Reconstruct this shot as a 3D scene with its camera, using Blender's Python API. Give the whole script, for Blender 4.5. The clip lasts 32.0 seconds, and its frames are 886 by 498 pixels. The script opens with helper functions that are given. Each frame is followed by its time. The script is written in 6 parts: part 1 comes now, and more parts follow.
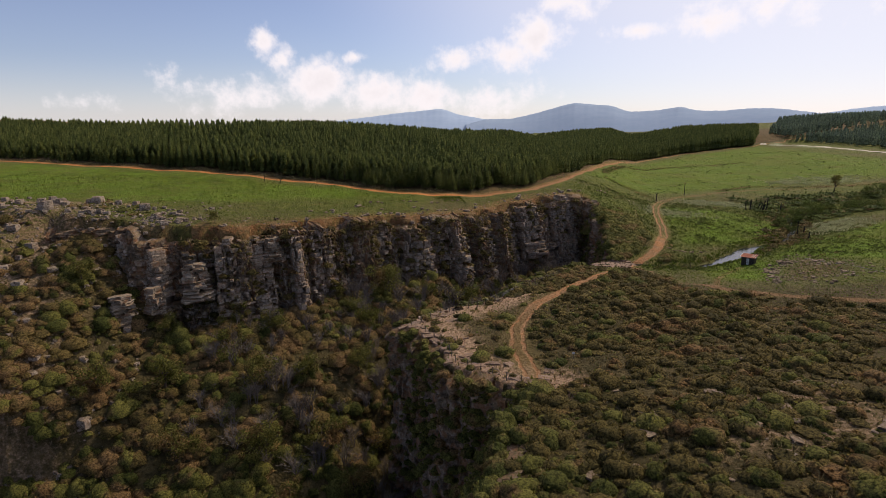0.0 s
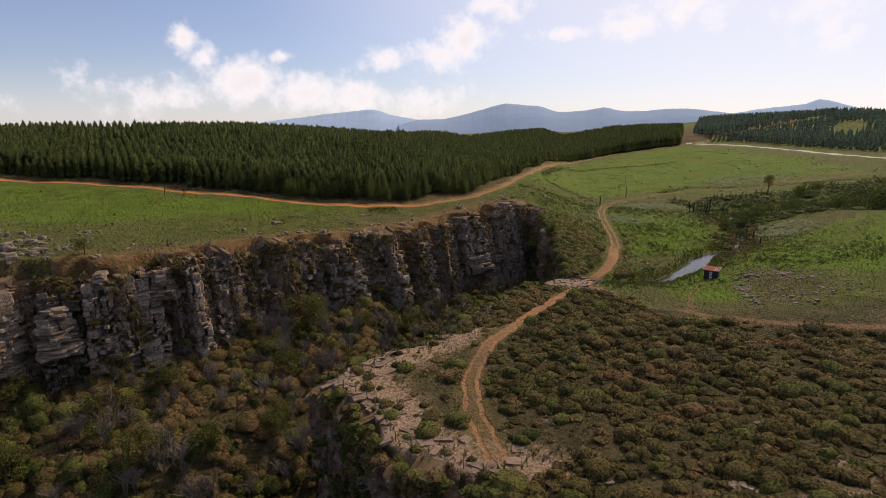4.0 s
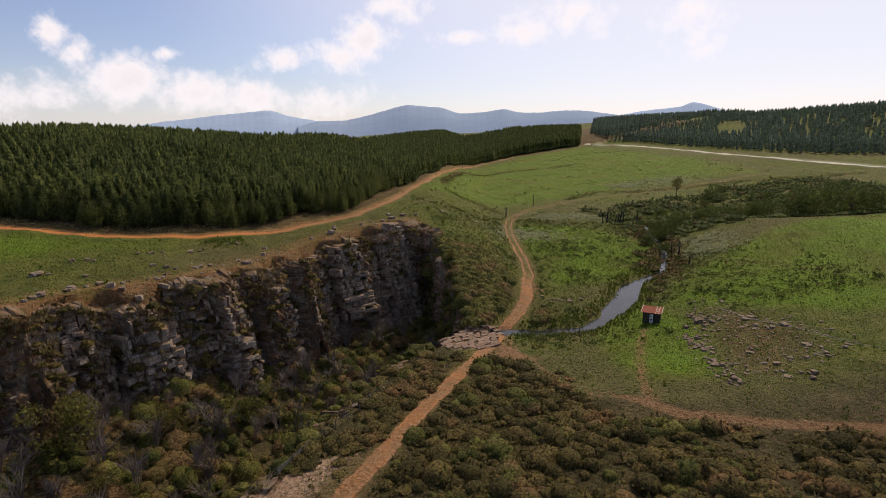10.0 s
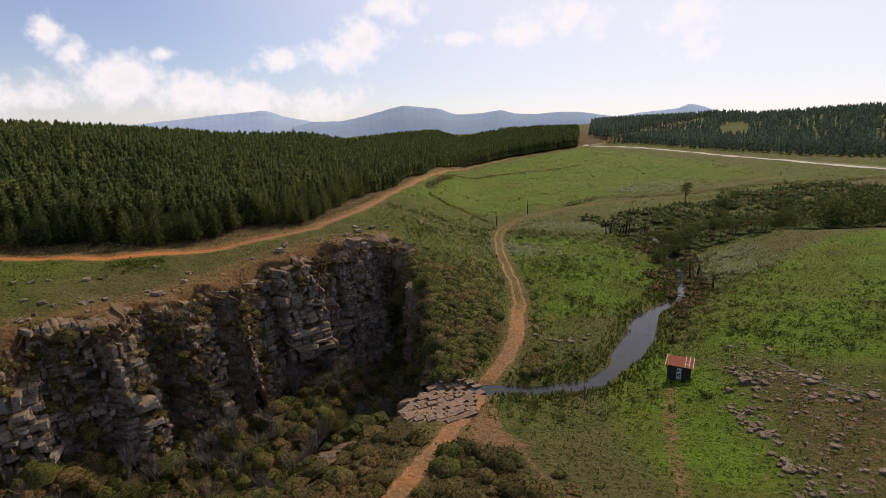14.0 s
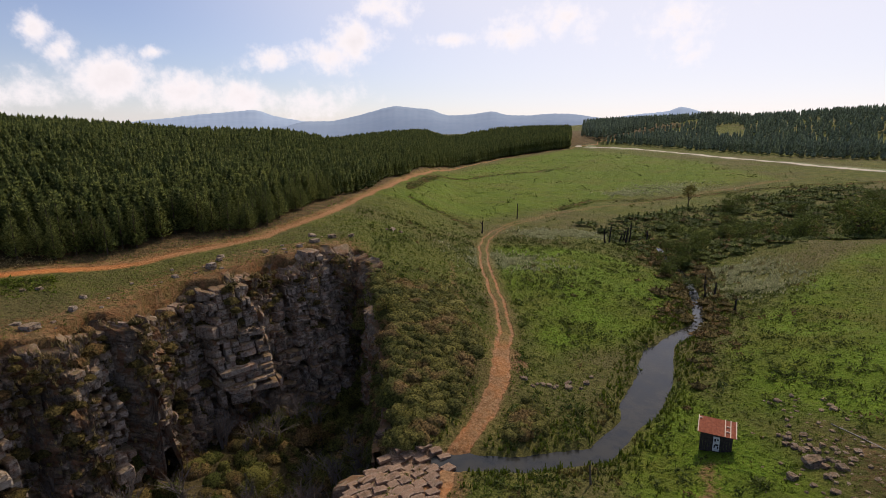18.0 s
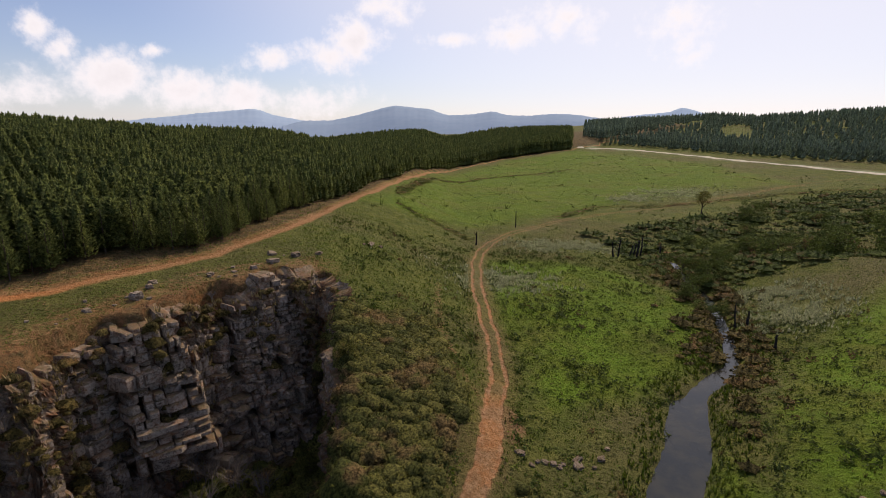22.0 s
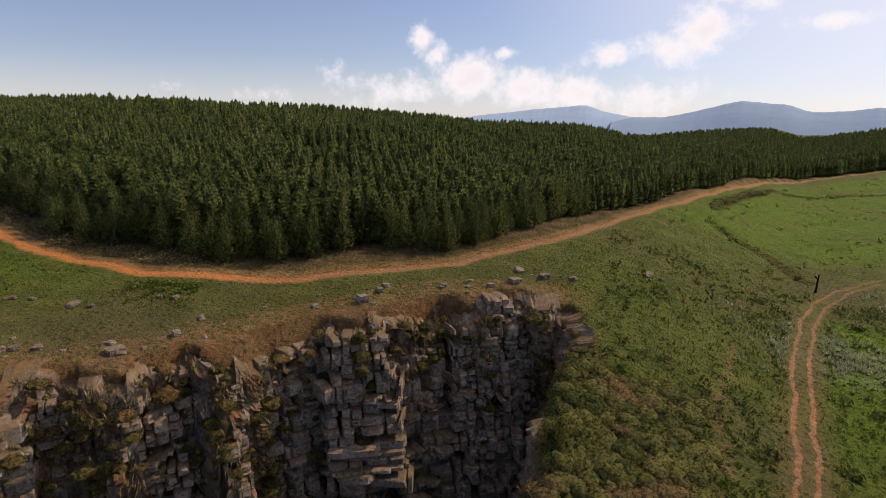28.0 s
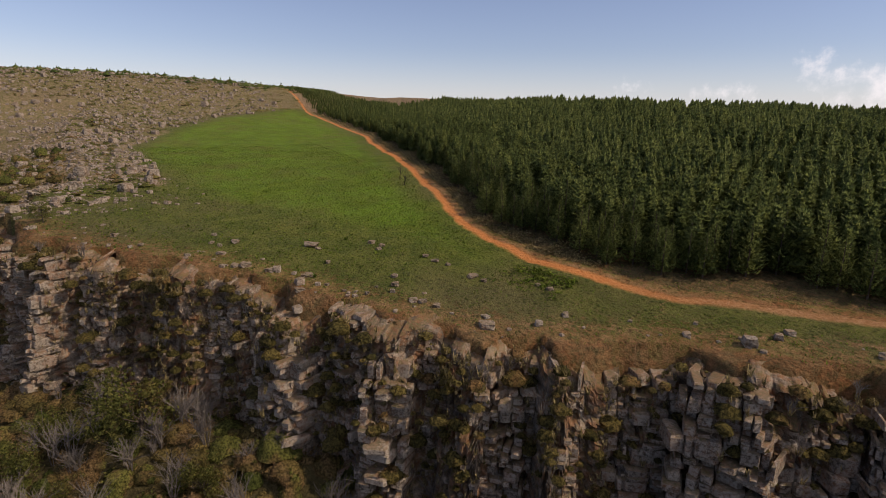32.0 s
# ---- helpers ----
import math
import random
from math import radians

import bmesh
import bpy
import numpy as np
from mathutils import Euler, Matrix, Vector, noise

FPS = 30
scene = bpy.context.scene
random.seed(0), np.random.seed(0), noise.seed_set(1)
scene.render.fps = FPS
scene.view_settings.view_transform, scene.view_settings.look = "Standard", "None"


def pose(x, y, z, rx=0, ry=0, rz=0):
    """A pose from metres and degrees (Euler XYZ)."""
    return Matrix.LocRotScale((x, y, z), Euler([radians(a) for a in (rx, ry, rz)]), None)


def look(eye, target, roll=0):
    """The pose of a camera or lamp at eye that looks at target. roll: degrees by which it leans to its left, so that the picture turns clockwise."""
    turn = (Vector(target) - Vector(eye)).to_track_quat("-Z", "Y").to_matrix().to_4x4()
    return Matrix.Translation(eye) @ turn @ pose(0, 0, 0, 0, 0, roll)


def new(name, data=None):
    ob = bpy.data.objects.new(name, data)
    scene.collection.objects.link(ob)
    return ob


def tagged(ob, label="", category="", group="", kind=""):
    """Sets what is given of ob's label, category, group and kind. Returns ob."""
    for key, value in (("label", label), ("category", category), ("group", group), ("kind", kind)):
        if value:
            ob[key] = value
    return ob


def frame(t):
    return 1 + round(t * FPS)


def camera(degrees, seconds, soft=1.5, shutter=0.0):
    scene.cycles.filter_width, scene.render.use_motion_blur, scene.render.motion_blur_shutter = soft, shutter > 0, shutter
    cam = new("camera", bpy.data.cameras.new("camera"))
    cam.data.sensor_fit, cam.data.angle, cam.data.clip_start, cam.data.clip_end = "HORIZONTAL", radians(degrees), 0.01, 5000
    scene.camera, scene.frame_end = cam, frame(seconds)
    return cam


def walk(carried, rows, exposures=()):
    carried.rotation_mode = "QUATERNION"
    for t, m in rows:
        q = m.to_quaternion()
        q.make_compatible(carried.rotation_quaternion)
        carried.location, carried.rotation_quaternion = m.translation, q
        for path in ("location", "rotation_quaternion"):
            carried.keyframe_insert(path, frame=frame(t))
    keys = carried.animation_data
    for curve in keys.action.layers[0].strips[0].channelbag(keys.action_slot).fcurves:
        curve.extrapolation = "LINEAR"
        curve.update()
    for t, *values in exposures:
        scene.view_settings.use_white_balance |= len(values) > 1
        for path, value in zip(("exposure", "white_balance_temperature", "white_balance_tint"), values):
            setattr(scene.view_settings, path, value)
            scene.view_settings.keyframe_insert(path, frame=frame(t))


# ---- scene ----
cam = camera(79.0, 32.0, soft=0.55)
# seconds, place in metres, yaw, pitch, roll in degrees
PATH = [
    (0.0, -0.22, -0.71, 30.19, 3.57, -12.85, -0.70),
    (1.0, -0.53, 3.23, 30.26, 2.92, -12.86, -0.68),
    (2.0, -0.84, 7.26, 30.39, 1.52, -12.85, -0.76),
    (3.0, -0.94, 11.47, 30.56, -1.60, -12.88, -0.86),
    (3.5, -0.83, 13.67, 30.64, -2.66, -12.88, -0.89),
    (5.5, 0.83, 23.10, 30.62, -4.75, -12.98, -1.04),
    (6.0, 1.49, 25.59, 30.62, -5.59, -12.97, -1.10),
    (7.0, 3.04, 30.75, 30.60, -9.31, -12.98, -1.16),
    (8.0, 4.92, 36.04, 30.54, -11.93, -12.99, -1.16),
    (9.0, 7.13, 41.35, 30.50, -12.74, -12.98, -1.08),
    (10.0, 9.42, 46.56, 30.39, -13.32, -12.92, -1.06),
    (11.0, 11.80, 51.60, 30.18, -13.58, -12.91, -1.02),
    (12.0, 14.07, 56.49, 29.95, -13.57, -12.87, -1.01),
    (13.0, 16.17, 61.04, 29.68, -13.60, -12.85, -0.92),
    (14.0, 18.15, 65.29, 29.37, -13.66, -12.81, -0.90),
    (15.0, 20.02, 69.23, 28.99, -14.04, -12.82, -0.83),
    (15.5, 20.91, 71.17, 28.76, -14.19, -12.83, -0.77),
    (17.5, 24.29, 78.81, 27.83, -14.52, -12.69, -0.43),
    (18.0, 25.04, 80.58, 27.70, -14.62, -12.71, -0.41),
    (19.0, 26.46, 84.03, 27.60, -14.71, -12.65, -0.32),
    (20.0, 27.90, 87.37, 27.51, -14.67, -12.73, -0.30),
    (21.0, 29.41, 90.65, 27.54, -14.72, -12.72, -0.22),
    (22.0, 30.93, 93.86, 27.61, -14.64, -12.72, -0.13),
    (23.0, 32.42, 96.99, 27.66, -14.61, -12.77, -0.06),
    (24.0, 33.82, 100.02, 27.59, -14.38, -12.78, 0.00),
    (25.0, 34.97, 102.91, 27.62, -9.28, -12.82, 0.17),
    (25.5, 35.47, 104.23, 27.64, -4.68, -12.90, 0.30),
    (27.5, 37.03, 108.44, 27.68, 13.73, -13.18, 0.74),
    (28.0, 37.35, 109.44, 27.65, 18.36, -13.27, 0.78),
    (28.5, 37.63, 110.41, 27.60, 23.42, -13.37, 0.84),
    (29.0, 37.85, 111.33, 27.57, 28.92, -13.46, 0.81),
    (29.5, 38.02, 112.18, 27.56, 34.96, -13.59, 0.84),
    (30.0, 38.10, 112.97, 27.57, 40.96, -13.70, 0.89),
    (30.5, 38.12, 113.64, 27.60, 46.71, -13.81, 0.97),
    (31.0, 38.11, 114.24, 27.62, 52.12, -13.93, 1.05),
    (31.5, 38.07, 114.80, 27.62, 57.20, -14.03, 1.01),
    (32.0, 38.02, 115.34, 27.62, 62.67, -14.05, 1.08),
]
walk(cam, [(t, pose(x, y, z, 0, 0, yaw) @ pose(0, 0, 0, 90 + pitch) @ pose(0, 0, 0, 0, 0, roll)) for t, x, y, z, yaw, pitch, roll in PATH],
     [(0, 0.1, 6700, 17), (32, 0.1, 6700, 17)])

# ---------------------------------------------------------------- light
SUN_AZIMUTH, SUN_HEIGHT = 44.0, 45.0     # degrees to the right of +y, and above the horizon
SUN_WAY = Vector((math.sin(radians(SUN_AZIMUTH)) * math.cos(radians(SUN_HEIGHT)),
                  math.cos(radians(SUN_AZIMUTH)) * math.cos(radians(SUN_HEIGHT)), math.sin(radians(SUN_HEIGHT))))
sun = new("sun", bpy.data.lights.new("sun", "SUN"))
sun.data.energy, sun.data.angle, sun.data.color = 2.75, radians(0.55), (1.0, 0.88, 0.69)
sun.matrix_world = look(SUN_WAY * 400, (0, 0, 0))
scene.view_settings.exposure = 0.0

world = bpy.data.worlds.new("sky")
scene.world = world
world.use_nodes = True
wn, wl = world.node_tree.nodes, world.node_tree.links
wn.clear()


def wnode(kind, **values):
    n = wn.new(kind)
    for key, value in values.items():
        n.inputs[key].default_value = value
    return n


def wmath(op, a, b=0.0, c=0.0, clamp=False):
    n = wn.new("ShaderNodeMath")
    n.operation, n.use_clamp = op, clamp
    for i, v in enumerate((a, b, c)):
        if isinstance(v, (int, float)):
            n.inputs[i].default_value = v
        else:
            wl.new(v, n.inputs[i])
    return n.outputs[0]


sky = wn.new("ShaderNodeTexSky")
sky.sky_type, sky.sun_disc = "NISHITA", False
sky.sun_elevation, sky.sun_rotation = radians(SUN_HEIGHT), radians(SUN_AZIMUTH)
sky.air_density, sky.dust_density, sky.ozone_density, sky.altitude = 1.0, 0.5, 2.0, 300
way = wn.new("ShaderNodeTexCoord").outputs["Generated"]
warp = wnode("ShaderNodeTexNoise", Scale=16.0, Detail=7.0, Roughness=0.62)
wl.new(way, warp.inputs["Vector"])
fine = wnode("ShaderNodeTexNoise", Scale=46.0, Detail=5.0, Roughness=0.6)
wl.new(way, fine.inputs["Vector"])
# fair-weather clouds: azimuth, height, half width, half height in degrees, and thickness
CLOUDS = [(5.9, 8.3, 3.6, 2.6, 1.0), (3.0, 6.9, 3.4, 2.0, 1.0), (-2.0, 6.6, 3.0, 1.7, 0.85), (9.0, 11.4, 3.4, 1.8, 0.95),
          (-15.6, 4.4, 4.6, 2.6, 1.15), (-10.5, 3.4, 6.0, 2.4, 1.05), (-5.0, 2.8, 6.0, 2.0, 0.95), (-22.5, 3.2, 5.0, 1.9, 0.8),
          (-28.0, 3.4, 4.0, 2.0, 0.5), (-20.8, 8.5, 1.5, 1.9, 0.9), (-19.0, 6.5, 1.5, 1.6, 0.8), (-12.2, 6.8, 1.6, 0.8, 0.85),
          (15.8, 8.6, 3.2, 0.9, 0.75), (21.5, 8.8, 4.2, 1.5, 0.75), (27.0, 10.4, 5.0, 2.2, 0.75), (37.0, 9.0, 5.5, 3.4, 0.6),
          (2.0, 2.6, 6.5, 1.9, 0.7), (-44.0, 2.6, 3.5, 1.0, 0.32), (-36.0, 2.6, 6.0, 1.2, 0.3)]
cover = None
for azimuth, height, wide, high, thick in CLOUDS:
    a, h = radians(azimuth), radians(height)
    aim = Vector((math.sin(a) * math.cos(h), math.cos(a) * math.cos(h), math.sin(h)))
    near = wn.new("ShaderNodeVectorMath")
    near.operation = "SUBTRACT"
    wl.new(way, near.inputs[0])
    near.inputs[1].default_value = aim
    turn = wn.new("ShaderNodeVectorRotate")
    turn.rotation_type = "Z_AXIS"
    turn.inputs["Angle"].default_value = a
    wl.new(near.outputs[0], turn.inputs["Vector"])
    shape = wn.new("ShaderNodeVectorMath")
    shape.operation = "MULTIPLY"
    wl.new(turn.outputs[0], shape.inputs[0])
    shape.inputs[1].default_value = (1 / radians(wide), 1.0, 1 / radians(high))
    size = wn.new("ShaderNodeVectorMath")
    size.operation = "LENGTH"
    wl.new(shape.outputs[0], size.inputs[0])
    puff = wmath("MULTIPLY", wmath("SUBTRACT", 1.25, size.outputs["Value"]), thick)
    cover = puff if cover is None else wmath("SMOOTH_MAX", cover, puff, 0.25)
cover = wmath("MULTIPLY_ADD", wmath("SUBTRACT", warp.outputs["Fac"], 0.5), 2.3, cover)
cover = wmath("MULTIPLY_ADD", wmath("SUBTRACT", fine.outputs["Fac"], 0.5), 0.9, cover)
thickness = wn.new("ShaderNodeMapRange")
thickness.interpolation_type = "SMOOTHSTEP"
thickness.inputs["From Min"].default_value, thickness.inputs["From Max"].default_value = 0.2, 1.1
wl.new(cover, thickness.inputs["Value"])
tone = wn.new("ShaderNodeMapRange")
tone.inputs["From Min"].default_value, tone.inputs["From Max"].default_value = 0.5, 2.0
tone.inputs["To Min"].default_value, tone.inputs["To Max"].default_value = 1.0, 0.80
wl.new(cover, tone.inputs["Value"])
cloud_light = wn.new("ShaderNodeBackground")
cloud_tint = wn.new("ShaderNodeMix")
cloud_tint.data_type, cloud_tint.blend_type = "RGBA", "MULTIPLY"
cloud_tint.inputs["Factor"].default_value = 1.0
cloud_tint.inputs["A"].default_value = (0.97, 0.95, 0.96, 1)
wl.new(tone.outputs[0], cloud_tint.inputs["B"])
wl.new(cloud_tint.outputs["Result"], cloud_light.inputs["Color"])
cloud_light.inputs["Strength"].default_value = 0.98
clear = wnode("ShaderNodeBackground", Strength=0.092)
cool = wn.new("ShaderNodeMix")
cool.data_type, cool.blend_type = "RGBA", "MULTIPLY"
cool.inputs["Factor"].default_value = 1.0
cool.inputs["B"].default_value = (0.955, 0.965, 1.09, 1)
faded = wnode("ShaderNodeHueSaturation", Saturation=0.85)
wl.new(sky.outputs[0], faded.inputs["Color"])
# thin bright haze towards the sun and along the horizon
sunward = wn.new("ShaderNodeVectorMath")
sunward.operation = "DOT_PRODUCT"
wl.new(way, sunward.inputs[0])
sunward.inputs[1].default_value = SUN_WAY
upward = wn.new("ShaderNodeSeparateXYZ")
wl.new(way, upward.inputs[0])


def wspan(value, low, high, to_low, to_high):
    n = wn.new("ShaderNodeMapRange")
    n.interpolation_type = "SMOOTHSTEP"
    wl.new(value, n.inputs["Value"])
    for key, v in (("From Min", low), ("From Max", high), ("To Min", to_low), ("To Max", to_high)):
        n.inputs[key].default_value = v
    return n.outputs[0]


haze = wmath("MAXIMUM", wspan(sunward.outputs["Value"], 0.46, 0.86, 0.0, 0.75), wspan(upward.outputs["Z"], -0.02, 0.12, 0.4, 0.0))
hazy = wn.new("ShaderNodeMix")
hazy.data_type = "RGBA"
wl.new(haze, hazy.inputs["Factor"])
wl.new(faded.outputs[0], hazy.inputs["A"])
hazy.inputs["B"].default_value = (9.6, 9.6, 8.9, 1)
wl.new(hazy.outputs["Result"], cool.inputs["A"])
wl.new(cool.outputs["Result"], clear.inputs["Color"])
mixed = wn.new("ShaderNodeMixShader")
wl.new(wmath("MULTIPLY", thickness.outputs[0], 0.97), mixed.inputs[0])
wl.new(clear.outputs[0], mixed.inputs[1])
wl.new(cloud_light.outputs[0], mixed.inputs[2])
wl.new(mixed.outputs[0], wn.new("ShaderNodeOutputWorld").inputs[0])

# ---------------------------------------------------------------- materials
class Paint:
    """A node material with short ways to add nodes."""

    def __init__(self, name, roughness=0.9, specular=0.25):
        self.m = bpy.data.materials.new(name)
        self.m.use_nodes = True
        self.n, self.l = self.m.node_tree.nodes, self.m.node_tree.links
        self.bsdf = self.n["Principled BSDF"]
        self.bsdf.inputs["Roughness"].default_value = roughness
        self.bsdf.inputs["Specular IOR Level"].default_value = specular
        self.place = self.n.new("ShaderNodeTexCoord").outputs["Object"]

    def put(self, value, socket):
        if isinstance(value, (int, float)):
            socket.default_value = value
        elif isinstance(value, tuple):
            socket.default_value = (*value, 1) if len(value) == 3 and socket.type == "RGBA" else value
        else:
            self.l.new(value, socket)

    def noise(self, scale, detail=4.0, rough=0.6, where=None, stretch=None):
        n = self.n.new("ShaderNodeTexNoise")
        n.inputs["Scale"].default_value, n.inputs["Detail"].default_value, n.inputs["Roughness"].default_value = scale, detail, rough
        src = where or self.place
        if stretch:
            mp = self.n.new("ShaderNodeVectorMath")
            mp.operation = "MULTIPLY"
            self.l.new(src, mp.inputs[0])
            mp.inputs[1].default_value = stretch
            src = mp.outputs[0]
        self.l.new(src, n.inputs["Vector"])
        return n.outputs["Fac"]

    def cells(self, scale, feature="F1", out="Distance", stretch=None):
        n = self.n.new("ShaderNodeTexVoronoi")
        n.feature = feature
        n.inputs["Scale"].default_value = scale
        src = self.place
        if stretch:
            mp = self.n.new("ShaderNodeVectorMath")
            mp.operation = "MULTIPLY"
            self.l.new(src, mp.inputs[0])
            mp.inputs[1].default_value = stretch
            src = mp.outputs[0]
        self.l.new(src, n.inputs["Vector"])
        return n.outputs[out]

    def math(self, op, a, b=0.0, clamp=False):
        n = self.n.new("ShaderNodeMath")
        n.operation, n.use_clamp = op, clamp
        self.put(a, n.inputs[0])
        self.put(b, n.inputs[1])
        return n.outputs[0]

    def span(self, value, low, high, to_low=0.0, to_high=1.0):
        n = self.n.new("ShaderNodeMapRange")
        n.interpolation_type = "SMOOTHSTEP"
        self.put(value, n.inputs["Value"])
        for key, v in (("From Min", low), ("From Max", high), ("To Min", to_low), ("To Max", to_high)):
            n.inputs[key].default_value = v
        return n.outputs[0]

    def mix(self, factor, a, b, blend="MIX"):
        n = self.n.new("ShaderNodeMix")
        n.data_type, n.blend_type = "RGBA", blend
        self.put(factor, n.inputs["Factor"])
        self.put(a, n.inputs["A"])
        self.put(b, n.inputs["B"])
        return n.outputs["Result"]

    def attribute(self, name, out="Fac"):
        n = self.n.new("ShaderNodeAttribute")
        n.attribute_name = name
        return n.outputs[out]

    def random(self):
        return self.n.new("ShaderNodeObjectInfo").outputs["Random"]

    def bump(self, height, strength=0.5, distance=0.05):
        n = self.n.new("ShaderNodeBump")
        n.inputs["Strength"].default_value, n.inputs["Distance"].default_value = strength, distance
        self.put(height, n.inputs["Height"])
        self.l.new(n.outputs[0], self.bsdf.inputs["Normal"])

    def colour(self, value):
        self.put(value, self.bsdf.inputs["Base Color"])
        return self.m


def ground_material():
    p = Paint("ground_cover", 0.95, 0.15)
    big, mid, small = p.noise(0.035, 5), p.noise(0.3, 6, 0.7), p.noise(2.6, 5, 0.7)
    grain = p.noise(9.0, 4, 0.7)
    grass = p.mix(p.span(mid, 0.35, 0.68), (0.1, 0.124, 0.019), (0.18, 0.184, 0.036))
    grass = p.mix(p.span(big, 0.42, 0.65, 0, 0.6), grass, (0.173, 0.134, 0.064))
    patch = p.noise(0.11, 8, 0.72)
    lush = p.mix(p.span(mid, 0.3, 0.7), (0.098, 0.16, 0.011), (0.17, 0.225, 0.016))
    lush = p.mix(p.span(big, 0.45, 0.66, 0, 0.42), lush, (0.205, 0.168, 0.04))
    lush = p.mix(p.math("MULTIPLY", p.span(patch, 0.44, 0.6, 0, 1.0), p.attribute("lime")), lush, p.mix(p.span(small, 0.3, 0.7), (0.12, 0.22, 0.013), (0.2, 0.295, 0.02)))
    lush = p.mix(p.span(patch, 0.42, 0.34, 0, 0.5), lush, (0.13, 0.115, 0.034))
    lush = p.mix(p.span(small, 0.5, 0.72, 0, 0.6), lush, (0.09, 0.125, 0.022))
    heath = p.mix(p.span(mid, 0.35, 0.66), (0.085, 0.068, 0.026), (0.17, 0.128, 0.055))
    heath = p.mix(p.span(small, 0.45, 0.7, 0, 0.7), heath, (0.05, 0.046, 0.018))
    soil = p.mix(p.span(mid, 0.3, 0.7), (0.307, 0.125, 0.0486), (0.435, 0.243, 0.115))
    dirt = p.mix(p.span(small, 0.35, 0.7), (0.25, 0.13, 0.058), (0.41, 0.245, 0.128))
    orange = p.mix(p.span(small, 0.3, 0.7), (0.538, 0.173, 0.0448), (0.64, 0.262, 0.0896))
    stone = p.mix(p.span(small, 0.35, 0.68), (0.41, 0.25, 0.145), (0.57, 0.4, 0.265))
    pale = p.mix(p.span(small, 0.35, 0.65), (0.13, 0.19, 0.05), (0.42, 0.43, 0.26))
    edge = p.math("MULTIPLY", p.math("SUBTRACT", p.noise(1.1, 6, 0.75), 0.5), 0.9)
    edge = p.math("ADD", edge, p.math("MULTIPLY", p.math("SUBTRACT", small, 0.5), 0.5))

    def cut(name, soft=0.22):
        return p.span(p.math("ADD", p.attribute(name), edge), 0.5 - soft, 0.5 + soft)

    c = p.mix(cut("lush", 0.3), grass, lush)
    c = p.mix(cut("heath", 0.3), c, heath)
    c = p.mix(cut("soil", 0.25), c, soil)
    c = p.mix(cut("pale", 0.3), c, pale)
    c = p.mix(cut("stone"), c, stone)
    c = p.mix(cut("track", 0.16), c, dirt)
    shake = p.math("MULTIPLY", p.math("SUBTRACT", p.noise(0.9, 4, 0.7), 0.5), 0.9)
    wobble = p.math("MULTIPLY", p.math("SUBTRACT", p.noise(0.16, 2), 0.5), 1.2)

    def from_line(name):
        return p.math("ABSOLUTE", p.math("ADD", p.attribute(name), wobble))

    d = p.math("ADD", from_line("track_side"), shake)
    ruts = p.span(p.math("ABSOLUTE", p.math("SUBTRACT", d, 0.78)), 0.14, 0.36, 1.0, 0.0)
    whole = p.math("MULTIPLY", p.span(d, 0.55, 1.3, 0.9, 0.0), p.attribute("track_worn"))
    bed = p.math("MULTIPLY", p.math("MAXIMUM", ruts, whole), p.attribute("track_kept"))
    c = p.mix(p.math("MULTIPLY", p.span(d, 1.0, 3.2, 0.55, 0.0), p.attribute("track_kept")), c, p.mix(0.5, dirt, grass))
    c = p.mix(bed, c, p.mix(p.span(mid, 0.42, 0.66), dirt, p.mix(0.4, dirt, orange)))
    d = p.math("ADD", from_line("branch_side"), shake)
    c = p.mix(p.span(d, 0.45, 1.1, 0.85, 0.0), c, dirt)
    d = p.math("ADD", from_line("road_side"), shake)
    way = p.span(d, 0.3, 1.15, 0.95, 0.0)
    c = p.mix(way, c, p.mix(p.attribute("clay"), p.mix(0.2, dirt, orange), orange))
    tussock = p.cells(1.5)
    c = p.mix(p.math("MULTIPLY", p.math("MULTIPLY", p.span(tussock, 0.14, 0.4, 0.85, 0.0), p.attribute("turf")), p.math("SUBTRACT", 1.0, p.math("MAXIMUM", bed, way))), c, p.mix(1.0, c, (0.42, 0.5, 0.36), "MULTIPLY"))
    smoother = p.math("SUBTRACT", 1.0, p.math("MULTIPLY", p.math("MAXIMUM", bed, way), 0.5))
    c = p.mix(p.math("MULTIPLY", p.span(grain, 0.42, 0.62, 0.0, 0.6), smoother), c, p.mix(1.0, c, (0.4, 0.4, 0.36), "MULTIPLY"))
    rough = p.math("ADD", p.math("MULTIPLY", small, 1.4), p.math("ADD", p.math("MULTIPLY", grain, 0.7), p.span(tussock, 0.1, 0.5, 0.5, 0.0)))
    p.bump(p.math("MULTIPLY", rough, smoother), 1.0, 0.3)
    return p.colour(c)


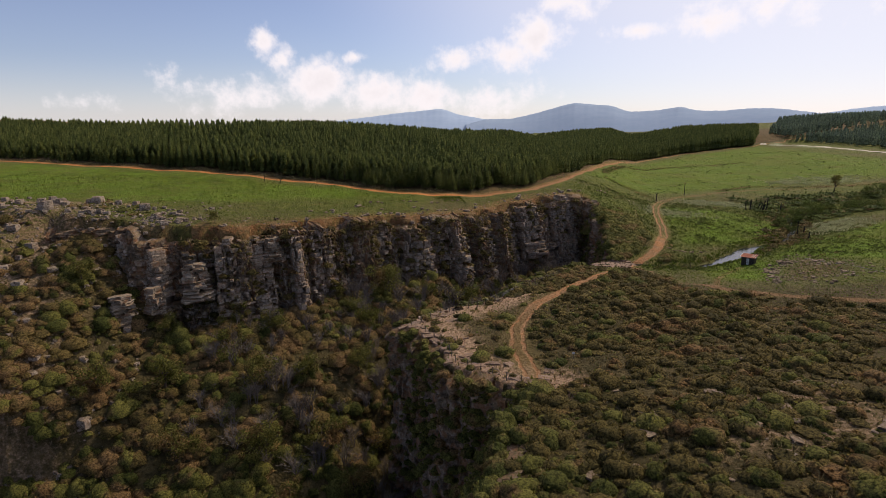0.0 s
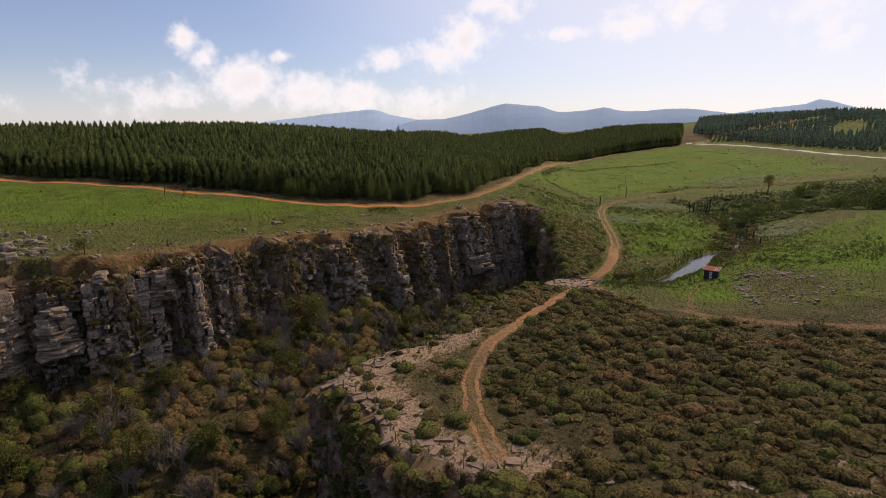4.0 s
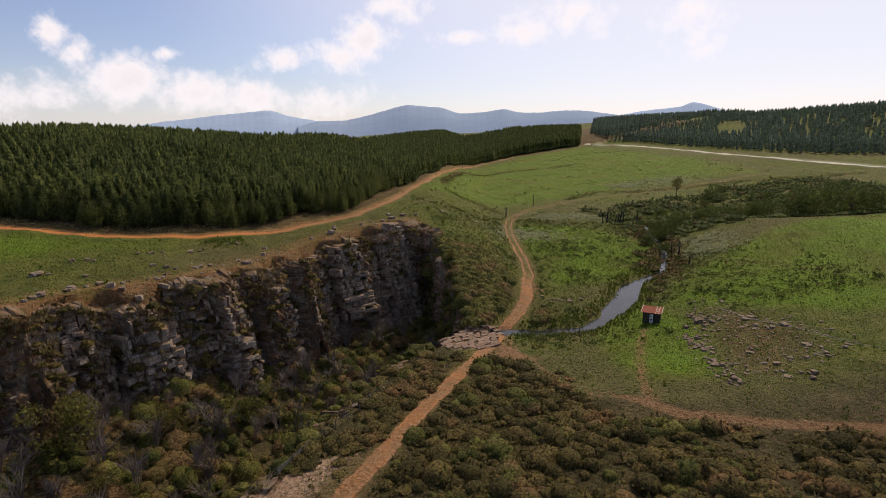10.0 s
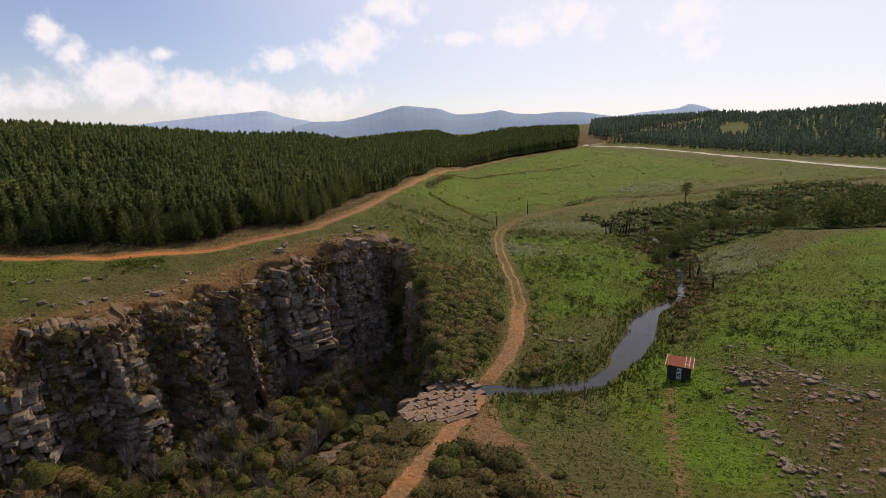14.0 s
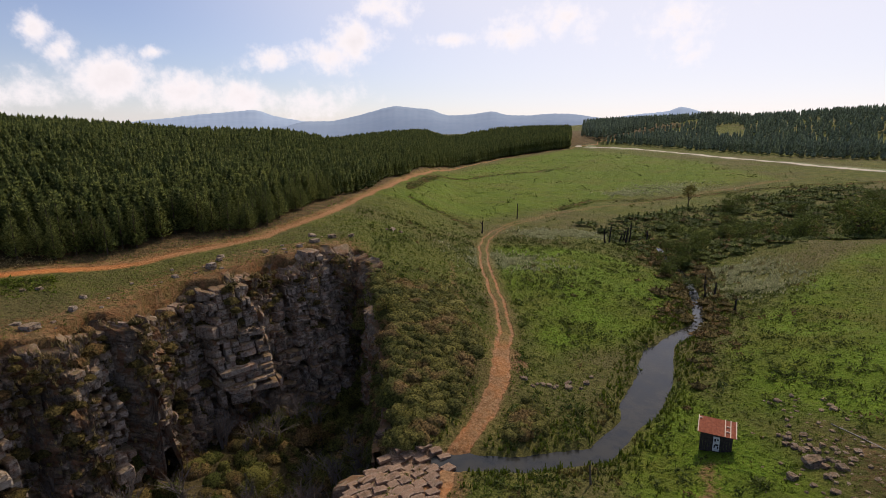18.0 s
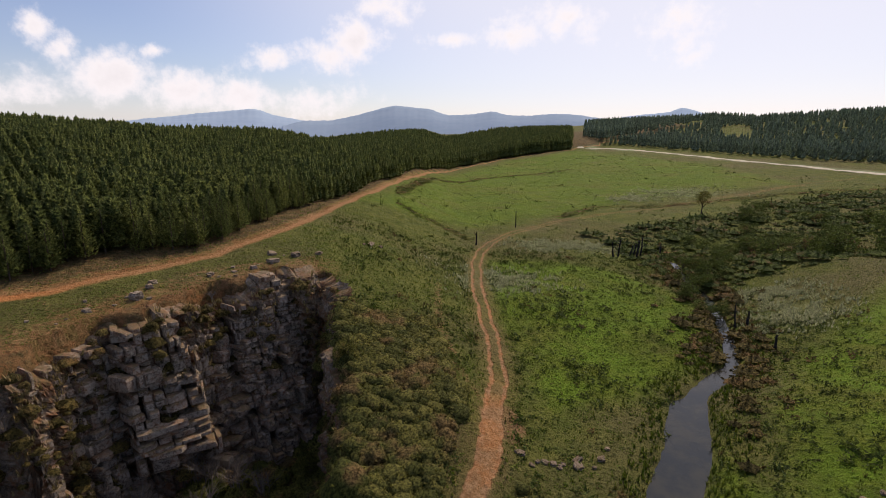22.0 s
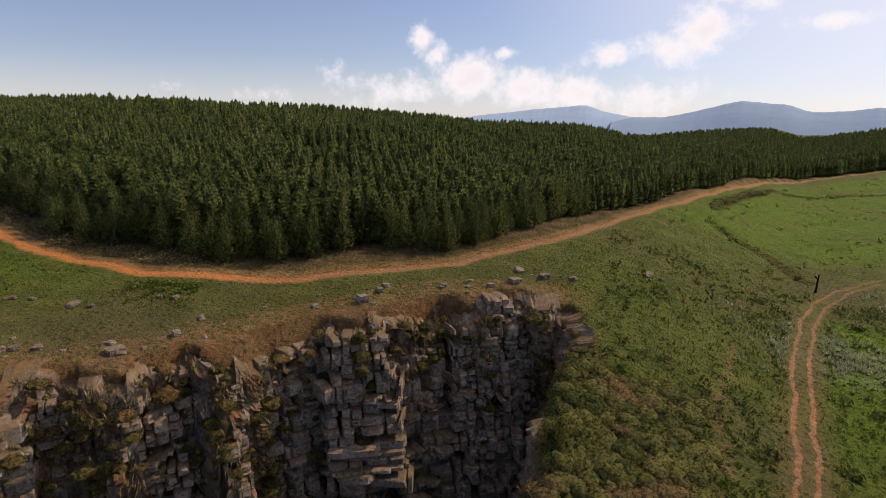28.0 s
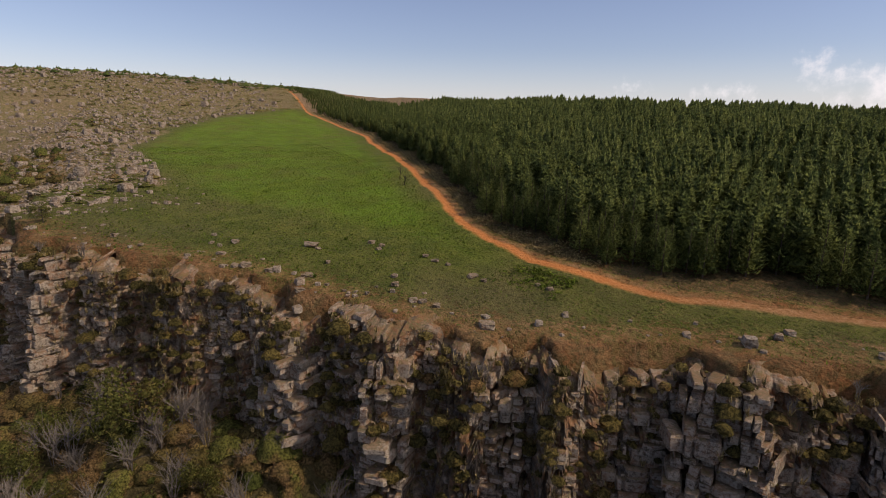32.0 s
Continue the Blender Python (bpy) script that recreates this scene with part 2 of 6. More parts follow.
def rock_material(name, light=(0.39, 0.305, 0.225), dark=(0.085, 0.06, 0.041), red=(0.25, 0.115, 0.052), moss=0.5, blocks=False):
    """Weathered rock: a tone for each block, pale lichen, dark stains, rusty patches, growth on flat tops, painted
    crease shade.
    """
    p = Paint(name, 0.9, 0.2)
    mid, small, fine = p.noise(0.7, 6, 0.7), p.noise(3.2, 5, 0.75), p.noise(11.0, 4, 0.7)
    beds = p.noise(1.0, 5, 0.75, stretch=(0.9, 0.9, 3.4))
    drips = p.noise(1.0, 5, 0.7, stretch=(1.5, 1.5, 0.22))
    tone = p.attribute("tone") if blocks else p.math("ADD", p.math("MULTIPLY", p.random(), 0.4), 0.35)
    tone = p.math("ADD", tone, p.math("MULTIPLY", p.math("SUBTRACT", small, 0.5), 1.6))
    c = p.mix(p.span(tone, 0.15, 0.95), dark, light)
    c = p.mix(p.span(drips, 0.5, 0.72, 0, 0.6), c, p.mix(0.5, dark, (0.03, 0.026, 0.022)))
    c = p.mix(p.span(mid, 0.45, 0.6, 0, 0.85), c, red)
    c = p.mix(p.span(fine, 0.54, 0.68, 0, 0.55), c, p.mix(0.5, light, (0.5, 0.45, 0.37)))
    c = p.mix(p.span(beds, 0.30, 0.42, 0.8, 0.0), c, (0.025, 0.02, 0.016))
    # Pointiness puts crease shade into the colour, and pale wear and highlights on edges.
    worn_shaded = p.n.new("ShaderNodeNewGeometry").outputs["Pointiness"]
    c = p.mix(p.math("MULTIPLY", p.span(worn_shaded, 0.52, 0.64, 0.0, 0.75), p.span(small, 0.35, 0.6)), c, p.mix(0.4, light, (0.62, 0.56, 0.48)))
    c = p.mix(p.span(worn_shaded, 0.48, 0.40, 0.0, 0.7), c, (0.03, 0.024, 0.018))
    up = p.n.new("ShaderNodeSeparateXYZ")
    p.l.new(p.n.new("ShaderNodeNewGeometry").outputs["Normal"], up.inputs[0])
    grown = p.math("MULTIPLY", p.span(up.outputs["Z"], 0.3, 0.75), p.span(p.noise(0.45, 4, 0.7), 0.40, 0.52, 0, moss))
    c = p.mix(grown, c, p.mix(p.span(small, 0.4, 0.6), (0.13, 0.115, 0.04), (0.2, 0.1, 0.045)))
    p.bump(p.math("ADD", p.math("ADD", beds, small), p.math("MULTIPLY", fine, 0.5)), 0.9, 0.16)
    return p.colour(c)


def leaf_material(name, dark, light, dry=None, dry_share=0.0, rough=0.8, grain=4.5, shade=0.42, glow=0.2):
    """Foliage: a tone for each plant, fine light and dark sprays, some light that shines through."""
    p = Paint(name, rough, 0.15)
    where = p.n.new("ShaderNodeNewGeometry").outputs["Position"]
    fine, finer = p.noise(grain, 3, 0.7, where), p.noise(grain * 3.1, 2, 0.6, where)
    c = p.mix(p.attribute("tone"), dark, light)
    if dry:
        c = p.mix(p.span(p.noise(0.22, 3, 0.6, where), 0.62 - dry_share, 0.72 - dry_share * 0.6), c, dry)
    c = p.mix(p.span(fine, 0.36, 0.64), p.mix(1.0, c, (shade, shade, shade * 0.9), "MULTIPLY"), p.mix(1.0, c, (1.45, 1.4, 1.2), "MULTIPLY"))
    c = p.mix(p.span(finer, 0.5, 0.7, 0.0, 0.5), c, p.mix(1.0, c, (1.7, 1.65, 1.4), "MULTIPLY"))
    p.bump(p.math("ADD", fine, p.math("MULTIPLY", finer, 0.6)), 1.0, 0.3)
    through_leaf = p.n.new("ShaderNodeBsdfTranslucent")
    p.l.new(c, through_leaf.inputs["Color"])
    both = p.n.new("ShaderNodeMixShader")
    both.inputs[0].default_value = glow
    p.l.new(p.bsdf.outputs[0], both.inputs[1])
    p.l.new(through_leaf.outputs[0], both.inputs[2])
    p.l.new(both.outputs[0], p.n["Material Output"].inputs["Surface"])
    return p.colour(c)


def plain_material(name, low, high, scale=6.0, rough=0.85, metal=0.0, specular=0.3):
    p = Paint(name, rough, specular)
    p.bsdf.inputs["Metallic"].default_value = metal
    n = p.noise(scale, 5, 0.65)
    p.bump(n, 0.4, 0.01)
    return p.colour(p.mix(p.span(n, 0.3, 0.7), low, high))


GROUND = ground_material()
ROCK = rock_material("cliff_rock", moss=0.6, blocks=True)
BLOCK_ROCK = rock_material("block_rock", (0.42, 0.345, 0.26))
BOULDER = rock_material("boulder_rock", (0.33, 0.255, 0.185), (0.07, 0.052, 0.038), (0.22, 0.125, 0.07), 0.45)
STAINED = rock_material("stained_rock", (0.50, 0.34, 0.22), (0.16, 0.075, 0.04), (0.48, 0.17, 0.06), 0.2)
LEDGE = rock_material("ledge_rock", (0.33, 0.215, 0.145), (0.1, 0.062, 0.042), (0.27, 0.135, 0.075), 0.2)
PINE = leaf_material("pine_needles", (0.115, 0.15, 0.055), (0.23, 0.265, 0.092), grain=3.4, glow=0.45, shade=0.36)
# Far needles are paler and bluer: haze put into their colour.
HAZED_PINE = leaf_material("hazed_pine_needles", (0.18, 0.225, 0.18), (0.27, 0.32, 0.24), grain=0.6, glow=0.45, shade=0.65)
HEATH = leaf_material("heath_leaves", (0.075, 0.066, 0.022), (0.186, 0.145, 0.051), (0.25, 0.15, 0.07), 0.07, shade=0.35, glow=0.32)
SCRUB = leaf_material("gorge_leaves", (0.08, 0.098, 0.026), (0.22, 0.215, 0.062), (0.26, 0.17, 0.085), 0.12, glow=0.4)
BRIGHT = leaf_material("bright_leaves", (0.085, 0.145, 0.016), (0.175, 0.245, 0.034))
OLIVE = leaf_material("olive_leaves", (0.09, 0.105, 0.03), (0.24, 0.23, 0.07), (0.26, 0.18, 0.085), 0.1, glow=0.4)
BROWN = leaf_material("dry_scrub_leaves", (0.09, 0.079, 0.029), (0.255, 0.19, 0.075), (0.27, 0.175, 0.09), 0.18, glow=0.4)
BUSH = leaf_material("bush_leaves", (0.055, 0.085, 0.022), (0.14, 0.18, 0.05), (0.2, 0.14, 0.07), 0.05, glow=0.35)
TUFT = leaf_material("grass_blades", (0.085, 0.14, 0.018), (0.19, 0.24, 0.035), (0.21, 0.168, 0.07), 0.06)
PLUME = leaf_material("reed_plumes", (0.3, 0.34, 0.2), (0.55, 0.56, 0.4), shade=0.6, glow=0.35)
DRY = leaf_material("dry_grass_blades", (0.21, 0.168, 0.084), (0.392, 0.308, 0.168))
BARK = plain_material("bark", (0.05, 0.036, 0.026), (0.12, 0.09, 0.065), 8)
TWIG = plain_material("grey_twigs", (0.11, 0.09, 0.075), (0.24, 0.2, 0.17), 9)
CHAR = plain_material("charred_wood", (0.012, 0.011, 0.01), (0.035, 0.03, 0.028), 8)
# ---------------------------------------------------------------- the plan
# The plan is drawn in units of K metres; z = 0 is a little above the stream.
K = 1.5
NORTH_RIM = [(-140, 56), (-100, 61), (-75, 66), (-58, 67), (-45, 64), (-38, 63), (-31.5, 66), (-26, 70.5), (-21.5, 75.2), (-17.6, 79.6), (-13.2, 84), (-10, 86.2),
             (-6.6, 88.3), (-4.3, 90.6), (-1.3, 93.4), (2.9, 98.3), (5.4, 101.8), (7.7, 104), (10.2, 105.8), (13, 108.6), (16.8, 110.8), (21, 112)]
EAST_HEAD = [(21, 112), (22.9, 109.8), (22.8, 106), (22.9, 101), (22.6, 93), (22, 87), (21, 83.9)]
SOUTH_RIM = [(20.9, 83.9), (19.4, 81.4), (16.9, 77.4), (12.2, 72.9), (8.2, 68.4), (2.2, 60.4), (-3.1, 56.1), (-8.1, 51.2), (-4.8, 48.4), (-3.5, 45.9),
             (-2.7, 41.9), (1.8, 38.4), (4.9, 36.6), (3.1, 32.4), (1.4, 25.4), (-0.1, 15.4), (-3, 0), (-8, -20), (-14, -50), (-30, -120)]
STREAM = [(19.1, 82.4), (24.1, 81.2), (28.1, 79.8), (33.1, 79.4), (37.4, 82.2), (42.1, 86.4), (46.1, 91.4), (48.6, 93.4), (54.1, 96.2), (58.6, 101.9),
          (64.1, 110.4), (67.6, 118.4), (72.1, 127.4), (90.1, 127.4), (115.1, 121.4), (170.1, 112.4)]
POOL = [(38.6, 83.6), (42.5, 87.2), (45.9, 91.4)]
ROAD = [(-420, 140), (-230, 132), (-182, 126), (-141, 125.5), (-100.7, 120.9), (-83, 115.6), (-65.2, 112.6), (-58.4, 111.1), (-46, 108.7), (-33.3, 105.7), (-28.2, 104.3), (-20.6, 102.3),
        (-14.4, 102), (-8.2, 102.4), (-3.7, 104.2), (2, 107), (6.7, 111), (12.2, 115.2), (19.9, 127), (26, 143), (33, 161), (45, 193), (60, 228), (79, 263), (110, 300), (160, 326)]
# ground height along the road, by x
WEST_RISE = [(-420, 36), (-300, 36), (-250, 32), (-182, 18.1), (-141, 14.6), (-100, 12.9), (-83, 12.5), (-65, 11.7), (-46, 10.6), (-33, 9.6), (-20, 8.5), (-14, 7.9), (0, 7.15), (10, 7.2), (20, 7.4), (40, 7)]
EAST_WOOD = [(190, 620), (184, 348), (193, 330), (193, 306), (196.6, 255), (198.5, 219), (208, 204), (222, 196), (255, 140), (320, -40)]
AXIS = [(-300, 0), (-120, 20), (-40, 42), (-12, 58), (2, 72), (14, 85)] + STREAM
GORGE = NORTH_RIM + EAST_HEAD[1:] + SOUTH_RIM[1:] + [(-200, -120), (-200, 56)]


def line_dist(x, y, line):
    """Distance from points to a polyline, the side (positive: left of it) and the length along it."""
    best, side, along, run = np.full(np.shape(x), 1e9), np.zeros(np.shape(x)), np.zeros(np.shape(x)), 0.0
    for (ax, ay), (bx, by) in zip(line, line[1:]):
        dx, dy = bx - ax, by - ay
        length = math.hypot(dx, dy)
        k = np.clip(((x - ax) * dx + (y - ay) * dy) / length**2, 0, 1)
        d = np.hypot(x - ax - k * dx, y - ay - k * dy)
        near = d < best
        best = np.where(near, d, best)
        side = np.where(near, np.sign(dx * (y - ay) - dy * (x - ax)), side)
        along = np.where(near, run + k * length, along)
        run += length
    return best, side, along


def inside(x, y, ring):
    odd = np.zeros(np.shape(x), bool)
    for (ax, ay), (bx, by) in zip(ring, ring[1:] + ring[:1]):
        if ay != by:
            odd ^= ((ay > y) != (by > y)) & (x < (bx - ax) * (y - ay) / (by - ay) + ax)
    return odd


def smooth(t):
    t = np.clip(t, 0, 1)
    return t * t * (3 - 2 * t)


def rolling(x, y):
    """Soft uneven ground, made of a few crossing waves."""
    return (np.sin(x * 0.31 + 1.3 * np.sin(y * 0.13)) * np.cos(y * 0.27 + 0.9 * np.sin(x * 0.17)) * 0.16
            + np.sin(x * 0.83 + 2.1) * np.sin(y * 0.71 + 0.4 + 0.8 * np.sin(x * 0.4)) * 0.07)


def buttress(s):
    """How far the rock stands out from the north rim, by the length along it, in plan units."""
    wave = smooth(0.5 + 0.85 * np.sin(0.88 * s + 1.6 * np.sin(0.21 * s)))
    return 1.55 * wave + 0.6 * (0.5 + 0.5 * np.sin(1.37 * s + 0.8)) ** 2 + 0.25 * np.sin(2.9 * s + 1.1 * np.sin(1.1 * s)) * wave


def shoulder(s):
    """How far the edge of the rock lies below the north rim, by the length along it, in plan units."""
    return 1.15 * smooth(0.3 + 0.8 * np.sin(0.37 * s + 1.3 * np.sin(0.15 * s))) + 0.35 * (0.5 + 0.5 * np.sin(1.3 * s + 2))


def plateau(x, y):
    """The ground without the gorge, in plan units."""
    d, _, _ = line_dist(x, y, STREAM)
    _, side, _ = line_dist(x, y, AXIS)
    u = x - 0.25 * (y - 105)
    road_gap, road_hand, _ = line_dist(x, y, ROAD)
    # the turf falls from the road to the cliff, and the planted slope climbs behind it
    far_hill = np.interp(x, *zip(*WEST_RISE))
    shelf = np.minimum(far_hill, 18) + np.maximum(far_hill - 18, 0) * (1 - 0.62 * smooth((y - 40) / 230))
    shelf = shelf - np.where(road_hand > 0, 0, 1.55 * (1 - np.exp(-road_gap / 9.5)) * smooth((x + 140) / 60))
    far_end = smooth((y - 285) / 30) * smooth((x - 105) / 50)
    planted = np.where(road_hand > 0, 0.168 * np.clip(road_gap - 2, 0, 38) * np.maximum(smooth((78 - u) / 60), far_end) * smooth((x + 240) / 60)
                       * (1 - 0.4 * smooth((x - 5) / 30)) * (1 - 0.8 * smooth((y - 225) / 40) * (1 - smooth((x - 115) / 50))), 0)
    east_gap, east_hand, _ = line_dist(x, y, EAST_WOOD)
    north = (1 + (shelf - 1) * smooth((40 - u) / 22) + planted + 0.035 * np.clip(x - 85, 0, 120) * smooth((x - 85) / 60) + 0.02 * np.clip(y - 170, 0, 200) * smooth((x - 20) / 60)
             + np.where(east_hand > 0, 9.6 * smooth(east_gap / 150), 0) + 9 * np.exp(-((x - 400) / 95) ** 2 - ((y - 290) / 120) ** 2))
    south = np.minimum(0.4 + 0.09 * np.maximum(0, x - 2), 4.2) + 0.09 * np.maximum(0, 45 - y) * smooth((x - 5) / 10)
    south = south + 0.05 * np.maximum(0, x - 95)
    away = np.hypot(x - 20, y - 80)
    fall = 0.1 * np.clip(away - 560, 0, 600)
    vale = 1 - np.exp(-(d / 14) ** 1.5)
    return -0.7 + (np.where(side > 0, north, south) + 0.7) * vale + rolling(x, y) * (0.3 + 0.7 * vale) - 0.62 * np.exp(-(d / 0.9) ** 2) - 0.5 * np.exp(-(line_dist(x, y, POOL)[0] / 1.55) ** 4) - fall


def ground(x, y):
    """The ground with the gorge in it, in plan units."""
    x, y = np.asarray(x, float), np.asarray(y, float)
    top = plateau(x, y)
    dn, _, along = line_dist(x, y, NORTH_RIM)
    edge = buttress(along)
    top = top - np.where(inside(x, y, GORGE), shoulder(along) * smooth(dn / (edge + 0.35)), 0)
    ds, _, _ = line_dist(x, y, SOUTH_RIM)
    de, _, _ = line_dist(x, y, EAST_HEAD[2:])
    ramp, _, _ = line_dist(x, y, EAST_HEAD[1:])
    west = smooth((-34 - x) / 14)
    foot = -4.6 - 0.36 * dn + rolling(x * 1.7, y * 1.7) * 2.2
    foot = foot + 3.0 * smooth((1 - x) / 9) * smooth((dn - 1.5) / 4) * (1 - smooth((dn - 13) / 14))
    foot = np.where(west > 0, foot * (1 - west) + west * (top - 1.2 - 0.42 * np.minimum(dn, 40)), foot)
    gentle = smooth((-50 - x) / 12)
    foot = foot * (1 - gentle) + gentle * (top - 0.2 - 0.24 * np.minimum(dn, 45))
    foot = np.maximum(foot, -6.5 - 0.3 * de)
    foot = foot - 4.5 * np.exp(-((dn - 3.0) / 1.9) ** 2) * smooth((x - 1) / 7) * smooth((110.5 - y) / 7)
    foot = foot - 5.0 * np.exp(-((ds - 2.0) / 3.2) ** 2) * smooth((y - 40) / 6) * smooth((82 - y) / 8)
    foot = np.maximum(foot, -19.0)
    cut_n, cut_s = smooth((dn - edge + 0.5) / 0.8), smooth(ds / 0.95)
    cut_s = np.where(y < 36, smooth((ds - 0.3) / 9.0), cut_s)
    inner = top + (foot - top) * np.minimum(cut_n, cut_s) * smooth((x + 198) / 90)
    inner = np.where(ramp < 1.8, np.maximum(inner, top + (foot - top) * smooth(ramp / 1.8)), inner)
    return np.where(inside(x, y, GORGE), inner, top)

# ---------------------------------------------------------------- mesh helpers
def make_mesh(name, verts, faces, material, smooth_shade=False, **floats):
    """One mesh from arrays of vertices and equal-sided faces; floats: named values a vertex."""
    verts, faces = np.asarray(verts, np.float32), np.asarray(faces, np.int32)
    me = bpy.data.meshes.new(name)
    n, sides = faces.shape
    me.vertices.add(len(verts))
    me.vertices.foreach_set("co", verts.ravel())
    me.loops.add(n * sides)
    me.loops.foreach_set("vertex_index", faces.ravel())
    me.polygons.add(n)
    me.polygons.foreach_set("loop_start", np.arange(0, n * sides, sides, dtype=np.int32))
    me.polygons.foreach_set("use_smooth", np.full(n, smooth_shade))
    for key, values in floats.items():
        me.attributes.new(key, "FLOAT", "POINT").data.foreach_set("value", np.asarray(values, np.float32).ravel())
    me.update(calc_edges=True)
    me.validate()
    if material:
        me.materials.append(material)
    return me


def child(name, me, parent, label=""):
    ob = new(name, me)
    ob.parent = parent
    return tagged(ob, label)


def scatter(name, shapes, places, sizes, material, rng, tone=None, lean=0.06, tall=None, soft=False):
    """All copies of a few shapes (vertices, faces) in one mesh: for what nobody could count."""
    places = np.asarray(places, float)
    count = len(places)
    pick = rng.integers(0, len(shapes), count)
    turn = rng.uniform(0, 2 * np.pi, count)
    tone = rng.uniform(0, 1, count) if tone is None else np.asarray(tone)
    tall = np.ones(count) if tall is None else np.asarray(tall)
    tips = rng.normal(0, lean, (count, 2))
    vs, fs, ts, base = [], [], [], 0
    for k, (v, f) in enumerate(shapes):
        idx = np.where(pick == k)[0]
        if not len(idx):
            continue
        c, s = np.cos(turn[idx])[:, None], np.sin(turn[idx])[:, None]
        size = np.asarray(sizes)[idx][:, None]
        z = v[None, :, 2] * size * tall[idx][:, None]
        x = (v[None, :, 0] * c - v[None, :, 1] * s) * size + z * tips[idx, 0:1]
        y = (v[None, :, 0] * s + v[None, :, 1] * c) * size + z * tips[idx, 1:2]
        w = np.stack([x, y, z], -1) + places[idx][:, None, :]
        vs.append(w.reshape(-1, 3))
        fs.append((f[None] + base + (np.arange(len(idx)) * len(v))[:, None, None]).reshape(-1, f.shape[1]))
        ts.append(np.repeat(tone[idx], len(v)))
        base += len(idx) * len(v)
    return new(name, make_mesh(name, np.concatenate(vs), np.concatenate(fs), material, soft, tone=np.concatenate(ts)))


def pine_shape(seed, layers=10, boughs=8, slim=0.19):
    """A plantation pine, 1 high: a slim pointed cone of short upswept boughs."""
    r = np.random.default_rng(seed)
    v, f = [], []
    core = 5
    for z, rad in ((0.08, slim * 0.35), (0.2, slim * 0.8), (0.66, slim * 0.5), (1.0, 0.0)):
        for j in range(core):
            a = j * 2 * np.pi / core + z * 3
            v.append((rad * np.cos(a) * r.uniform(0.8, 1.2), rad * np.sin(a) * r.uniform(0.8, 1.2), z))
    for k in range(3):
        for j in range(core):
            a, b = k * core + j, k * core + (j + 1) % core
            f += [(a, b, b + core), (a, b + core, a + core)]
    for k in range(layers):
        t = (k + r.uniform(-0.2, 0.2)) / layers
        z = 0.11 + 0.85 * t
        reach = slim * (1 - t) ** 0.55 * (0.7 + 0.3 * min(1, 3 * t + 0.1)) + 0.01
        for j in range(boughs):
            a = k * 2.4 + (j + 0.3 * r.normal()) * 2 * np.pi / boughs
            out = reach * r.uniform(0.85, 1.35)
            wide = 0.34 * reach * r.uniform(0.8, 1.3) + 0.006
            o, s = np.array((np.cos(a), np.sin(a))), np.array((-np.sin(a), np.cos(a)))
            at = len(v)
            v.append((*(o * reach * 0.35 + s * wide), z - 0.02 - 0.02 * r.uniform()))
            v.append((*(o * reach * 0.35 - s * wide), z + 0.02 * r.uniform()))
            v.append((*(o * out), z + 0.04 + 0.06 * r.uniform()))
            f.append((at, at + 1, at + 2))
    return np.array(v), np.array(f)


def clump_shape(seed, leaves=38, leaf=0.26, flat=0.8, fine=2):
    """A dense cushion of radius 1 on the ground: a knobbly body of many small heads with loose sprays all over it."""
    r = np.random.default_rng(seed)
    bm = bmesh.new()
    bmesh.ops.create_icosphere(bm, subdivisions=fine, radius=1.0)
    low = [q for q in bm.verts if q.co.z < -0.25]
    bmesh.ops.delete(bm, geom=low, context="VERTS")
    bmesh.ops.triangulate(bm, faces=bm.faces[:])
    off = Vector(r.uniform(-40, 40, 3))
    for q in bm.verts:
        k = 0.78 + 0.22 * noise.noise(q.co * 1.7 + off) + 0.3 * abs(noise.noise(q.co * 3.6 + off)) + 0.05 * r.normal()
        q.co = Vector((q.co.x * k, q.co.y * k, q.co.z * k * flat))
    bm.verts.index_update()
    v = [np.array(q.co) for q in bm.verts]
    f = [tuple(x.index for x in q.verts) for q in bm.faces]
    body = len(v)
    bm.free()
    for k in range(leaves):
        c = v[int(r.integers(body))] * r.uniform(0.97, 1.12)
        n = c / (np.linalg.norm(c) + 1e-6) + r.normal(0, 0.55, 3)
        n /= np.linalg.norm(n)
        a = np.cross(n, r.normal(0, 1, 3))
        a /= np.linalg.norm(a)
        size = leaf * r.uniform(0.6, 1.4)
        at = len(v)
        v += [c - a * size * 0.45, c + a * size * 0.45, c + n * size * 1.1]
        f.append((at, at + 1, at + 2))
    v = np.array(v)
    v[:, 2] = np.maximum(v[:, 2], -0.15)
    return v, np.array(f)


def weed_shape(seed, leaves=10, leaf=0.5):
    """A loose leafy weed of radius 1."""
    r = np.random.default_rng(seed)
    v, f = [], []
    for k in range(leaves):
        d = r.normal(0, 1, 3)
        d /= np.linalg.norm(d)
        c = np.array((d[0] * 0.8, d[1] * 0.8, abs(d[2]) * 0.8 + 0.1)) * r.uniform(0.4, 1.0)
        n = d + r.normal(0, 0.6, 3) + np.array((0, 0, 0.6))
        n /= np.linalg.norm(n)
        a = np.cross(n, r.normal(0, 1, 3))
        a /= np.linalg.norm(a)
        b = np.cross(n, a)
        size = leaf * r.uniform(0.6, 1.3)
        at = len(v)
        v += [c - a * size * 0.3, c + a * size * 0.3, c + b * size]
        f.append((at, at + 1, at + 2))
    return np.array(v), np.array(f)


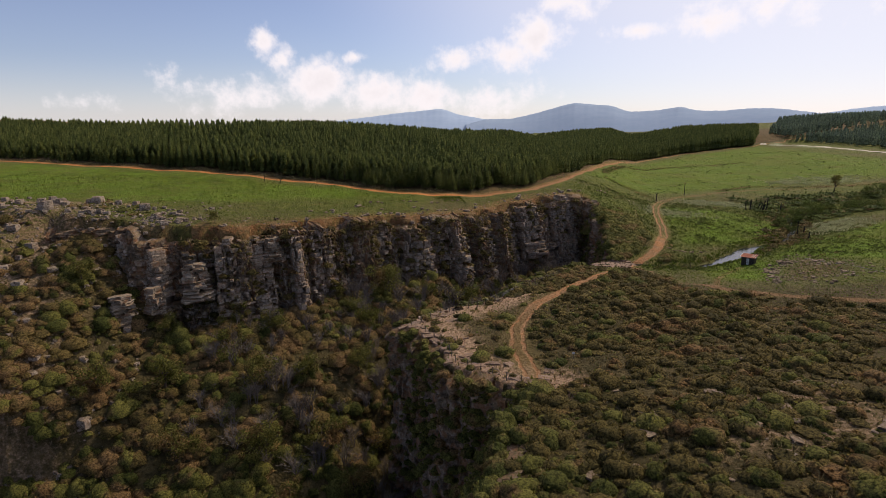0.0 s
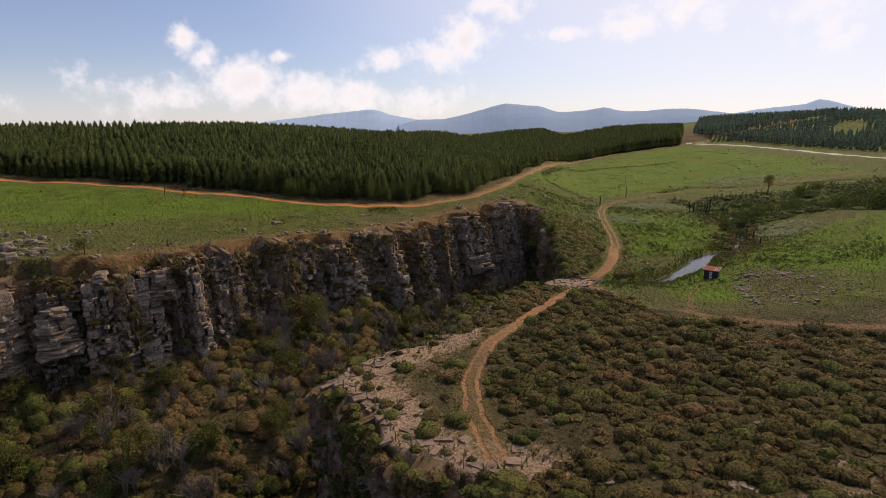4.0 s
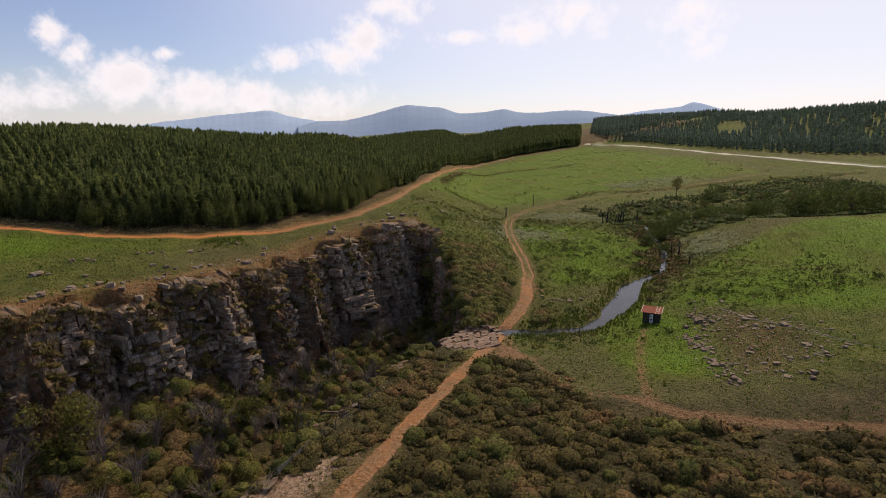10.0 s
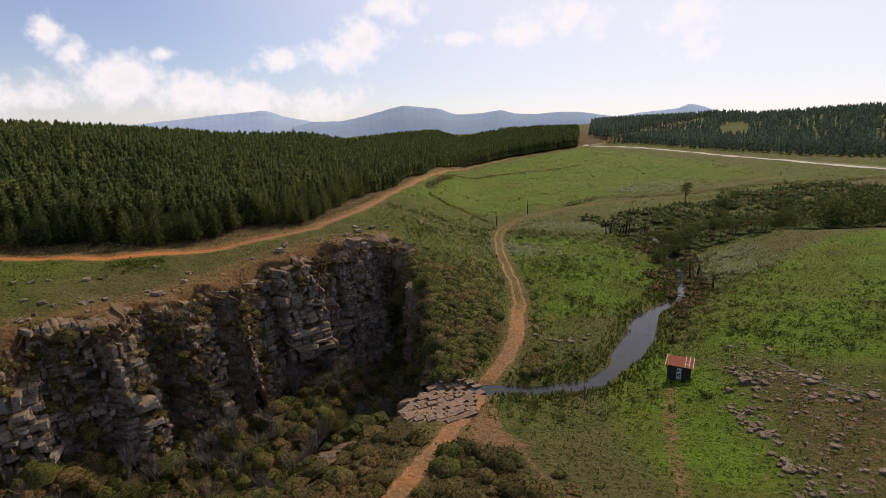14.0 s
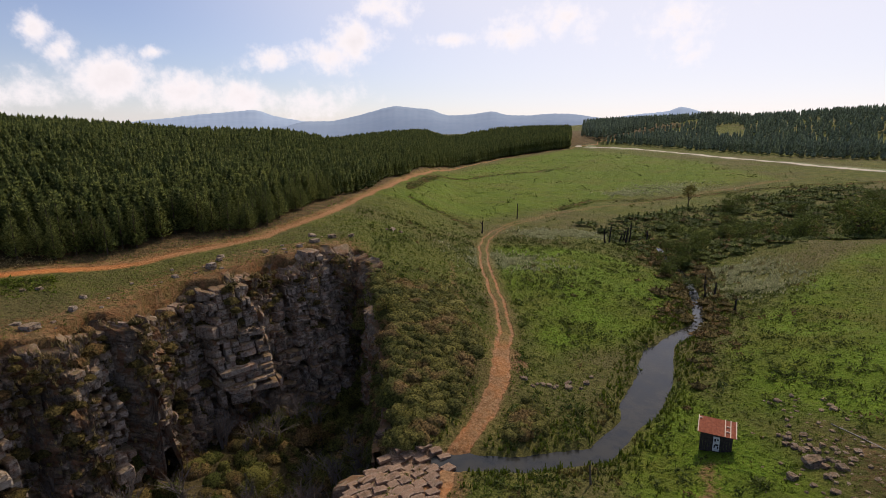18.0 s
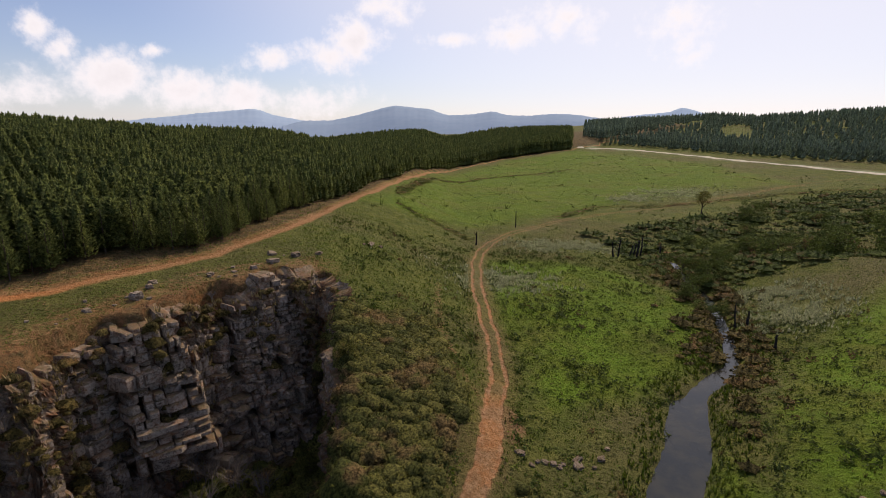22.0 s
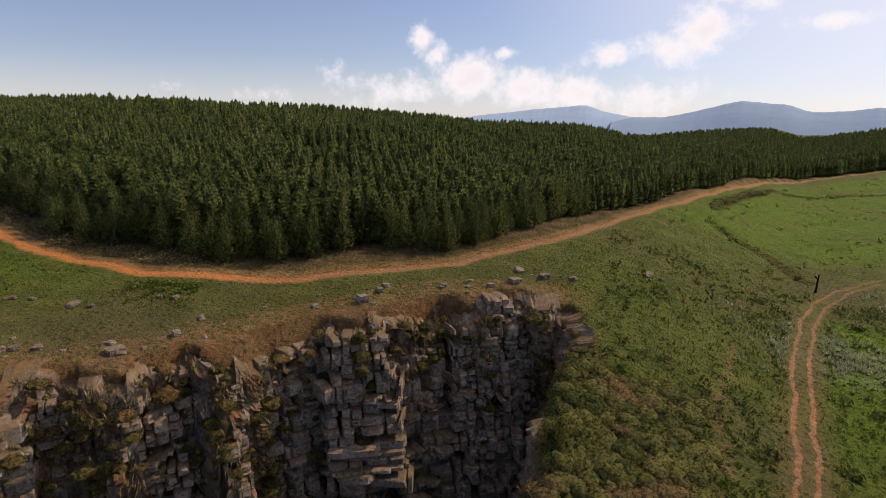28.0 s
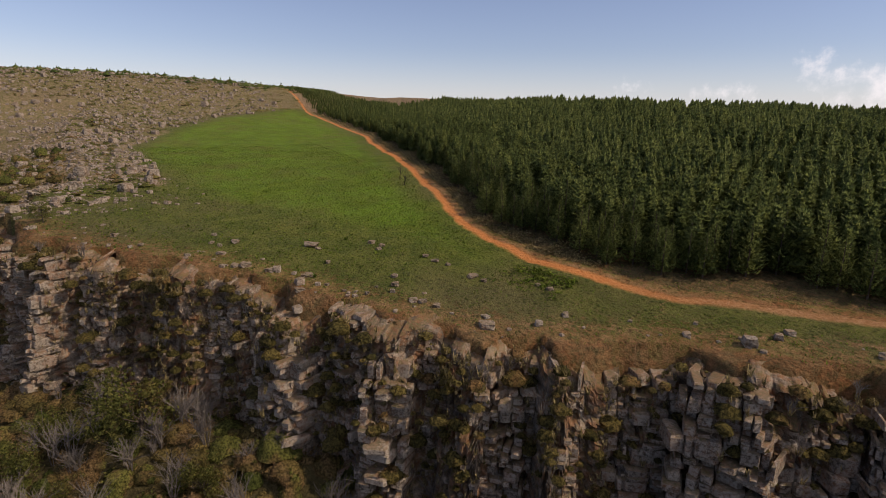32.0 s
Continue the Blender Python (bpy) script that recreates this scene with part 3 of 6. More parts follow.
def tuft_shape(seed, blades=5, spread=0.55, width=0.13):
    """A grass tuft, 1 high."""
    r = np.random.default_rng(seed)
    v, f = [], []
    for k in range(blades):
        a, lean = r.uniform(0, 6.28), r.uniform(0.1, 1) * spread
        s = np.array((-np.sin(a), np.cos(a), 0)) * width * r.uniform(0.6, 1.3)
        o = np.array((np.cos(a), np.sin(a), 0))
        h = r.uniform(0.6, 1.0)
        at = len(v)
        v += [o * 0.08 - s, o * 0.08 + s, o * lean + np.array((0, 0, h))]
        f.append((at, at + 1, at + 2))
    return np.array(v), np.array(f)


def twig_shape(seed, limbs=9, height=1.0, thick=0.016):
    """A bare, many-stemmed shrub or small tree, 1 high: thin three-sided limbs that fork."""
    r = np.random.default_rng(seed)
    v, f = [], []

    def limb(a, b, ra, rb):
        w = b - a
        w = w / np.linalg.norm(w)
        s = np.cross(w, (0.3, 0.5, 0.81))
        s /= np.linalg.norm(s)
        t = np.cross(w, s)
        at = len(v)
        for p, rad in ((a, ra), (b, rb)):
            for k in range(3):
                v.append(p + rad * (np.cos(k * 2.094) * s + np.sin(k * 2.094) * t))
        for k in range(3):
            f.append((at + k, at + (k + 1) % 3, at + 3 + (k + 1) % 3, at + 3 + k))

    for k in range(limbs):
        a = r.uniform(0, 6.28)
        mid = np.array((np.cos(a), np.sin(a), 0)) * r.uniform(0.05, 0.2) + np.array((0, 0, r.uniform(0.25, 0.5)))
        limb(np.array((0.04 * np.cos(a), 0.04 * np.sin(a), -0.03)), mid, thick, thick * 0.7)
        for j in range(3):
            end = mid + np.array((*r.normal(0, 0.17, 2), r.uniform(0.2, 0.48)))
            limb(mid, end, thick * 0.65, thick * 0.3)
            for i in range(2):
                limb(end * 0.55 + mid * 0.45, end + np.array((*r.normal(0, 0.13, 2), r.uniform(-0.02, 0.16))), thick * 0.35, thick * 0.15)
    return np.array(v), np.array(f)


def block_mesh(name, seed, material, round_off=0.12, rough=0.07, beds=0, cuts=2):
    """A weathered block of rock about 1 x 1 x 1, its base at z = 0; beds: bedding grooves round it."""
    r = np.random.default_rng(seed)
    bm = bmesh.new()
    bmesh.ops.create_cube(bm, size=1.0)
    bmesh.ops.subdivide_edges(bm, edges=bm.edges[:], cuts=cuts + (beds > 0), use_grid_fill=True)
    off = Vector(r.uniform(-50, 50, 3))
    for vert in bm.verts:
        p = vert.co.copy()
        ball = p.normalized() * 0.62
        q = p.lerp(ball, round_off + 0.12 * max(0, p.z))
        q += noise.noise_vector(p * 1.7 + off) * rough * 1.6 + noise.noise_vector(p * 4.3 + off) * rough
        if beds:
            q.x *= 1 + 0.07 * math.sin(p.z * 6.28 * beds + seed)
            q.y *= 1 + 0.07 * math.sin(p.z * 6.28 * beds + seed * 1.7)
        q.z += 0.5
        vert.co = q
    me = bpy.data.meshes.new(name)
    bm.to_mesh(me)
    bm.free()
    me.materials.append(material)
    return me


def height_at(x, y):
    """Ground height in metres at a place in metres."""
    return ground(np.asarray(x, float) / K, np.asarray(y, float) / K) * K

# ---------------------------------------------------------------- ground
TRACK = [(4.5, 39.6), (3.7, 44.8), (3.9, 49.5), (4.9, 53), (6.6, 57.2), (8.6, 59.6), (11, 62.9), (13.4, 65.9), (16.3, 69.4), (19, 72.9), (22.1, 77.6), (24.4, 81.4),
         (26.5, 83.4), (28.6, 86), (30.4, 89.2), (31.4, 91.8), (33.6, 96.3), (35.4, 102.6), (36.4, 107), (38.3, 115), (39.8, 120.5), (41.9, 127), (44.5, 133.2), (48.5, 139.8), (53, 145.2),
         (58.5, 149.2), (65, 154), (78, 159.5), (88, 161.7), (105, 168), (124, 172), (150, 177)]
SPUR = [(31.5, 91.5), (31, 97), (31.5, 106), (34, 116)]
BRANCH = [(26.4, 60.2), (27.9, 57.4), (30.6, 55.2), (33.9, 53.3), (38, 50.8), (48, 47.2), (70, 42.4), (120, 30.4)]
GULLY = [(21.8, 76), (22.8, 71.4), (23.3, 66), (24.2, 62.6), (26.4, 60.2)]
HUT_PATH = [(37.4, 75.4), (33.2, 70.2), (28.6, 62.9), (27, 59.4)]
APRON = [(15.7, 80.2), (16.8, 81.7), (18.8, 83.4), (20.7, 83.2), (24.2, 82.4), (24, 80.4), (23, 78.9), (21.8, 76), (20.2, 75.6), (17.9, 76)]
DITCHES = [[(39, 168), (48, 193), (57, 214), (77, 229), (117, 244)], [(70, 160), (85, 170), (102, 166), (130, 168), (170, 160)],
           [(37, 156.5), (39.4, 152.3), (43.3, 149), (45.6, 142)], [(20.8, 108.4), (22.7, 105.4), (24.6, 103.4), (27, 103), (30.2, 104.6)]]
PALE = [(42.5, 119.5, 6.5), (56, 137, 5), (63, 135.5, 4), (115, 182, 12), (66, 102, 5), (69, 108, 4), (100, 178, 6)]
EAST_EDGE = [(192, 120), (187, 150), (186, 172), (185, 184), (184.5, 206), (183.5, 239), (184, 293), (180, 318), (166, 333)]
FIREBREAK = [(164, 328), (186, 368), (232, 450), (300, 572), (380, 716)]
LUSH_WEST = [(-36, 82), (-55, 77.5), (-71, 73), (-93, 71.5), (-125, 81), (-157, 91), (-187, 120), (-184, 124.5), (-141, 124), (-100, 119.5), (-65, 111.5), (-33, 104.5), (-14, 100.5), (-8, 99.5), (-25, 91.5)]
LUSH_EAST = [(43, 80), (50, 88), (58, 94), (66, 97), (80, 103), (120, 108), (160, 100), (160, 60), (100, 50), (70, 58), (52, 68), (47, 74)]
LUSH_MID = [(36, 92.4), (44, 93.4), (52, 97.4), (57, 103.4), (62, 112.4), (60, 122.4), (52, 128.4), (44, 128.4), (40, 116.4), (37, 104.4)]
LUSH_FAR = [(30, 150), (45, 150), (62, 158), (95, 175), (150, 180), (165, 230), (160, 320), (110, 290), (70, 240), (45, 190)]
LUSH_BANK = [(33, 77.4), (41, 83.4), (44, 86.4), (42, 78.4), (40, 70.4), (34, 60.4), (28, 62.4), (30, 70.4)]
OUTCROP = [(47, 79.9), (42, 74.4), (38.5, 69.9), (35.5, 65.4), (33, 60.9), (36, 58.4), (42, 59.4), (47, 64.4), (47, 71.4)]
WASHED = [(20.2, 75.5), (18.8, 73.5), (18.4, 72.2), (20.6, 71.6), (23.6, 70.3), (23, 72.8), (24, 77.5), (24.6, 80.4), (22.8, 78.8), (21.5, 75.9)]


def zone(x, y, ring, soft):
    """1 inside a ring, 0 outside, with a soft edge."""
    d, _, _ = line_dist(x, y, ring + ring[:1])
    return np.clip(0.5 + np.where(inside(x, y, ring), d, -d) / soft, 0, 1)


def strip(x, y, line, half, soft):
    d, _, _ = line_dist(x, y, line)
    return np.clip(0.5 + (half - d) / soft, 0, 1)


def steps(dense_low, dense_high, step, low, high, growth=1.13):
    mid = list(np.arange(dense_low, dense_high + step / 2, step))
    a, s = [], step
    while (a[-1] if a else dense_low) > low:
        s *= growth
        a.append((a[-1] if a else dense_low) - s)
    b, s = [], step
    while (b[-1] if b else mid[-1]) < high:
        s *= growth
        b.append((b[-1] if b else mid[-1]) + s)
    return np.array(a[::-1] + mid + b)


gx, gy = steps(-46, 66, 0.54, -3000, 3000, 1.06), steps(22, 138, 0.54, -600, 3000, 1.06)
GX, GY = np.meshgrid(gx, gy)
GZ = ground(GX, GY)
ruts = np.exp(-((line_dist(GX, GY, TRACK)[0] - 0.55) / 0.28) ** 2)
d_road, road_side, _ = line_dist(GX, GY, ROAD)
GZ = GZ - 0.09 * ruts - 0.12 * np.exp(-(d_road / 1.4) ** 2)
for ditch in DITCHES:
    GZ = GZ - 0.75 * np.exp(-(line_dist(GX, GY, ditch)[0] / 0.9) ** 2)
fine_bumps = 0.05 * np.sin(GX * 3.1 + np.sin(GY * 2.3) * 1.7) * np.sin(GY * 2.7 + np.sin(GX * 1.9) * 1.9)
in_gorge = inside(GX, GY, GORGE)
GZ = GZ + fine_bumps * np.where(in_gorge, 2.5, 1.0)
south_side = line_dist(GX, GY, AXIS)[1] < 0
lush = np.max([0.66 * zone(GX, GY, LUSH_WEST, 8), zone(GX, GY, LUSH_EAST, 6), zone(GX, GY, LUSH_MID, 5), zone(GX, GY, LUSH_FAR, 14),
               zone(GX, GY, LUSH_BANK, 4)], 0)
wobble = 3 * np.sin(GX * 0.3) * np.sin(GY * 0.37)
heath = np.where(south_side, np.clip(0.5 + (27.5 + wobble - GX + 0.55 * (GY - 60) * -1) / 5, 0, 1), 0)
heath = np.where(GY < 60, np.maximum(heath, np.where(south_side, np.clip((62 - GY) / 10, 0, 1) * np.clip((60 - GX) / 12, 0, 1), 0)), heath)
heath = np.where(in_gorge, 1.0 - 0.55 * smooth((-48 - GX) / 12), heath)
heath = np.maximum(heath, zone(GX, GY, [(24, 84), (29.5, 90), (30.3, 103), (25, 102.6), (21, 105), (22, 90)], 3))
west_hill = np.clip((-44 - GX - 0.5 * (GY - 75)) / 14, 0, 1) * (1 - zone(GX, GY, LUSH_WEST, 10))
heath = np.maximum(heath, west_hill * 0.5)
for wash in ([(-62, 82), (-54, 86.5), (-48, 87), (-38, 90)], [(-44, 92), (-38, 92.4), (-34, 95), (-27, 97)], [(-70, 95), (-66, 99), (-60, 100), (-55, 106)]):
    heath = np.maximum(heath, strip(GX, GY, wash, 0.2, 2.4) * 0.52)
forest_floor = np.where((road_side > 0) & (d_road > 1.6) & (d_road < 150) & (GX > -290), 1.0, 0.0)
dn = line_dist(GX, GY, NORTH_RIM)[0]
heath = np.maximum(heath, np.where(~in_gorge & ~south_side & (road_side < 0) & (GX < 22), np.clip(0.44 - dn / 60, 0, 1), 0))
soil = np.where((GX > -26) & (GX < 20) & ~in_gorge & ~south_side, np.clip(0.56 - dn / 9.0, 0, 1), 0)
soil = np.maximum(soil, np.clip(0.5 * np.exp(-(dn / 4) ** 2) * ((GX > -36) & ~south_side), 0, 1))
soil = np.maximum(soil, np.where(in_gorge & (dn < 5), 0.34, 0))
heath = np.maximum(heath, forest_floor * 0.9)
soil = np.maximum(soil, np.maximum(forest_floor * 0.35, 0.6 * np.clip(1 - (d_road - 1.0) / 2.5, 0, 1) * (road_side > 0)))
soil = np.maximum(soil, zone(GX, GY, OUTCROP, 6) * 0.34)
heath = np.maximum(heath, zone(GX, GY, OUTCROP, 6) * 0.6)
ds = line_dist(GX, GY, SOUTH_RIM)[0]
stone = np.where(~in_gorge & south_side & (GY > 35) & (GY < 61) & (GX < 9), np.clip(1.05 - ds / 6.5, 0, 0.8), 0)
stone = np.maximum(stone, zone(GX, GY, APRON, 1.5) * 0.9)
stone = np.maximum(stone, np.maximum(west_hill, in_gorge * smooth((-48 - GX) / 12)) * 0.44)
stone = np.maximum(stone, np.clip(zone(GX, GY, [(12, 24), (24, 24), (26, 34), (16, 36), (11, 30)], 5), 0, 1) * 0.45)
stone = np.maximum(stone, strip(GX, GY, [(-50, 76), (-60, 74.5), (-71, 71.5), (-93, 70), (-120, 78)], 1.6, 3.5) * 0.58)
track = np.zeros_like(GX)
track = np.maximum(track, strip(GX, GY, SPUR, 0.45, 2.0) * 0.7)
track = np.maximum(track, strip(GX, GY, HUT_PATH, 0.55, 1.8) * 0.72)
track = np.maximum(track, strip(GX, GY, [(10.8, 110.4), (15, 112.6), (20, 113), (22.4, 110.5), (23.3, 107), (25, 104.4), (28, 103.6), (30.6, 105)], 0.35, 1.5) * 0.8)
track = np.maximum(track, np.exp(-(((GX - 32) / 1.4) ** 2 + ((GY - 91.5) / 2.6) ** 2)))
track = np.maximum(track, zone(GX, GY, WASHED, 2.2))
track = np.maximum(track, strip(GX, GY, GULLY, 0.25, 1.5) * 0.85)
track = np.maximum(track, strip(GX, GY, [(-26, 74), (-14, 81.5), (-8, 88), (-4.5, 92.4), (-0.2, 97.2), (4.2, 102.8), (7.3, 106), (10.8, 110.4)], 0.3, 1.5) * 0.75)
clay = np.clip(1 - (GX + 4) / 10, 0, 1)
stone = np.maximum(stone, strip(GX, GY, FIREBREAK, 2.2, 2.0) * 0.9)


def signed(line):
    d, s, _ = line_dist(GX, GY, line)
    return np.clip(d * np.where(s == 0, 1, s) * K, -9, 9)


track_worn = np.where(GY < 92, np.clip(0.25 + (GY - 50) / 12, 0.25, 1), np.clip(1 - (GY - 92) / 6, 0.0, 1))
track_kept = np.where(GY > 118, np.clip(1 - (GY - 118) / 60, 0.45, 1), 1.0)
turf = np.where(in_gorge, 0.3, 1.0) * (1 - 0.6 * heath) * (1 - 0.55 * zone(GX, GY, LUSH_WEST, 8))
lime = np.max([zone(GX, GY, LUSH_MID, 5), zone(GX, GY, LUSH_BANK, 4), 1.0 * zone(GX, GY, LUSH_EAST, 6), 0.32 * zone(GX, GY, LUSH_FAR, 14), 1.0 * zone(GX, GY, LUSH_WEST, 8)], 0)
pale = np.zeros_like(GX)
for px, py, pr in PALE:
    pale = np.maximum(pale, np.clip(1.0 - np.hypot(GX - px, GY - py) / pr, 0, 0.38))
pale = np.maximum(pale, strip(GX, GY, EAST_EDGE, 3.2, 2.5))
nx, ny = len(gx), len(gy)
cell = np.arange(nx * ny).reshape(ny, nx)
quads = np.stack([cell[:-1, :-1], cell[:-1, 1:], cell[1:, 1:], cell[1:, :-1]], -1).reshape(-1, 4)
ground_ob = new("ground", make_mesh("ground", np.stack([GX * K, GY * K, GZ * K], -1).reshape(-1, 3), quads, GROUND, True,
                                    lush=lush, heath=heath, soil=soil, stone=stone, track=track, clay=clay, pale=pale, turf=turf, lime=lime,
                                    track_side=signed(TRACK), branch_side=signed(BRANCH), road_side=signed(ROAD), track_worn=track_worn, track_kept=track_kept))
tagged(ground_ob, "rolling grassland with red dirt tracks, brown heath and a gorge", "ground", kind="structure")

# the stream with its pool below the ford
w = Paint("stream_water", 0.03, 0.5)
w.bsdf.inputs["IOR"].default_value = 1.33
w.bump(w.math("ADD", w.noise(2.2, 4, 0.6), w.math("MULTIPLY", w.noise(9.0, 2, 0.5), 0.4)), 0.32, 0.06)
WATER = w.colour(w.mix(w.span(w.noise(0.4, 3), 0.35, 0.65), (0.012, 0.016, 0.02), (0.03, 0.03, 0.025)))
widths = [0.7, 1.2, 1.2, 1.2, 1.6, 2.4, 2.4, 0.9, 0.5, 0.4, 0.4, 0.4, 0.4]
wv, wf = [], []
for k, ((x, y), half) in enumerate(zip([(23, 81)] + STREAM[1:], widths)):
    (ax, ay), (bx, by) = STREAM[max(k - 1, 0)], STREAM[k + 1]
    length = math.hypot(bx - ax, by - ay)
    sx, sy = -(by - ay) / length, (bx - ax) / length
    level = -0.98 if k < 8 else -0.98 + 0.03 * (k - 7)
    wv += [((x + sx * half * 1.25) * K, (y + sy * half * 1.25) * K, level * K), ((x - sx * half * 1.25) * K, (y - sy * half * 1.25) * K, level * K)]
    if k:
        wf.append((2 * k - 2, 2 * k - 1, 2 * k + 1, 2 * k))
tagged(new("water", make_mesh("water", wv, wf, WATER, True)), "shallow dark stream with a pool, glinting in the sun", "stream", kind="structure")

# ---------------------------------------------------------------- cliffs
def smooth_line(line, step, rounds=6):
    """A polyline in metres, sampled evenly and rounded off."""
    p = np.array(line, float) * K
    run = np.r_[0, np.cumsum(np.hypot(*np.diff(p, axis=0).T))]
    s = np.arange(0, run[-1], step)
    q = np.stack([np.interp(s, run, p[:, 0]), np.interp(s, run, p[:, 1])], 1)
    for _ in range(rounds):
        q[1:-1] = (q[:-2] + 2 * q[1:-1] + q[2:]) / 4
    return q


def hashed(*keys):
    h = 0.0
    for k, m in zip(keys, (12.9898, 78.233, 37.719, 5.113)):
        h = h + np.asarray(k, float) * m
    h = np.sin(h) * 43758.5453
    return h - np.floor(h)


def cliff(name, line, side, top_of, foot_of, seed, proud_of, lean=0.12, step=0.2, label=""):
    """A jointed rock face under a rim: pillars and beds stand proud of one another, with open cracks between."""
    rim = smooth_line(line, step)
    t = np.gradient(rim, axis=0)
    t /= np.linalg.norm(t, axis=1)[:, None]
    for _ in range(12):
        t[1:-1] = (t[:-2] + 2 * t[1:-1] + t[2:]) / 4
    t /= np.linalg.norm(t, axis=1)[:, None]
    out = np.stack([t[:, 1], -t[:, 0]], 1) * side
    s = np.arange(len(rim)) * step
    top, foot = top_of(rim[:, 0], rim[:, 1]), foot_of(rim + out * 3.4)
    rows = 78
    v = np.linspace(0, 1, rows)[None, :]
    z = top[:, None] + (foot - top)[:, None] * v
    depth = top[:, None] - z
    S = np.broadcast_to(s[:, None], z.shape)
    proud = proud_of(rim[:, 0], rim[:, 1])[:, None]
    off = proud * (1 - 0.25 * smooth((depth - 5) / 5) * hashed(np.floor(S / 3.1), seed)) + lean * depth
    # pillars: joints at uneven steps along the face; beds: uneven steps down it
    wander = S + 0.16 * np.sin(z * 0.6 + np.floor(S / 6))
    tone = 0.5 * np.ones_like(z)
    for wide, tall, jut, share in ((3.3, 4.6, 1.3, 0.2), (1.55, 1.7, 0.8, 0.3), (0.74, 0.5, 0.4, 0.5)):
        grid = wander / wide + 0.6 * np.sin(wander / wide * 1.9 + seed)
        col = np.floor(grid)
        zz = z / tall + 1.7 * hashed(col, seed)
        zz = zz + 0.35 * np.sin(zz * 1.3)
        bed = np.floor(zz)
        block = hashed(col, bed, seed)
        off = off + jut * (block - 0.45) - 0.25 * jut * (2 * (grid % 1) - 1) ** 2
        tone = tone + share * (hashed(bed, col, seed + 5) - 0.5)
        crack = np.clip((np.abs(grid % 1 - 0.5) - 0.40) / 0.08, 0, 1) * (0.25 + 0.75 * hashed(col, seed + 3))
        bedline = np.clip((np.abs(zz % 1 - 0.5) - 0.38) / 0.1, 0, 1) * hashed(bed, col, seed)
        # the upper edge of each block is rounded back
        off = off - jut * 1.1 * crack - jut * 0.6 * bedline - 0.25 * jut * np.clip((zz % 1 - 0.7) / 0.3, 0, 1) ** 2
    off = off + 0.12 * np.sin(S * 5.3 + z * 3.1) * np.sin(z * 6.7 + S * 1.3)
    off = np.maximum(off + 0.8, proud + 0.4 + 0.5 * hashed(np.floor(wander / 0.6), np.floor(z / 0.5)))
    # the top edge folds back into the turf
    off = off - 2.4 * smooth(1 - depth / 0.8)
    z = z + (1.7 * (hashed(np.floor(wander / 3.3), seed + 7) - 0.72) + 0.7 * (hashed(np.floor(wander / 1.55), seed) - 0.6)) * smooth(1 - depth / 4)
    x = rim[:, :1] + out[:, :1] * off
    y = rim[:, 1:] + out[:, 1:] * off
    n = len(rim)
    cell = np.arange(n * rows).reshape(n, rows)
    q = np.stack([cell[:-1, :-1], cell[1:, :-1], cell[1:, 1:], cell[:-1, 1:]], -1).reshape(-1, 4)
    if side < 0:
        q = q[:, ::-1]
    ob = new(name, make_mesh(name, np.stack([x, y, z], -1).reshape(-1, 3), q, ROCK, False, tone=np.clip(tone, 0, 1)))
    return tagged(ob, label, "cliff", kind="structure")


def rim_top(x, y):
    return plateau(x / K, y / K) * K + 0.1


def north_top(x, y):
    return rim_top(x, y) - K * shoulder(line_dist(x / K, y / K, NORTH_RIM)[2])


def talus(p):
    return height_at(p[:, 0], p[:, 1]) - 1.6


def north_proud(x, y):
    return K * buttress(line_dist(x / K, y / K, NORTH_RIM)[2])


def south_proud(x, y):
    s = x * 0.7 - y * 0.5
    return 0.5 + 0.5 * np.sin(s * 0.6) + 0.35 * np.sin(s * 1.5 + 1)


cliff("cliff_north", NORTH_RIM[3:], 1, north_top, talus, 1.0, north_proud, 0.25, label="tall weathered grey rock cliff with vertical pillars and red-brown stains")
cliff("cliff_east", EAST_HEAD, 1, rim_top, talus, 7.0, south_proud, 0.03, label="dark shaded rock wall at the head of the gorge")
cliff("cliff_south", SOUTH_RIM[1:15], 1, rim_top, talus, 4.0, south_proud, 0.03, label="shaded rock cliff below the viewpoint ledge")

# the pale road along the foot of the far plantation
bed = smooth_line(EAST_EDGE, 3.0)
across = np.gradient(bed, axis=0)
across = np.stack([across[:, 1], -across[:, 0]], 1) / np.linalg.norm(across, axis=1)[:, None]
sides = [bed + across * w for w in (-2.6, 0.0, 2.6)]
v = np.concatenate([np.column_stack([p, height_at(p[:, 0], p[:, 1]) + h]) for p, h in zip(sides, (0.12, 0.35, 0.12))])
k = np.arange(len(bed) - 1)
q = np.concatenate([np.stack([k + a * len(bed), k + 1 + a * len(bed), k + 1 + (a + 1) * len(bed), k + (a + 1) * len(bed)], -1) for a in (0, 1)])
tagged(new("road_east", make_mesh("road_east", v, q, plain_material("pale_dirt", (0.4, 0.35, 0.25), (0.6, 0.54, 0.42), 1.2), True)), "pale dirt road along the foot of the far plantation", "road", kind="structure")

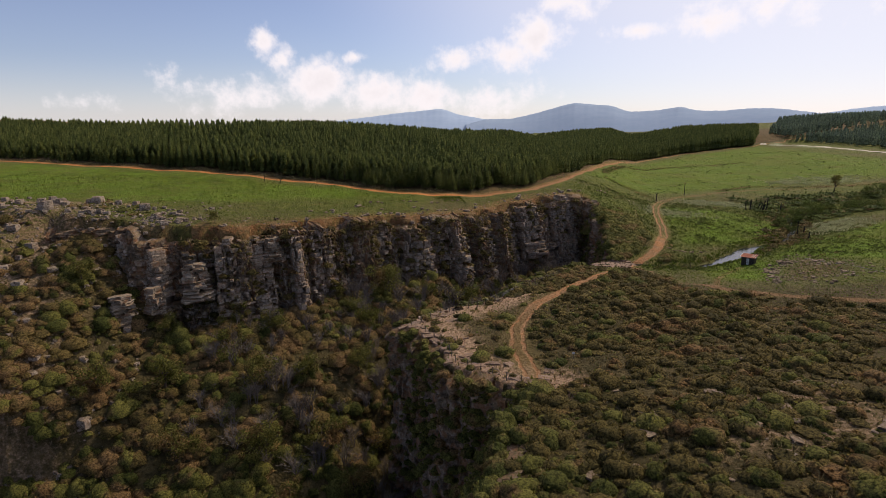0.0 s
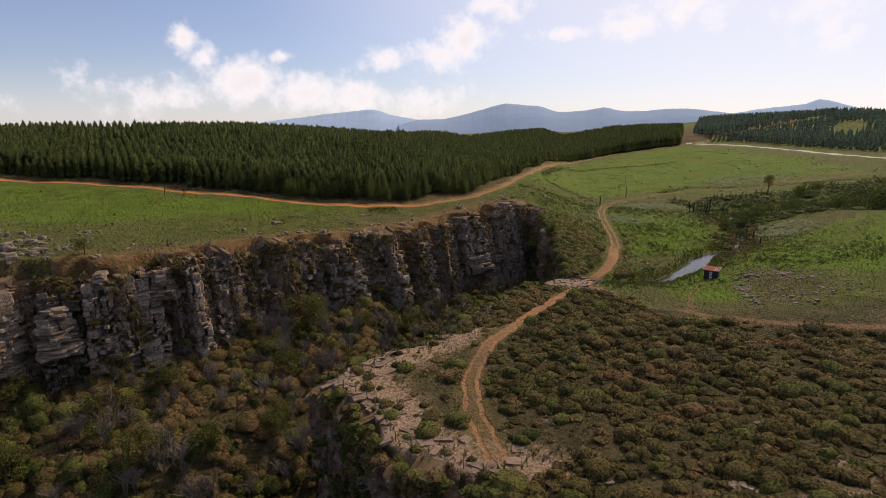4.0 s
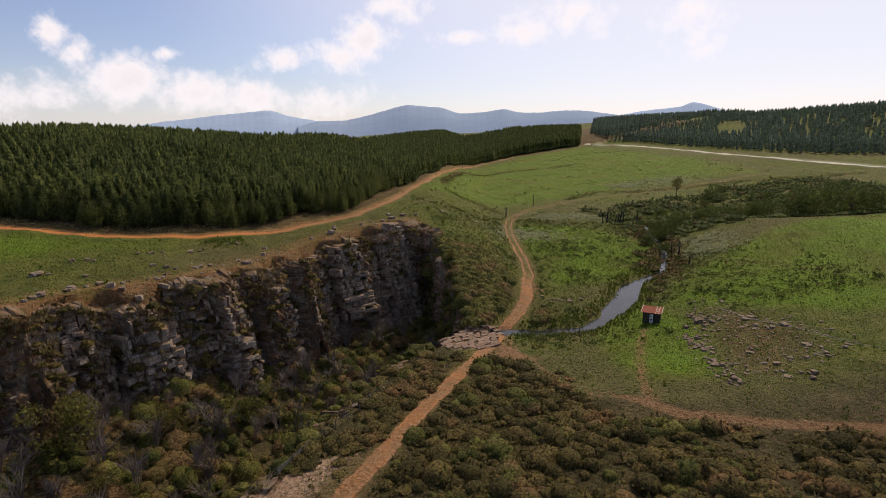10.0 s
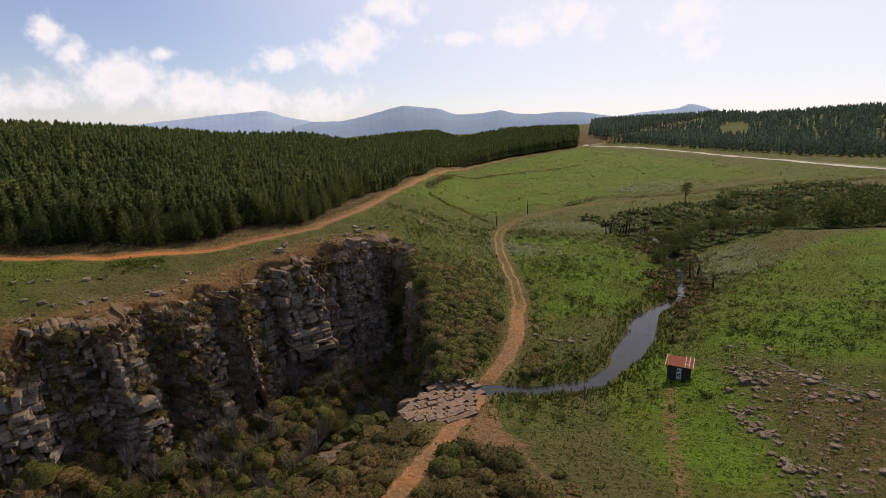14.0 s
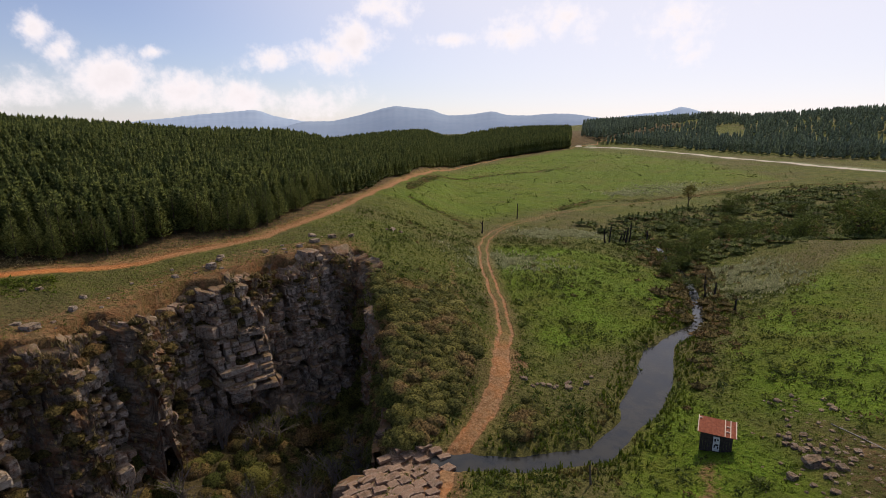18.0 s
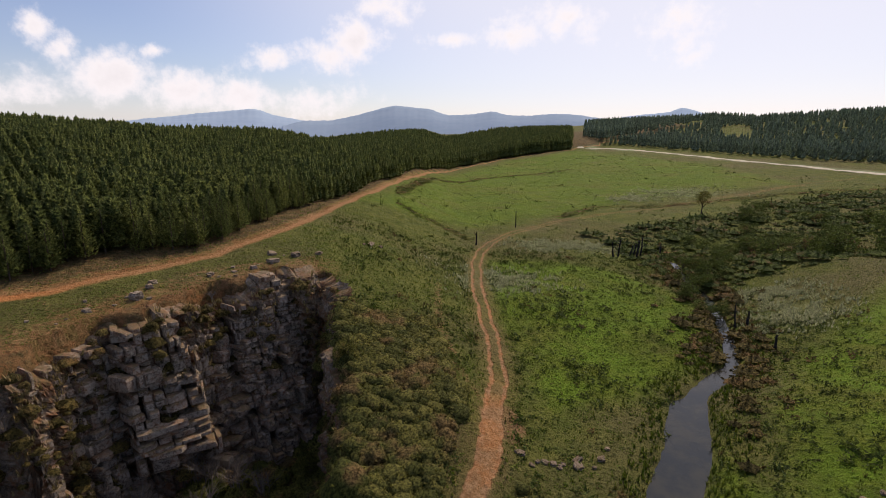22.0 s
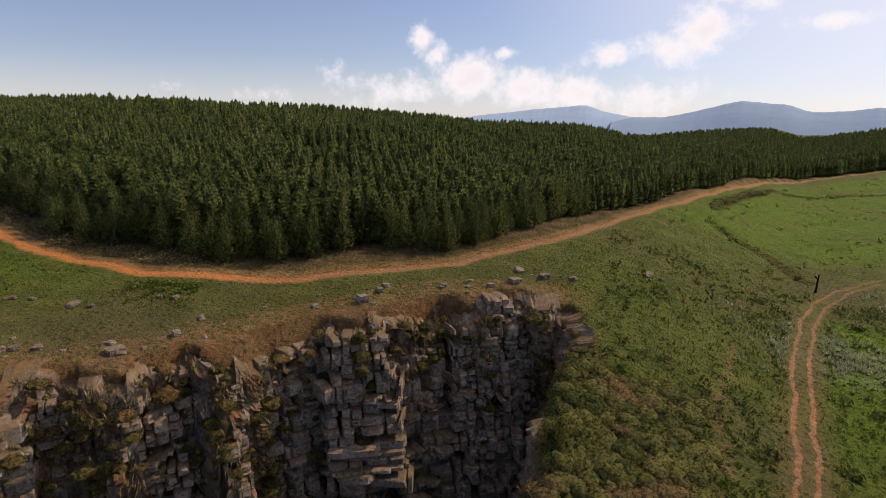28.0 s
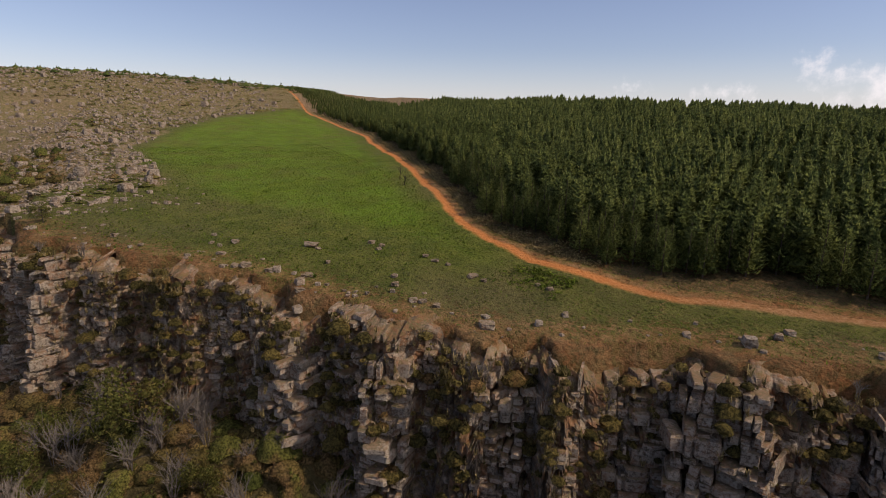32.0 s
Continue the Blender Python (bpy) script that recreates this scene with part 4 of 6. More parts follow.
# ---------------------------------------------------------------- distance
def ridge(name, outline, distance, material, label, back=500.0):
    """A far range: a crest given by azimuth and height in degrees, with slopes to the front and the back."""
    az = np.arange(outline[0][0], outline[-1][0], 0.12)
    el = np.interp(az, [a for a, _ in outline], [e for _, e in outline])
    el = np.convolve(np.pad(el, 3, "edge"), np.full(7, 1 / 7), "valid")
    el = el + 0.02 * np.sin(az * 7.1) * np.sin(az * 2.7)
    rows = [(-0.16, -0.9), (-0.10, 0.25), (-0.05, 0.62), (-0.02, 0.86), (0.0, 1.0), (0.06, 0.3), (0.1, -0.5)]
    v = []
    for k, (back_by, share) in enumerate(rows):
        wob = 1 + back_by + 0.004 * np.sin(az * 0.3 + k)
        d = distance * (wob if k != 4 else np.ones_like(az))
        h = 28 + distance * np.tan(np.radians(el)) * share if share > 0 else np.full_like(az, -60.0)
        v.append(np.stack([np.sin(np.radians(az)) * d, np.cos(np.radians(az)) * d, h], -1))
    v = np.stack(v)
    n = len(az)
    cell = np.arange(len(rows) * n).reshape(len(rows), n)
    q = np.stack([cell[:-1, :-1], cell[:-1, 1:], cell[1:, 1:], cell[1:, :-1]], -1).reshape(-1, 4)
    return tagged(new(name, make_mesh(name, v.reshape(-1, 3), q, material, True)), label, "mountains", kind="structure")


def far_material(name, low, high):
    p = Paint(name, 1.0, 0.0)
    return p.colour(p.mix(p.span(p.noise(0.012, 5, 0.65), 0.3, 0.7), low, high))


# The haze of distance is mixed into these slope colours, paler for farther ranges.
HAZE_BLUE = far_material("hazy_mountain_slope", (0.3, 0.385, 0.5), (0.33, 0.41, 0.52))
HAZE_BLUE_2 = far_material("hazier_mountain_slope", (0.36, 0.46, 0.6), (0.39, 0.49, 0.62))
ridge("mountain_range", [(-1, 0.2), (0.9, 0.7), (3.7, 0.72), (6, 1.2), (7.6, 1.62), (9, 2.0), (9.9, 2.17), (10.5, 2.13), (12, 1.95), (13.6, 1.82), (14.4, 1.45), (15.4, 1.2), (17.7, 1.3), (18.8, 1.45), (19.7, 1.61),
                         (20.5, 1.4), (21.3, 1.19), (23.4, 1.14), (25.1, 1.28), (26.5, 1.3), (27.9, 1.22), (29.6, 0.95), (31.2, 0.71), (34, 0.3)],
      3900, HAZE_BLUE, "hazy blue mountain range with a notched summit")
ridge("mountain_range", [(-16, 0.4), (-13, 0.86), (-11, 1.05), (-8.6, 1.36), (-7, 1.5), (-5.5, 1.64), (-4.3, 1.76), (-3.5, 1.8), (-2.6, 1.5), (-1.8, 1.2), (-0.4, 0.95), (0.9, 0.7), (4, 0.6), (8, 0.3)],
      4350, HAZE_BLUE_2, "paler blue mountain ridge far off")
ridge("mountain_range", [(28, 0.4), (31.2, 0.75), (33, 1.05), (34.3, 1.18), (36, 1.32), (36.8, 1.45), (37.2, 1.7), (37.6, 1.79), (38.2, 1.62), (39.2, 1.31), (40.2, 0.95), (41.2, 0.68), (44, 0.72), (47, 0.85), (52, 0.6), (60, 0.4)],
      4300, HAZE_BLUE_2, "paler blue mountain with a rounded summit")

# ---------------------------------------------------------------- pine plantation
rng = np.random.default_rng(7)


def rows_of(x0, x1, y0, y1, step, turn):
    """Places in planted rows, a little uneven."""
    cx, cy, r = (x0 + x1) / 2, (y0 + y1) / 2, math.hypot(x1 - x0, y1 - y0) / 2
    a, b = np.meshgrid(np.arange(-r, r, step), np.arange(-r, r, step))
    a, b = a + rng.normal(0, 0.13 * step, a.shape), b + rng.normal(0, 0.2 * step, b.shape)
    x, y = cx + a * math.cos(turn) - b * math.sin(turn), cy + a * math.sin(turn) + b * math.cos(turn)
    ok = (x > x0) & (x < x1) & (y > y0) & (y < y1)
    return x[ok], y[ok]


def near_pine(seed):
    """The crown of a pine, 1 high: whorls of drooping boughs that end in needle sprays."""
    r = np.random.default_rng(seed)
    v, f = [], []
    whorls = 19
    for k in range(whorls):
        t = k / (whorls - 1)
        z, reach = 0.1 + 0.86 * t, 0.25 * (1 - t) ** 0.62 * (0.7 + 0.3 * min(1, k / 2)) + 0.008
        count = int(9 - 5 * t)
        for j in range(count):
            a = k * 2.4 + j * 6.28 / count + r.normal(0, 0.25)
            o = np.array((np.cos(a), np.sin(a), 0))
            for i in range(3):
                m = (0.3 + 0.3 * i) * reach * r.uniform(0.85, 1.2)
                c = o * m + np.array((0, 0, z + 0.1 * m + r.normal(0, 0.01)))
                size = (0.012 + 0.14 * reach) * r.uniform(0.75, 1.3)
                for _ in range(2):
                    n = np.array((*r.normal(0, 0.7, 2), 1.0)) + o * 0.4
                    n /= np.linalg.norm(n)
                    b = np.cross(n, np.array((-o[1], o[0], r.normal(0, 0.5))))
                    b /= np.linalg.norm(b)
                    b = b * np.sign(b @ o + 1e-6)
                    s = np.cross(n, b)
                    at = len(v)
                    v.extend([c - b * size * 0.8, c + s * size * 0.42, c + b * size * 1.2 + np.array((0, 0, size * 1.2)), c - s * size * 0.42])
                    f.append((at, at + 1, at + 2, at + 3))
    at = len(v)
    for j in range(4):
        v.extend([(0.012 * np.cos(j * 1.57), 0.012 * np.sin(j * 1.57), 0.9)])
    v.append((0, 0, 1.04))
    f.extend([(at, at + 1, at + 4, at + 3), (at + 2, at + 3, at + 4, at + 1)])
    v, f = np.array(v), np.array([q for q in f if len(set(q)) == 4])
    return make_mesh("crown", v, f, PINE, False, tone=np.full(len(v), r.uniform()))


def stem(name, height, low, high, material, bend=0.02, sides=7, seed=0):
    """A tapered stem with a slight bend."""
    r = np.random.default_rng(seed)
    n = 6
    v, sway = [], r.normal(0, bend, (n + 1, 2)).cumsum(0)
    for k in range(n + 1):
        t = k / n
        rad = low + (high - low) * t + (0.35 * low if k == 0 else 0)
        for j in range(sides):
            a = j * 2 * np.pi / sides
            v.append((sway[k, 0] * height + rad * np.cos(a), sway[k, 1] * height + rad * np.sin(a), height * t - (0.06 if k == 0 else 0)))
    f = [(k * sides + j, k * sides + (j + 1) % sides, (k + 1) * sides + (j + 1) % sides, (k + 1) * sides + j) for k in range(n) for j in range(sides)]
    return make_mesh(name, v, f, material, True)


px, py = rows_of(-300, 185, 92, 440, 1.33, 0.5)
d, side, along = line_dist(px, py, ROAD)
keep = (side > 0) & (d > 3.3 + 0.7 * np.sin(px * 0.4) - 1.2 * smooth((py - 135) / 40)) & (px > -292 + 0.25 * (py - 126)) & (line_dist(px, py, FIREBREAK)[0] > 3.2) & (line_dist(px, py, FIREBREAK)[1] > 0)
px, py, d = px[keep], py[keep], d[keep]
keep = ((d < 50) | (rng.uniform(0, 1, len(px)) < 0.36)) & ((px > -70) | (d < 42)) & ((px > -150) | (d < 24))
keep &= (py < 235) | (d < 110)
keep &= (py < 235) | (d < 12) | (rng.uniform(0, 1, len(px)) < 0.6)
px, py, d = px[keep], py[keep], d[keep]
tall = (4.45 + np.clip(rng.normal(0, 0.4, len(px)), -0.9, 0.8) + 1.2 * smooth((py - 150) / 120)) * np.where(d < 5.0, 0.8, 1.0)
tall = tall * (1 - 0.3 * smooth((-60 - px) / 90) - 0.35 * smooth((-150 - px) / 50))
tall = tall + 2.2 * smooth((py - 235) / 40) * smooth((px - 70) / 60)
pz = plateau(px, py)
single = (d < 5.4) & (px > -34) & (py < 142)
PINES = [pine_shape(20 + k, 12, 9, 0.235) for k in range(6)]
SMALL_PINES = [pine_shape(30 + k, 7, 6, 0.235) for k in range(4)]
near = ~single & (d < 14) & (py < 142)
for rest, shapes in ((near, PINES), (~single & ~near, SMALL_PINES)):
    stuff = scatter("pine_plantation", shapes, np.stack([px, py, pz - 0.1], 1)[rest] * K, tall[rest] * K, PINE, rng, lean=0.02,
                    tone=np.clip(0.45 + 0.28 * rng.normal(0, 1, rest.sum()), 0, 1))
    tagged(stuff, "dense plantation of young dark green pines in rows", "pine forest", kind="stuff")
CROWNS = [near_pine(60 + k) for k in range(6)]
STEMS = [stem("trunk", 1.0, 0.014, 0.004, BARK, 0.003, 6, k) for k in range(2)]
for k, i in enumerate(np.where(single)[0]):
    tree = tagged(new("pine_tree"), "young dark green pine on the edge of the plantation", "pine tree", "plantation edge pines")
    child("trunk", STEMS[k % 2], tree)
    child("crown", CROWNS[int(rng.integers(6))], tree)
    tree.matrix_world = Matrix.LocRotScale((px[i] * K, py[i] * K, pz[i] * K - 0.1), Euler((0, 0, rng.uniform(0, 6.28))), (tall[i] * K * 1.05, tall[i] * K * 1.05, tall[i] * K))

# the older plantation across the valley
ex, ey = rows_of(165, 520, 60, 560, 3.2, 0.1)
d, side, _ = line_dist(ex, ey, EAST_WOOD)
clearing = np.hypot(((ex - 268) * 0.66 + (ey - 330) * 0.75) / 46, ((ex - 268) * 0.75 - (ey - 330) * 0.66) / 9)
keep = (side > 0) & (d > 3) & ((d < 40) | (rng.uniform(0, 1, len(ex)) < 0.5)) & (clearing > 1) & (line_dist(ex, ey, FIREBREAK)[0] > 3.6) & (line_dist(ex, ey, FIREBREAK)[1] < 0)
ex, ey = ex[keep], ey[keep]
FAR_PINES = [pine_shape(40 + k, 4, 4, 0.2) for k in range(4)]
stuff = scatter("far_plantation", FAR_PINES, np.stack([ex, ey, plateau(ex, ey)], 1) * K, rng.uniform(4.6, 6.6, len(ex)) * K, HAZED_PINE, rng, lean=0.02)
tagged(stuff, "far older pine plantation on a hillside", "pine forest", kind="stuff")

# ---------------------------------------------------------------- rocks
rng = np.random.default_rng(11)
BLOCKS = [block_mesh("rock", 100 + k, BOULDER, 0.42, 0.14, 0) for k in range(8)]
SLABS = [block_mesh("slab", 130 + k, LEDGE, 0.1, 0.06) for k in range(6)]
STACKS = [block_mesh("block", 160 + k, BLOCK_ROCK, 0.06, 0.07, 1) for k in range(8)]


def rock_arrays(meshes):
    """Shapes of rocks for a scattered mesh."""
    out = []
    for me in meshes:
        v = np.empty(len(me.vertices) * 3, np.float32)
        me.vertices.foreach_get("co", v)
        f = np.empty(len(me.polygons) * 4, np.int32)
        me.polygons.foreach_get("vertices", f)
        out.append((v.reshape(-1, 3).astype(float), f.reshape(-1, 4)))
    return out


def boulder(x, y, size, flat=0.6, label="weathered grey boulder lying in the grass", group="boulders in the grass"):
    """x, y in plan units, size in metres."""
    if float(line_dist(np.array([x]), np.array([y]), ROAD)[0][0]) < 2.2 or float(line_dist(np.array([x]), np.array([y]), TRACK)[0][0]) < 1.0:
        return None
    ob = new("boulder", BLOCKS[int(rng.integers(len(BLOCKS)))])
    z = float(height_at(x * K, y * K))
    ob.matrix_world = Matrix.LocRotScale((x * K, y * K, z - 0.18 * size * flat), Euler((rng.normal(0, 0.1), rng.normal(0, 0.1), rng.uniform(0, 6.28))),
                                         (size * rng.uniform(0.8, 1.3), size * rng.uniform(0.7, 1.1), size * flat * rng.uniform(0.8, 1.2)))
    return tagged(ob, label, "boulder", group)


# loose boulders on the turf above the north cliff
for x, y, size in [(-8.2, 95.6, 1.5), (-7.2, 96.0, 0.9), (-3.6, 99.3, 1.0), (-4.6, 99.0, 0.8), (-12, 94.3, 1.3), (-13.2, 94.0, 0.9), (-10.9, 94.9, 0.8),
                   (-19.7, 86.2, 1.9), (-18.9, 86.6, 1.1), (-18.6, 91.3, 1.3), (-17.4, 91.8, 1.1), (-16.6, 91.2, 0.9), (-15.8, 86.6, 0.9),
                   (-6.2, 90.5, 1.3), (-5.4, 91.2, 0.9), (-9.4, 89.8, 1.1), (27.7, 122, 1.7), (28.9, 122.6, 1.1), (26.9, 121.4, 0.8),
                   (19.6, 114.6, 2.0), (17.4, 115.4, 1.4), (21.8, 115.2, 1.5), (-14, 84.6, 1.4), (-22.5, 80.4, 1.4), (-25.5, 79, 1.2), (-11.7, 83.4, 1.3),
                   (-20, 79, 1.2), (-17, 80.5, 1.6), (-15.6, 82, 1.2)]:
    boulder(x, y + 1.2 * (x < 12), size * 0.66, 0.5)
for _ in range(16):
    x = rng.uniform(-30, 14)
    y = np.interp(x, [p[0] for p in NORTH_RIM], [p[1] for p in NORTH_RIM]) + abs(rng.normal(0, 3.2)) + 0.8
    boulder(x, y, rng.uniform(0.3, 0.8))

# the outcrop on the far bank: a broken line of boulders, and small rocks in bare earth beside it
OUTCROP_LINE = np.array([(46.7, 79.9), (43.6, 76.4), (42.1, 73.7), (39.8, 70.9), (37.1, 68.3), (36.7, 66.5), (35.7, 64.6), (34.3, 61.4), (33.3, 58.9)])
for k in range(120):
    t = rng.uniform(0, len(OUTCROP_LINE) - 1.001)
    i = int(t)
    x, y = OUTCROP_LINE[i] + (OUTCROP_LINE[i + 1] - OUTCROP_LINE[i]) * (t - i) + rng.normal(0, 0.42, 2)
    boulder(x, y, rng.gamma(2.4, 0.1) + 0.15, rng.uniform(0.4, 0.7), "weathered brown-grey boulder in a broken line of rocks", "outcrop boulders")
for _ in range(120):
    x, y = rng.uniform(33, 48), rng.uniform(57, 78)
    if not inside(np.array([x]), np.array([y]), OUTCROP)[0]:
        continue
    boulder(x, y, rng.gamma(2.2, 0.11) + 0.12, rng.uniform(0.2, 0.4), "flat brownish rock sunk in bare earth", "outcrop rocks")
n = 1700
x, y = rng.uniform(33, 50, n), rng.uniform(56, 80, n)
keep = zone(x, y, OUTCROP, 7) > rng.uniform(0.2, 0.9, n)
x, y = x[keep], y[keep]
tagged(scatter("outcrop_rubble", rock_arrays(BLOCKS[:3]), np.stack([x * K, y * K, height_at(x * K, y * K) - 0.06], 1), rng.gamma(1.4, 0.1, len(x)) + 0.06, BOULDER, rng, lean=0.1,
               tall=rng.uniform(0.3, 0.7, len(x))), "small broken rocks strewn round the outcrop", "rubble", kind="stuff")
for k in range(16):
    t = rng.uniform(0, 1)
    boulder(31.6 + 6.8 * t + rng.normal(0, 0.2), 88.2 - 1.6 * math.sin(3.1 * t) + 0.4 * t + rng.normal(0, 0.25), rng.uniform(0.3, 0.75), 0.5, "small pale rock in rough grass beside the track", "rocks beside the track")

# rocks among the heath
for _ in range(46):
    x, y = rng.normal(16, 5), rng.normal(29, 5)
    boulder(x, y, rng.uniform(0.5, 1.5), 0.28, "flat pale rock among heath shrubs", "rocks in the heath")

# rock-strewn hill to the west
n = 30000
x, y = np.r_[rng.uniform(-290, -100, n // 2), rng.uniform(-118, -36, n - n // 2)], np.r_[rng.uniform(15, 118, n // 2), rng.uniform(24, 108, n - n // 2)]
west = (-40 - x - 0.5 * (y - 75)) > rng.uniform(-8, 14, n)
west &= (zone(x, y, LUSH_WEST, 14) < rng.uniform(0.0, 0.6, n)) & (np.sin(x * 0.19 + 1.7 * np.sin(y * 0.13)) * np.sin(y * 0.23 + 1.3 * np.sin(x * 0.11)) > rng.uniform(-1.1, 0.75, n)) & (line_dist(x, y, ROAD)[1] < 0)
near_rim = line_dist(x, y, NORTH_RIM)[0] < 9
keep = west | (near_rim & (rng.uniform(0, 1, n) < 0.9))
x, y = x[keep], y[keep]
HILL_ROCKS = rock_arrays([block_mesh("rock", 190 + k, BOULDER, 0.3, 0.09, 0, 1) for k in range(5)])
tagged(scatter("hill_rocks", HILL_ROCKS, np.stack([x * K, y * K, height_at(x * K, y * K) - 0.2], 1), (rng.gamma(1.3, 0.22, len(x)) + 0.1) * (1 + 0.45 * smooth((-90 - x) / 60)), BOULDER, rng, lean=0.1,
               tall=rng.uniform(0.5, 1.0, len(x))), "grey weathered rocks strewn over a hillside", "rocks", kind="stuff")
n = 9000
x, y = rng.uniform(-300, -40, n), rng.uniform(0, 130, n)
keep = (-40 - x - 0.5 * (y - 75) > rng.uniform(0, 14, n)) & (zone(x, y, LUSH_WEST, 10) < 0.3) & (line_dist(x, y, ROAD)[1] < 0) & ~inside(x, y, GORGE)
x, y = x[keep], y[keep]
tagged(scatter("hill_scrub", [clump_shape(230 + k, 20, 0.2, 0.6, 1) for k in range(4)], np.stack([x * K, y * K, height_at(x * K, y * K) - 0.1], 1), rng.gamma(2.2, 0.24, len(x)) + 0.2, SCRUB, rng),
       "brown-green scrub between the rocks of the hillside", "scrub", kind="stuff")
n = 420
x, y = rng.uniform(-330, -235, n), rng.uniform(20, 150, n)
tagged(scatter("crest_bushes", [clump_shape(236 + k, 20, 0.2, 0.8, 1) for k in range(3)], np.stack([x * K, y * K, height_at(x * K, y * K) - 0.2], 1), rng.gamma(3, 0.5, n) + 0.4, BUSH, rng),
       "dark low bushes along the crest of the hill", "bushes", kind="stuff")
# rubble along the rims and on the talus
n = 190
t = rng.uniform(0, 1, n)
rim_pts = np.array(smooth_line(NORTH_RIM[3:], 0.5)) / K
idx = (t * (len(rim_pts) - 1)).astype(int)
x, y = rim_pts[idx, 0] + rng.normal(0, 1.3, n), rim_pts[idx, 1] + rng.normal(0.6, 1.3, n)
keep = ~inside(x, y, GORGE) | (rng.uniform(0, 1, n) < 0.25)
x, y = x[keep], y[keep]
tagged(scatter("rim_rubble", HILL_ROCKS, np.stack([x * K, y * K, height_at(x * K, y * K) - 0.12], 1), rng.gamma(2.2, 0.16, len(x)) + 0.12, BOULDER, rng, lean=0.1,
               tall=rng.uniform(0.4, 0.9, len(x))), "broken grey rock along the cliff edge", "rubble", kind="stuff")


def slab_shape(seed):
    """A weathered block of bedded rock, 1 x 1 x 1, its front at y = 0, with broken corners and edges."""
    r = np.random.default_rng(seed)
    c = r.uniform(0.05, 0.2, 4)
    ring = [(-0.5, c[0]), (-0.5 + c[0], 0), (0.5 - c[1], 0), (0.5, c[1]), (0.5, 1 - c[2]), (0.5 - c[2], 1), (-0.5 + c[3], 1), (-0.5, 1 - c[3])]
    v = []
    for z, inset in ((0.0, 0.05), (0.1, 0.0), (0.84, 0.01), (1.0, 0.09)):
        for x, y in ring:
            v.append((x * (1 - 2 * inset) + r.normal(0, 0.022), y + inset * (0.5 - y) * 2 + r.normal(0, 0.022), z + r.normal(0, 0.025)))
    f = [(8 * k + j, 8 * k + (j + 1) % 8, 8 * k + 8 + (j + 1) % 8, 8 * k + 8 + j) for k in range(3) for j in range(8)]
    f += [(24, 25, 26, 27), (24, 27, 28, 31), (28, 29, 30, 31), (3, 2, 1, 0), (7, 4, 3, 0), (7, 6, 5, 4)]
    return np.array(v), np.array(f)


# the jointed face: buttresses of bedded columns stand out of the north cliff, with dark clefts between them
rim_line = smooth_line(NORTH_RIM[4:], 0.1)
way = np.gradient(rim_line, axis=0)
for _ in range(60):
    way[1:-1] = (way[:-2] + 2 * way[1:-1] + way[2:]) / 4
way /= np.linalg.norm(way, axis=1)[:, None]
SLAB_SHAPES = [slab_shape(500 + k) for k in range(12)]
vs, fs, ts, base = [], [], [], 0
s_at, length = 0.5, len(rim_line) * 0.1 - 1


def lay_block(p, out, turn, shift, off, z, wide, tall, tone):
    """One block of the face: shift runs along the rim, off stands out from it."""
    global base
    v, f = SLAB_SHAPES[int(rng.integers(12))]
    a = turn + rng.normal(0, 0.17)
    lx, ly = v[:, 0] * wide + shift, v[:, 1] * 2.8
    c, d = math.cos(a), math.sin(a)
    vs.append(np.stack([p[0] + out[0] * off + lx * c - ly * d, p[1] + out[1] * off + lx * d + ly * c, z + v[:, 2] * tall * 1.02], -1))
    fs.append(f + base)
    ts.append(np.full(len(v), np.clip(tone, 0, 1)))
    base += len(v)


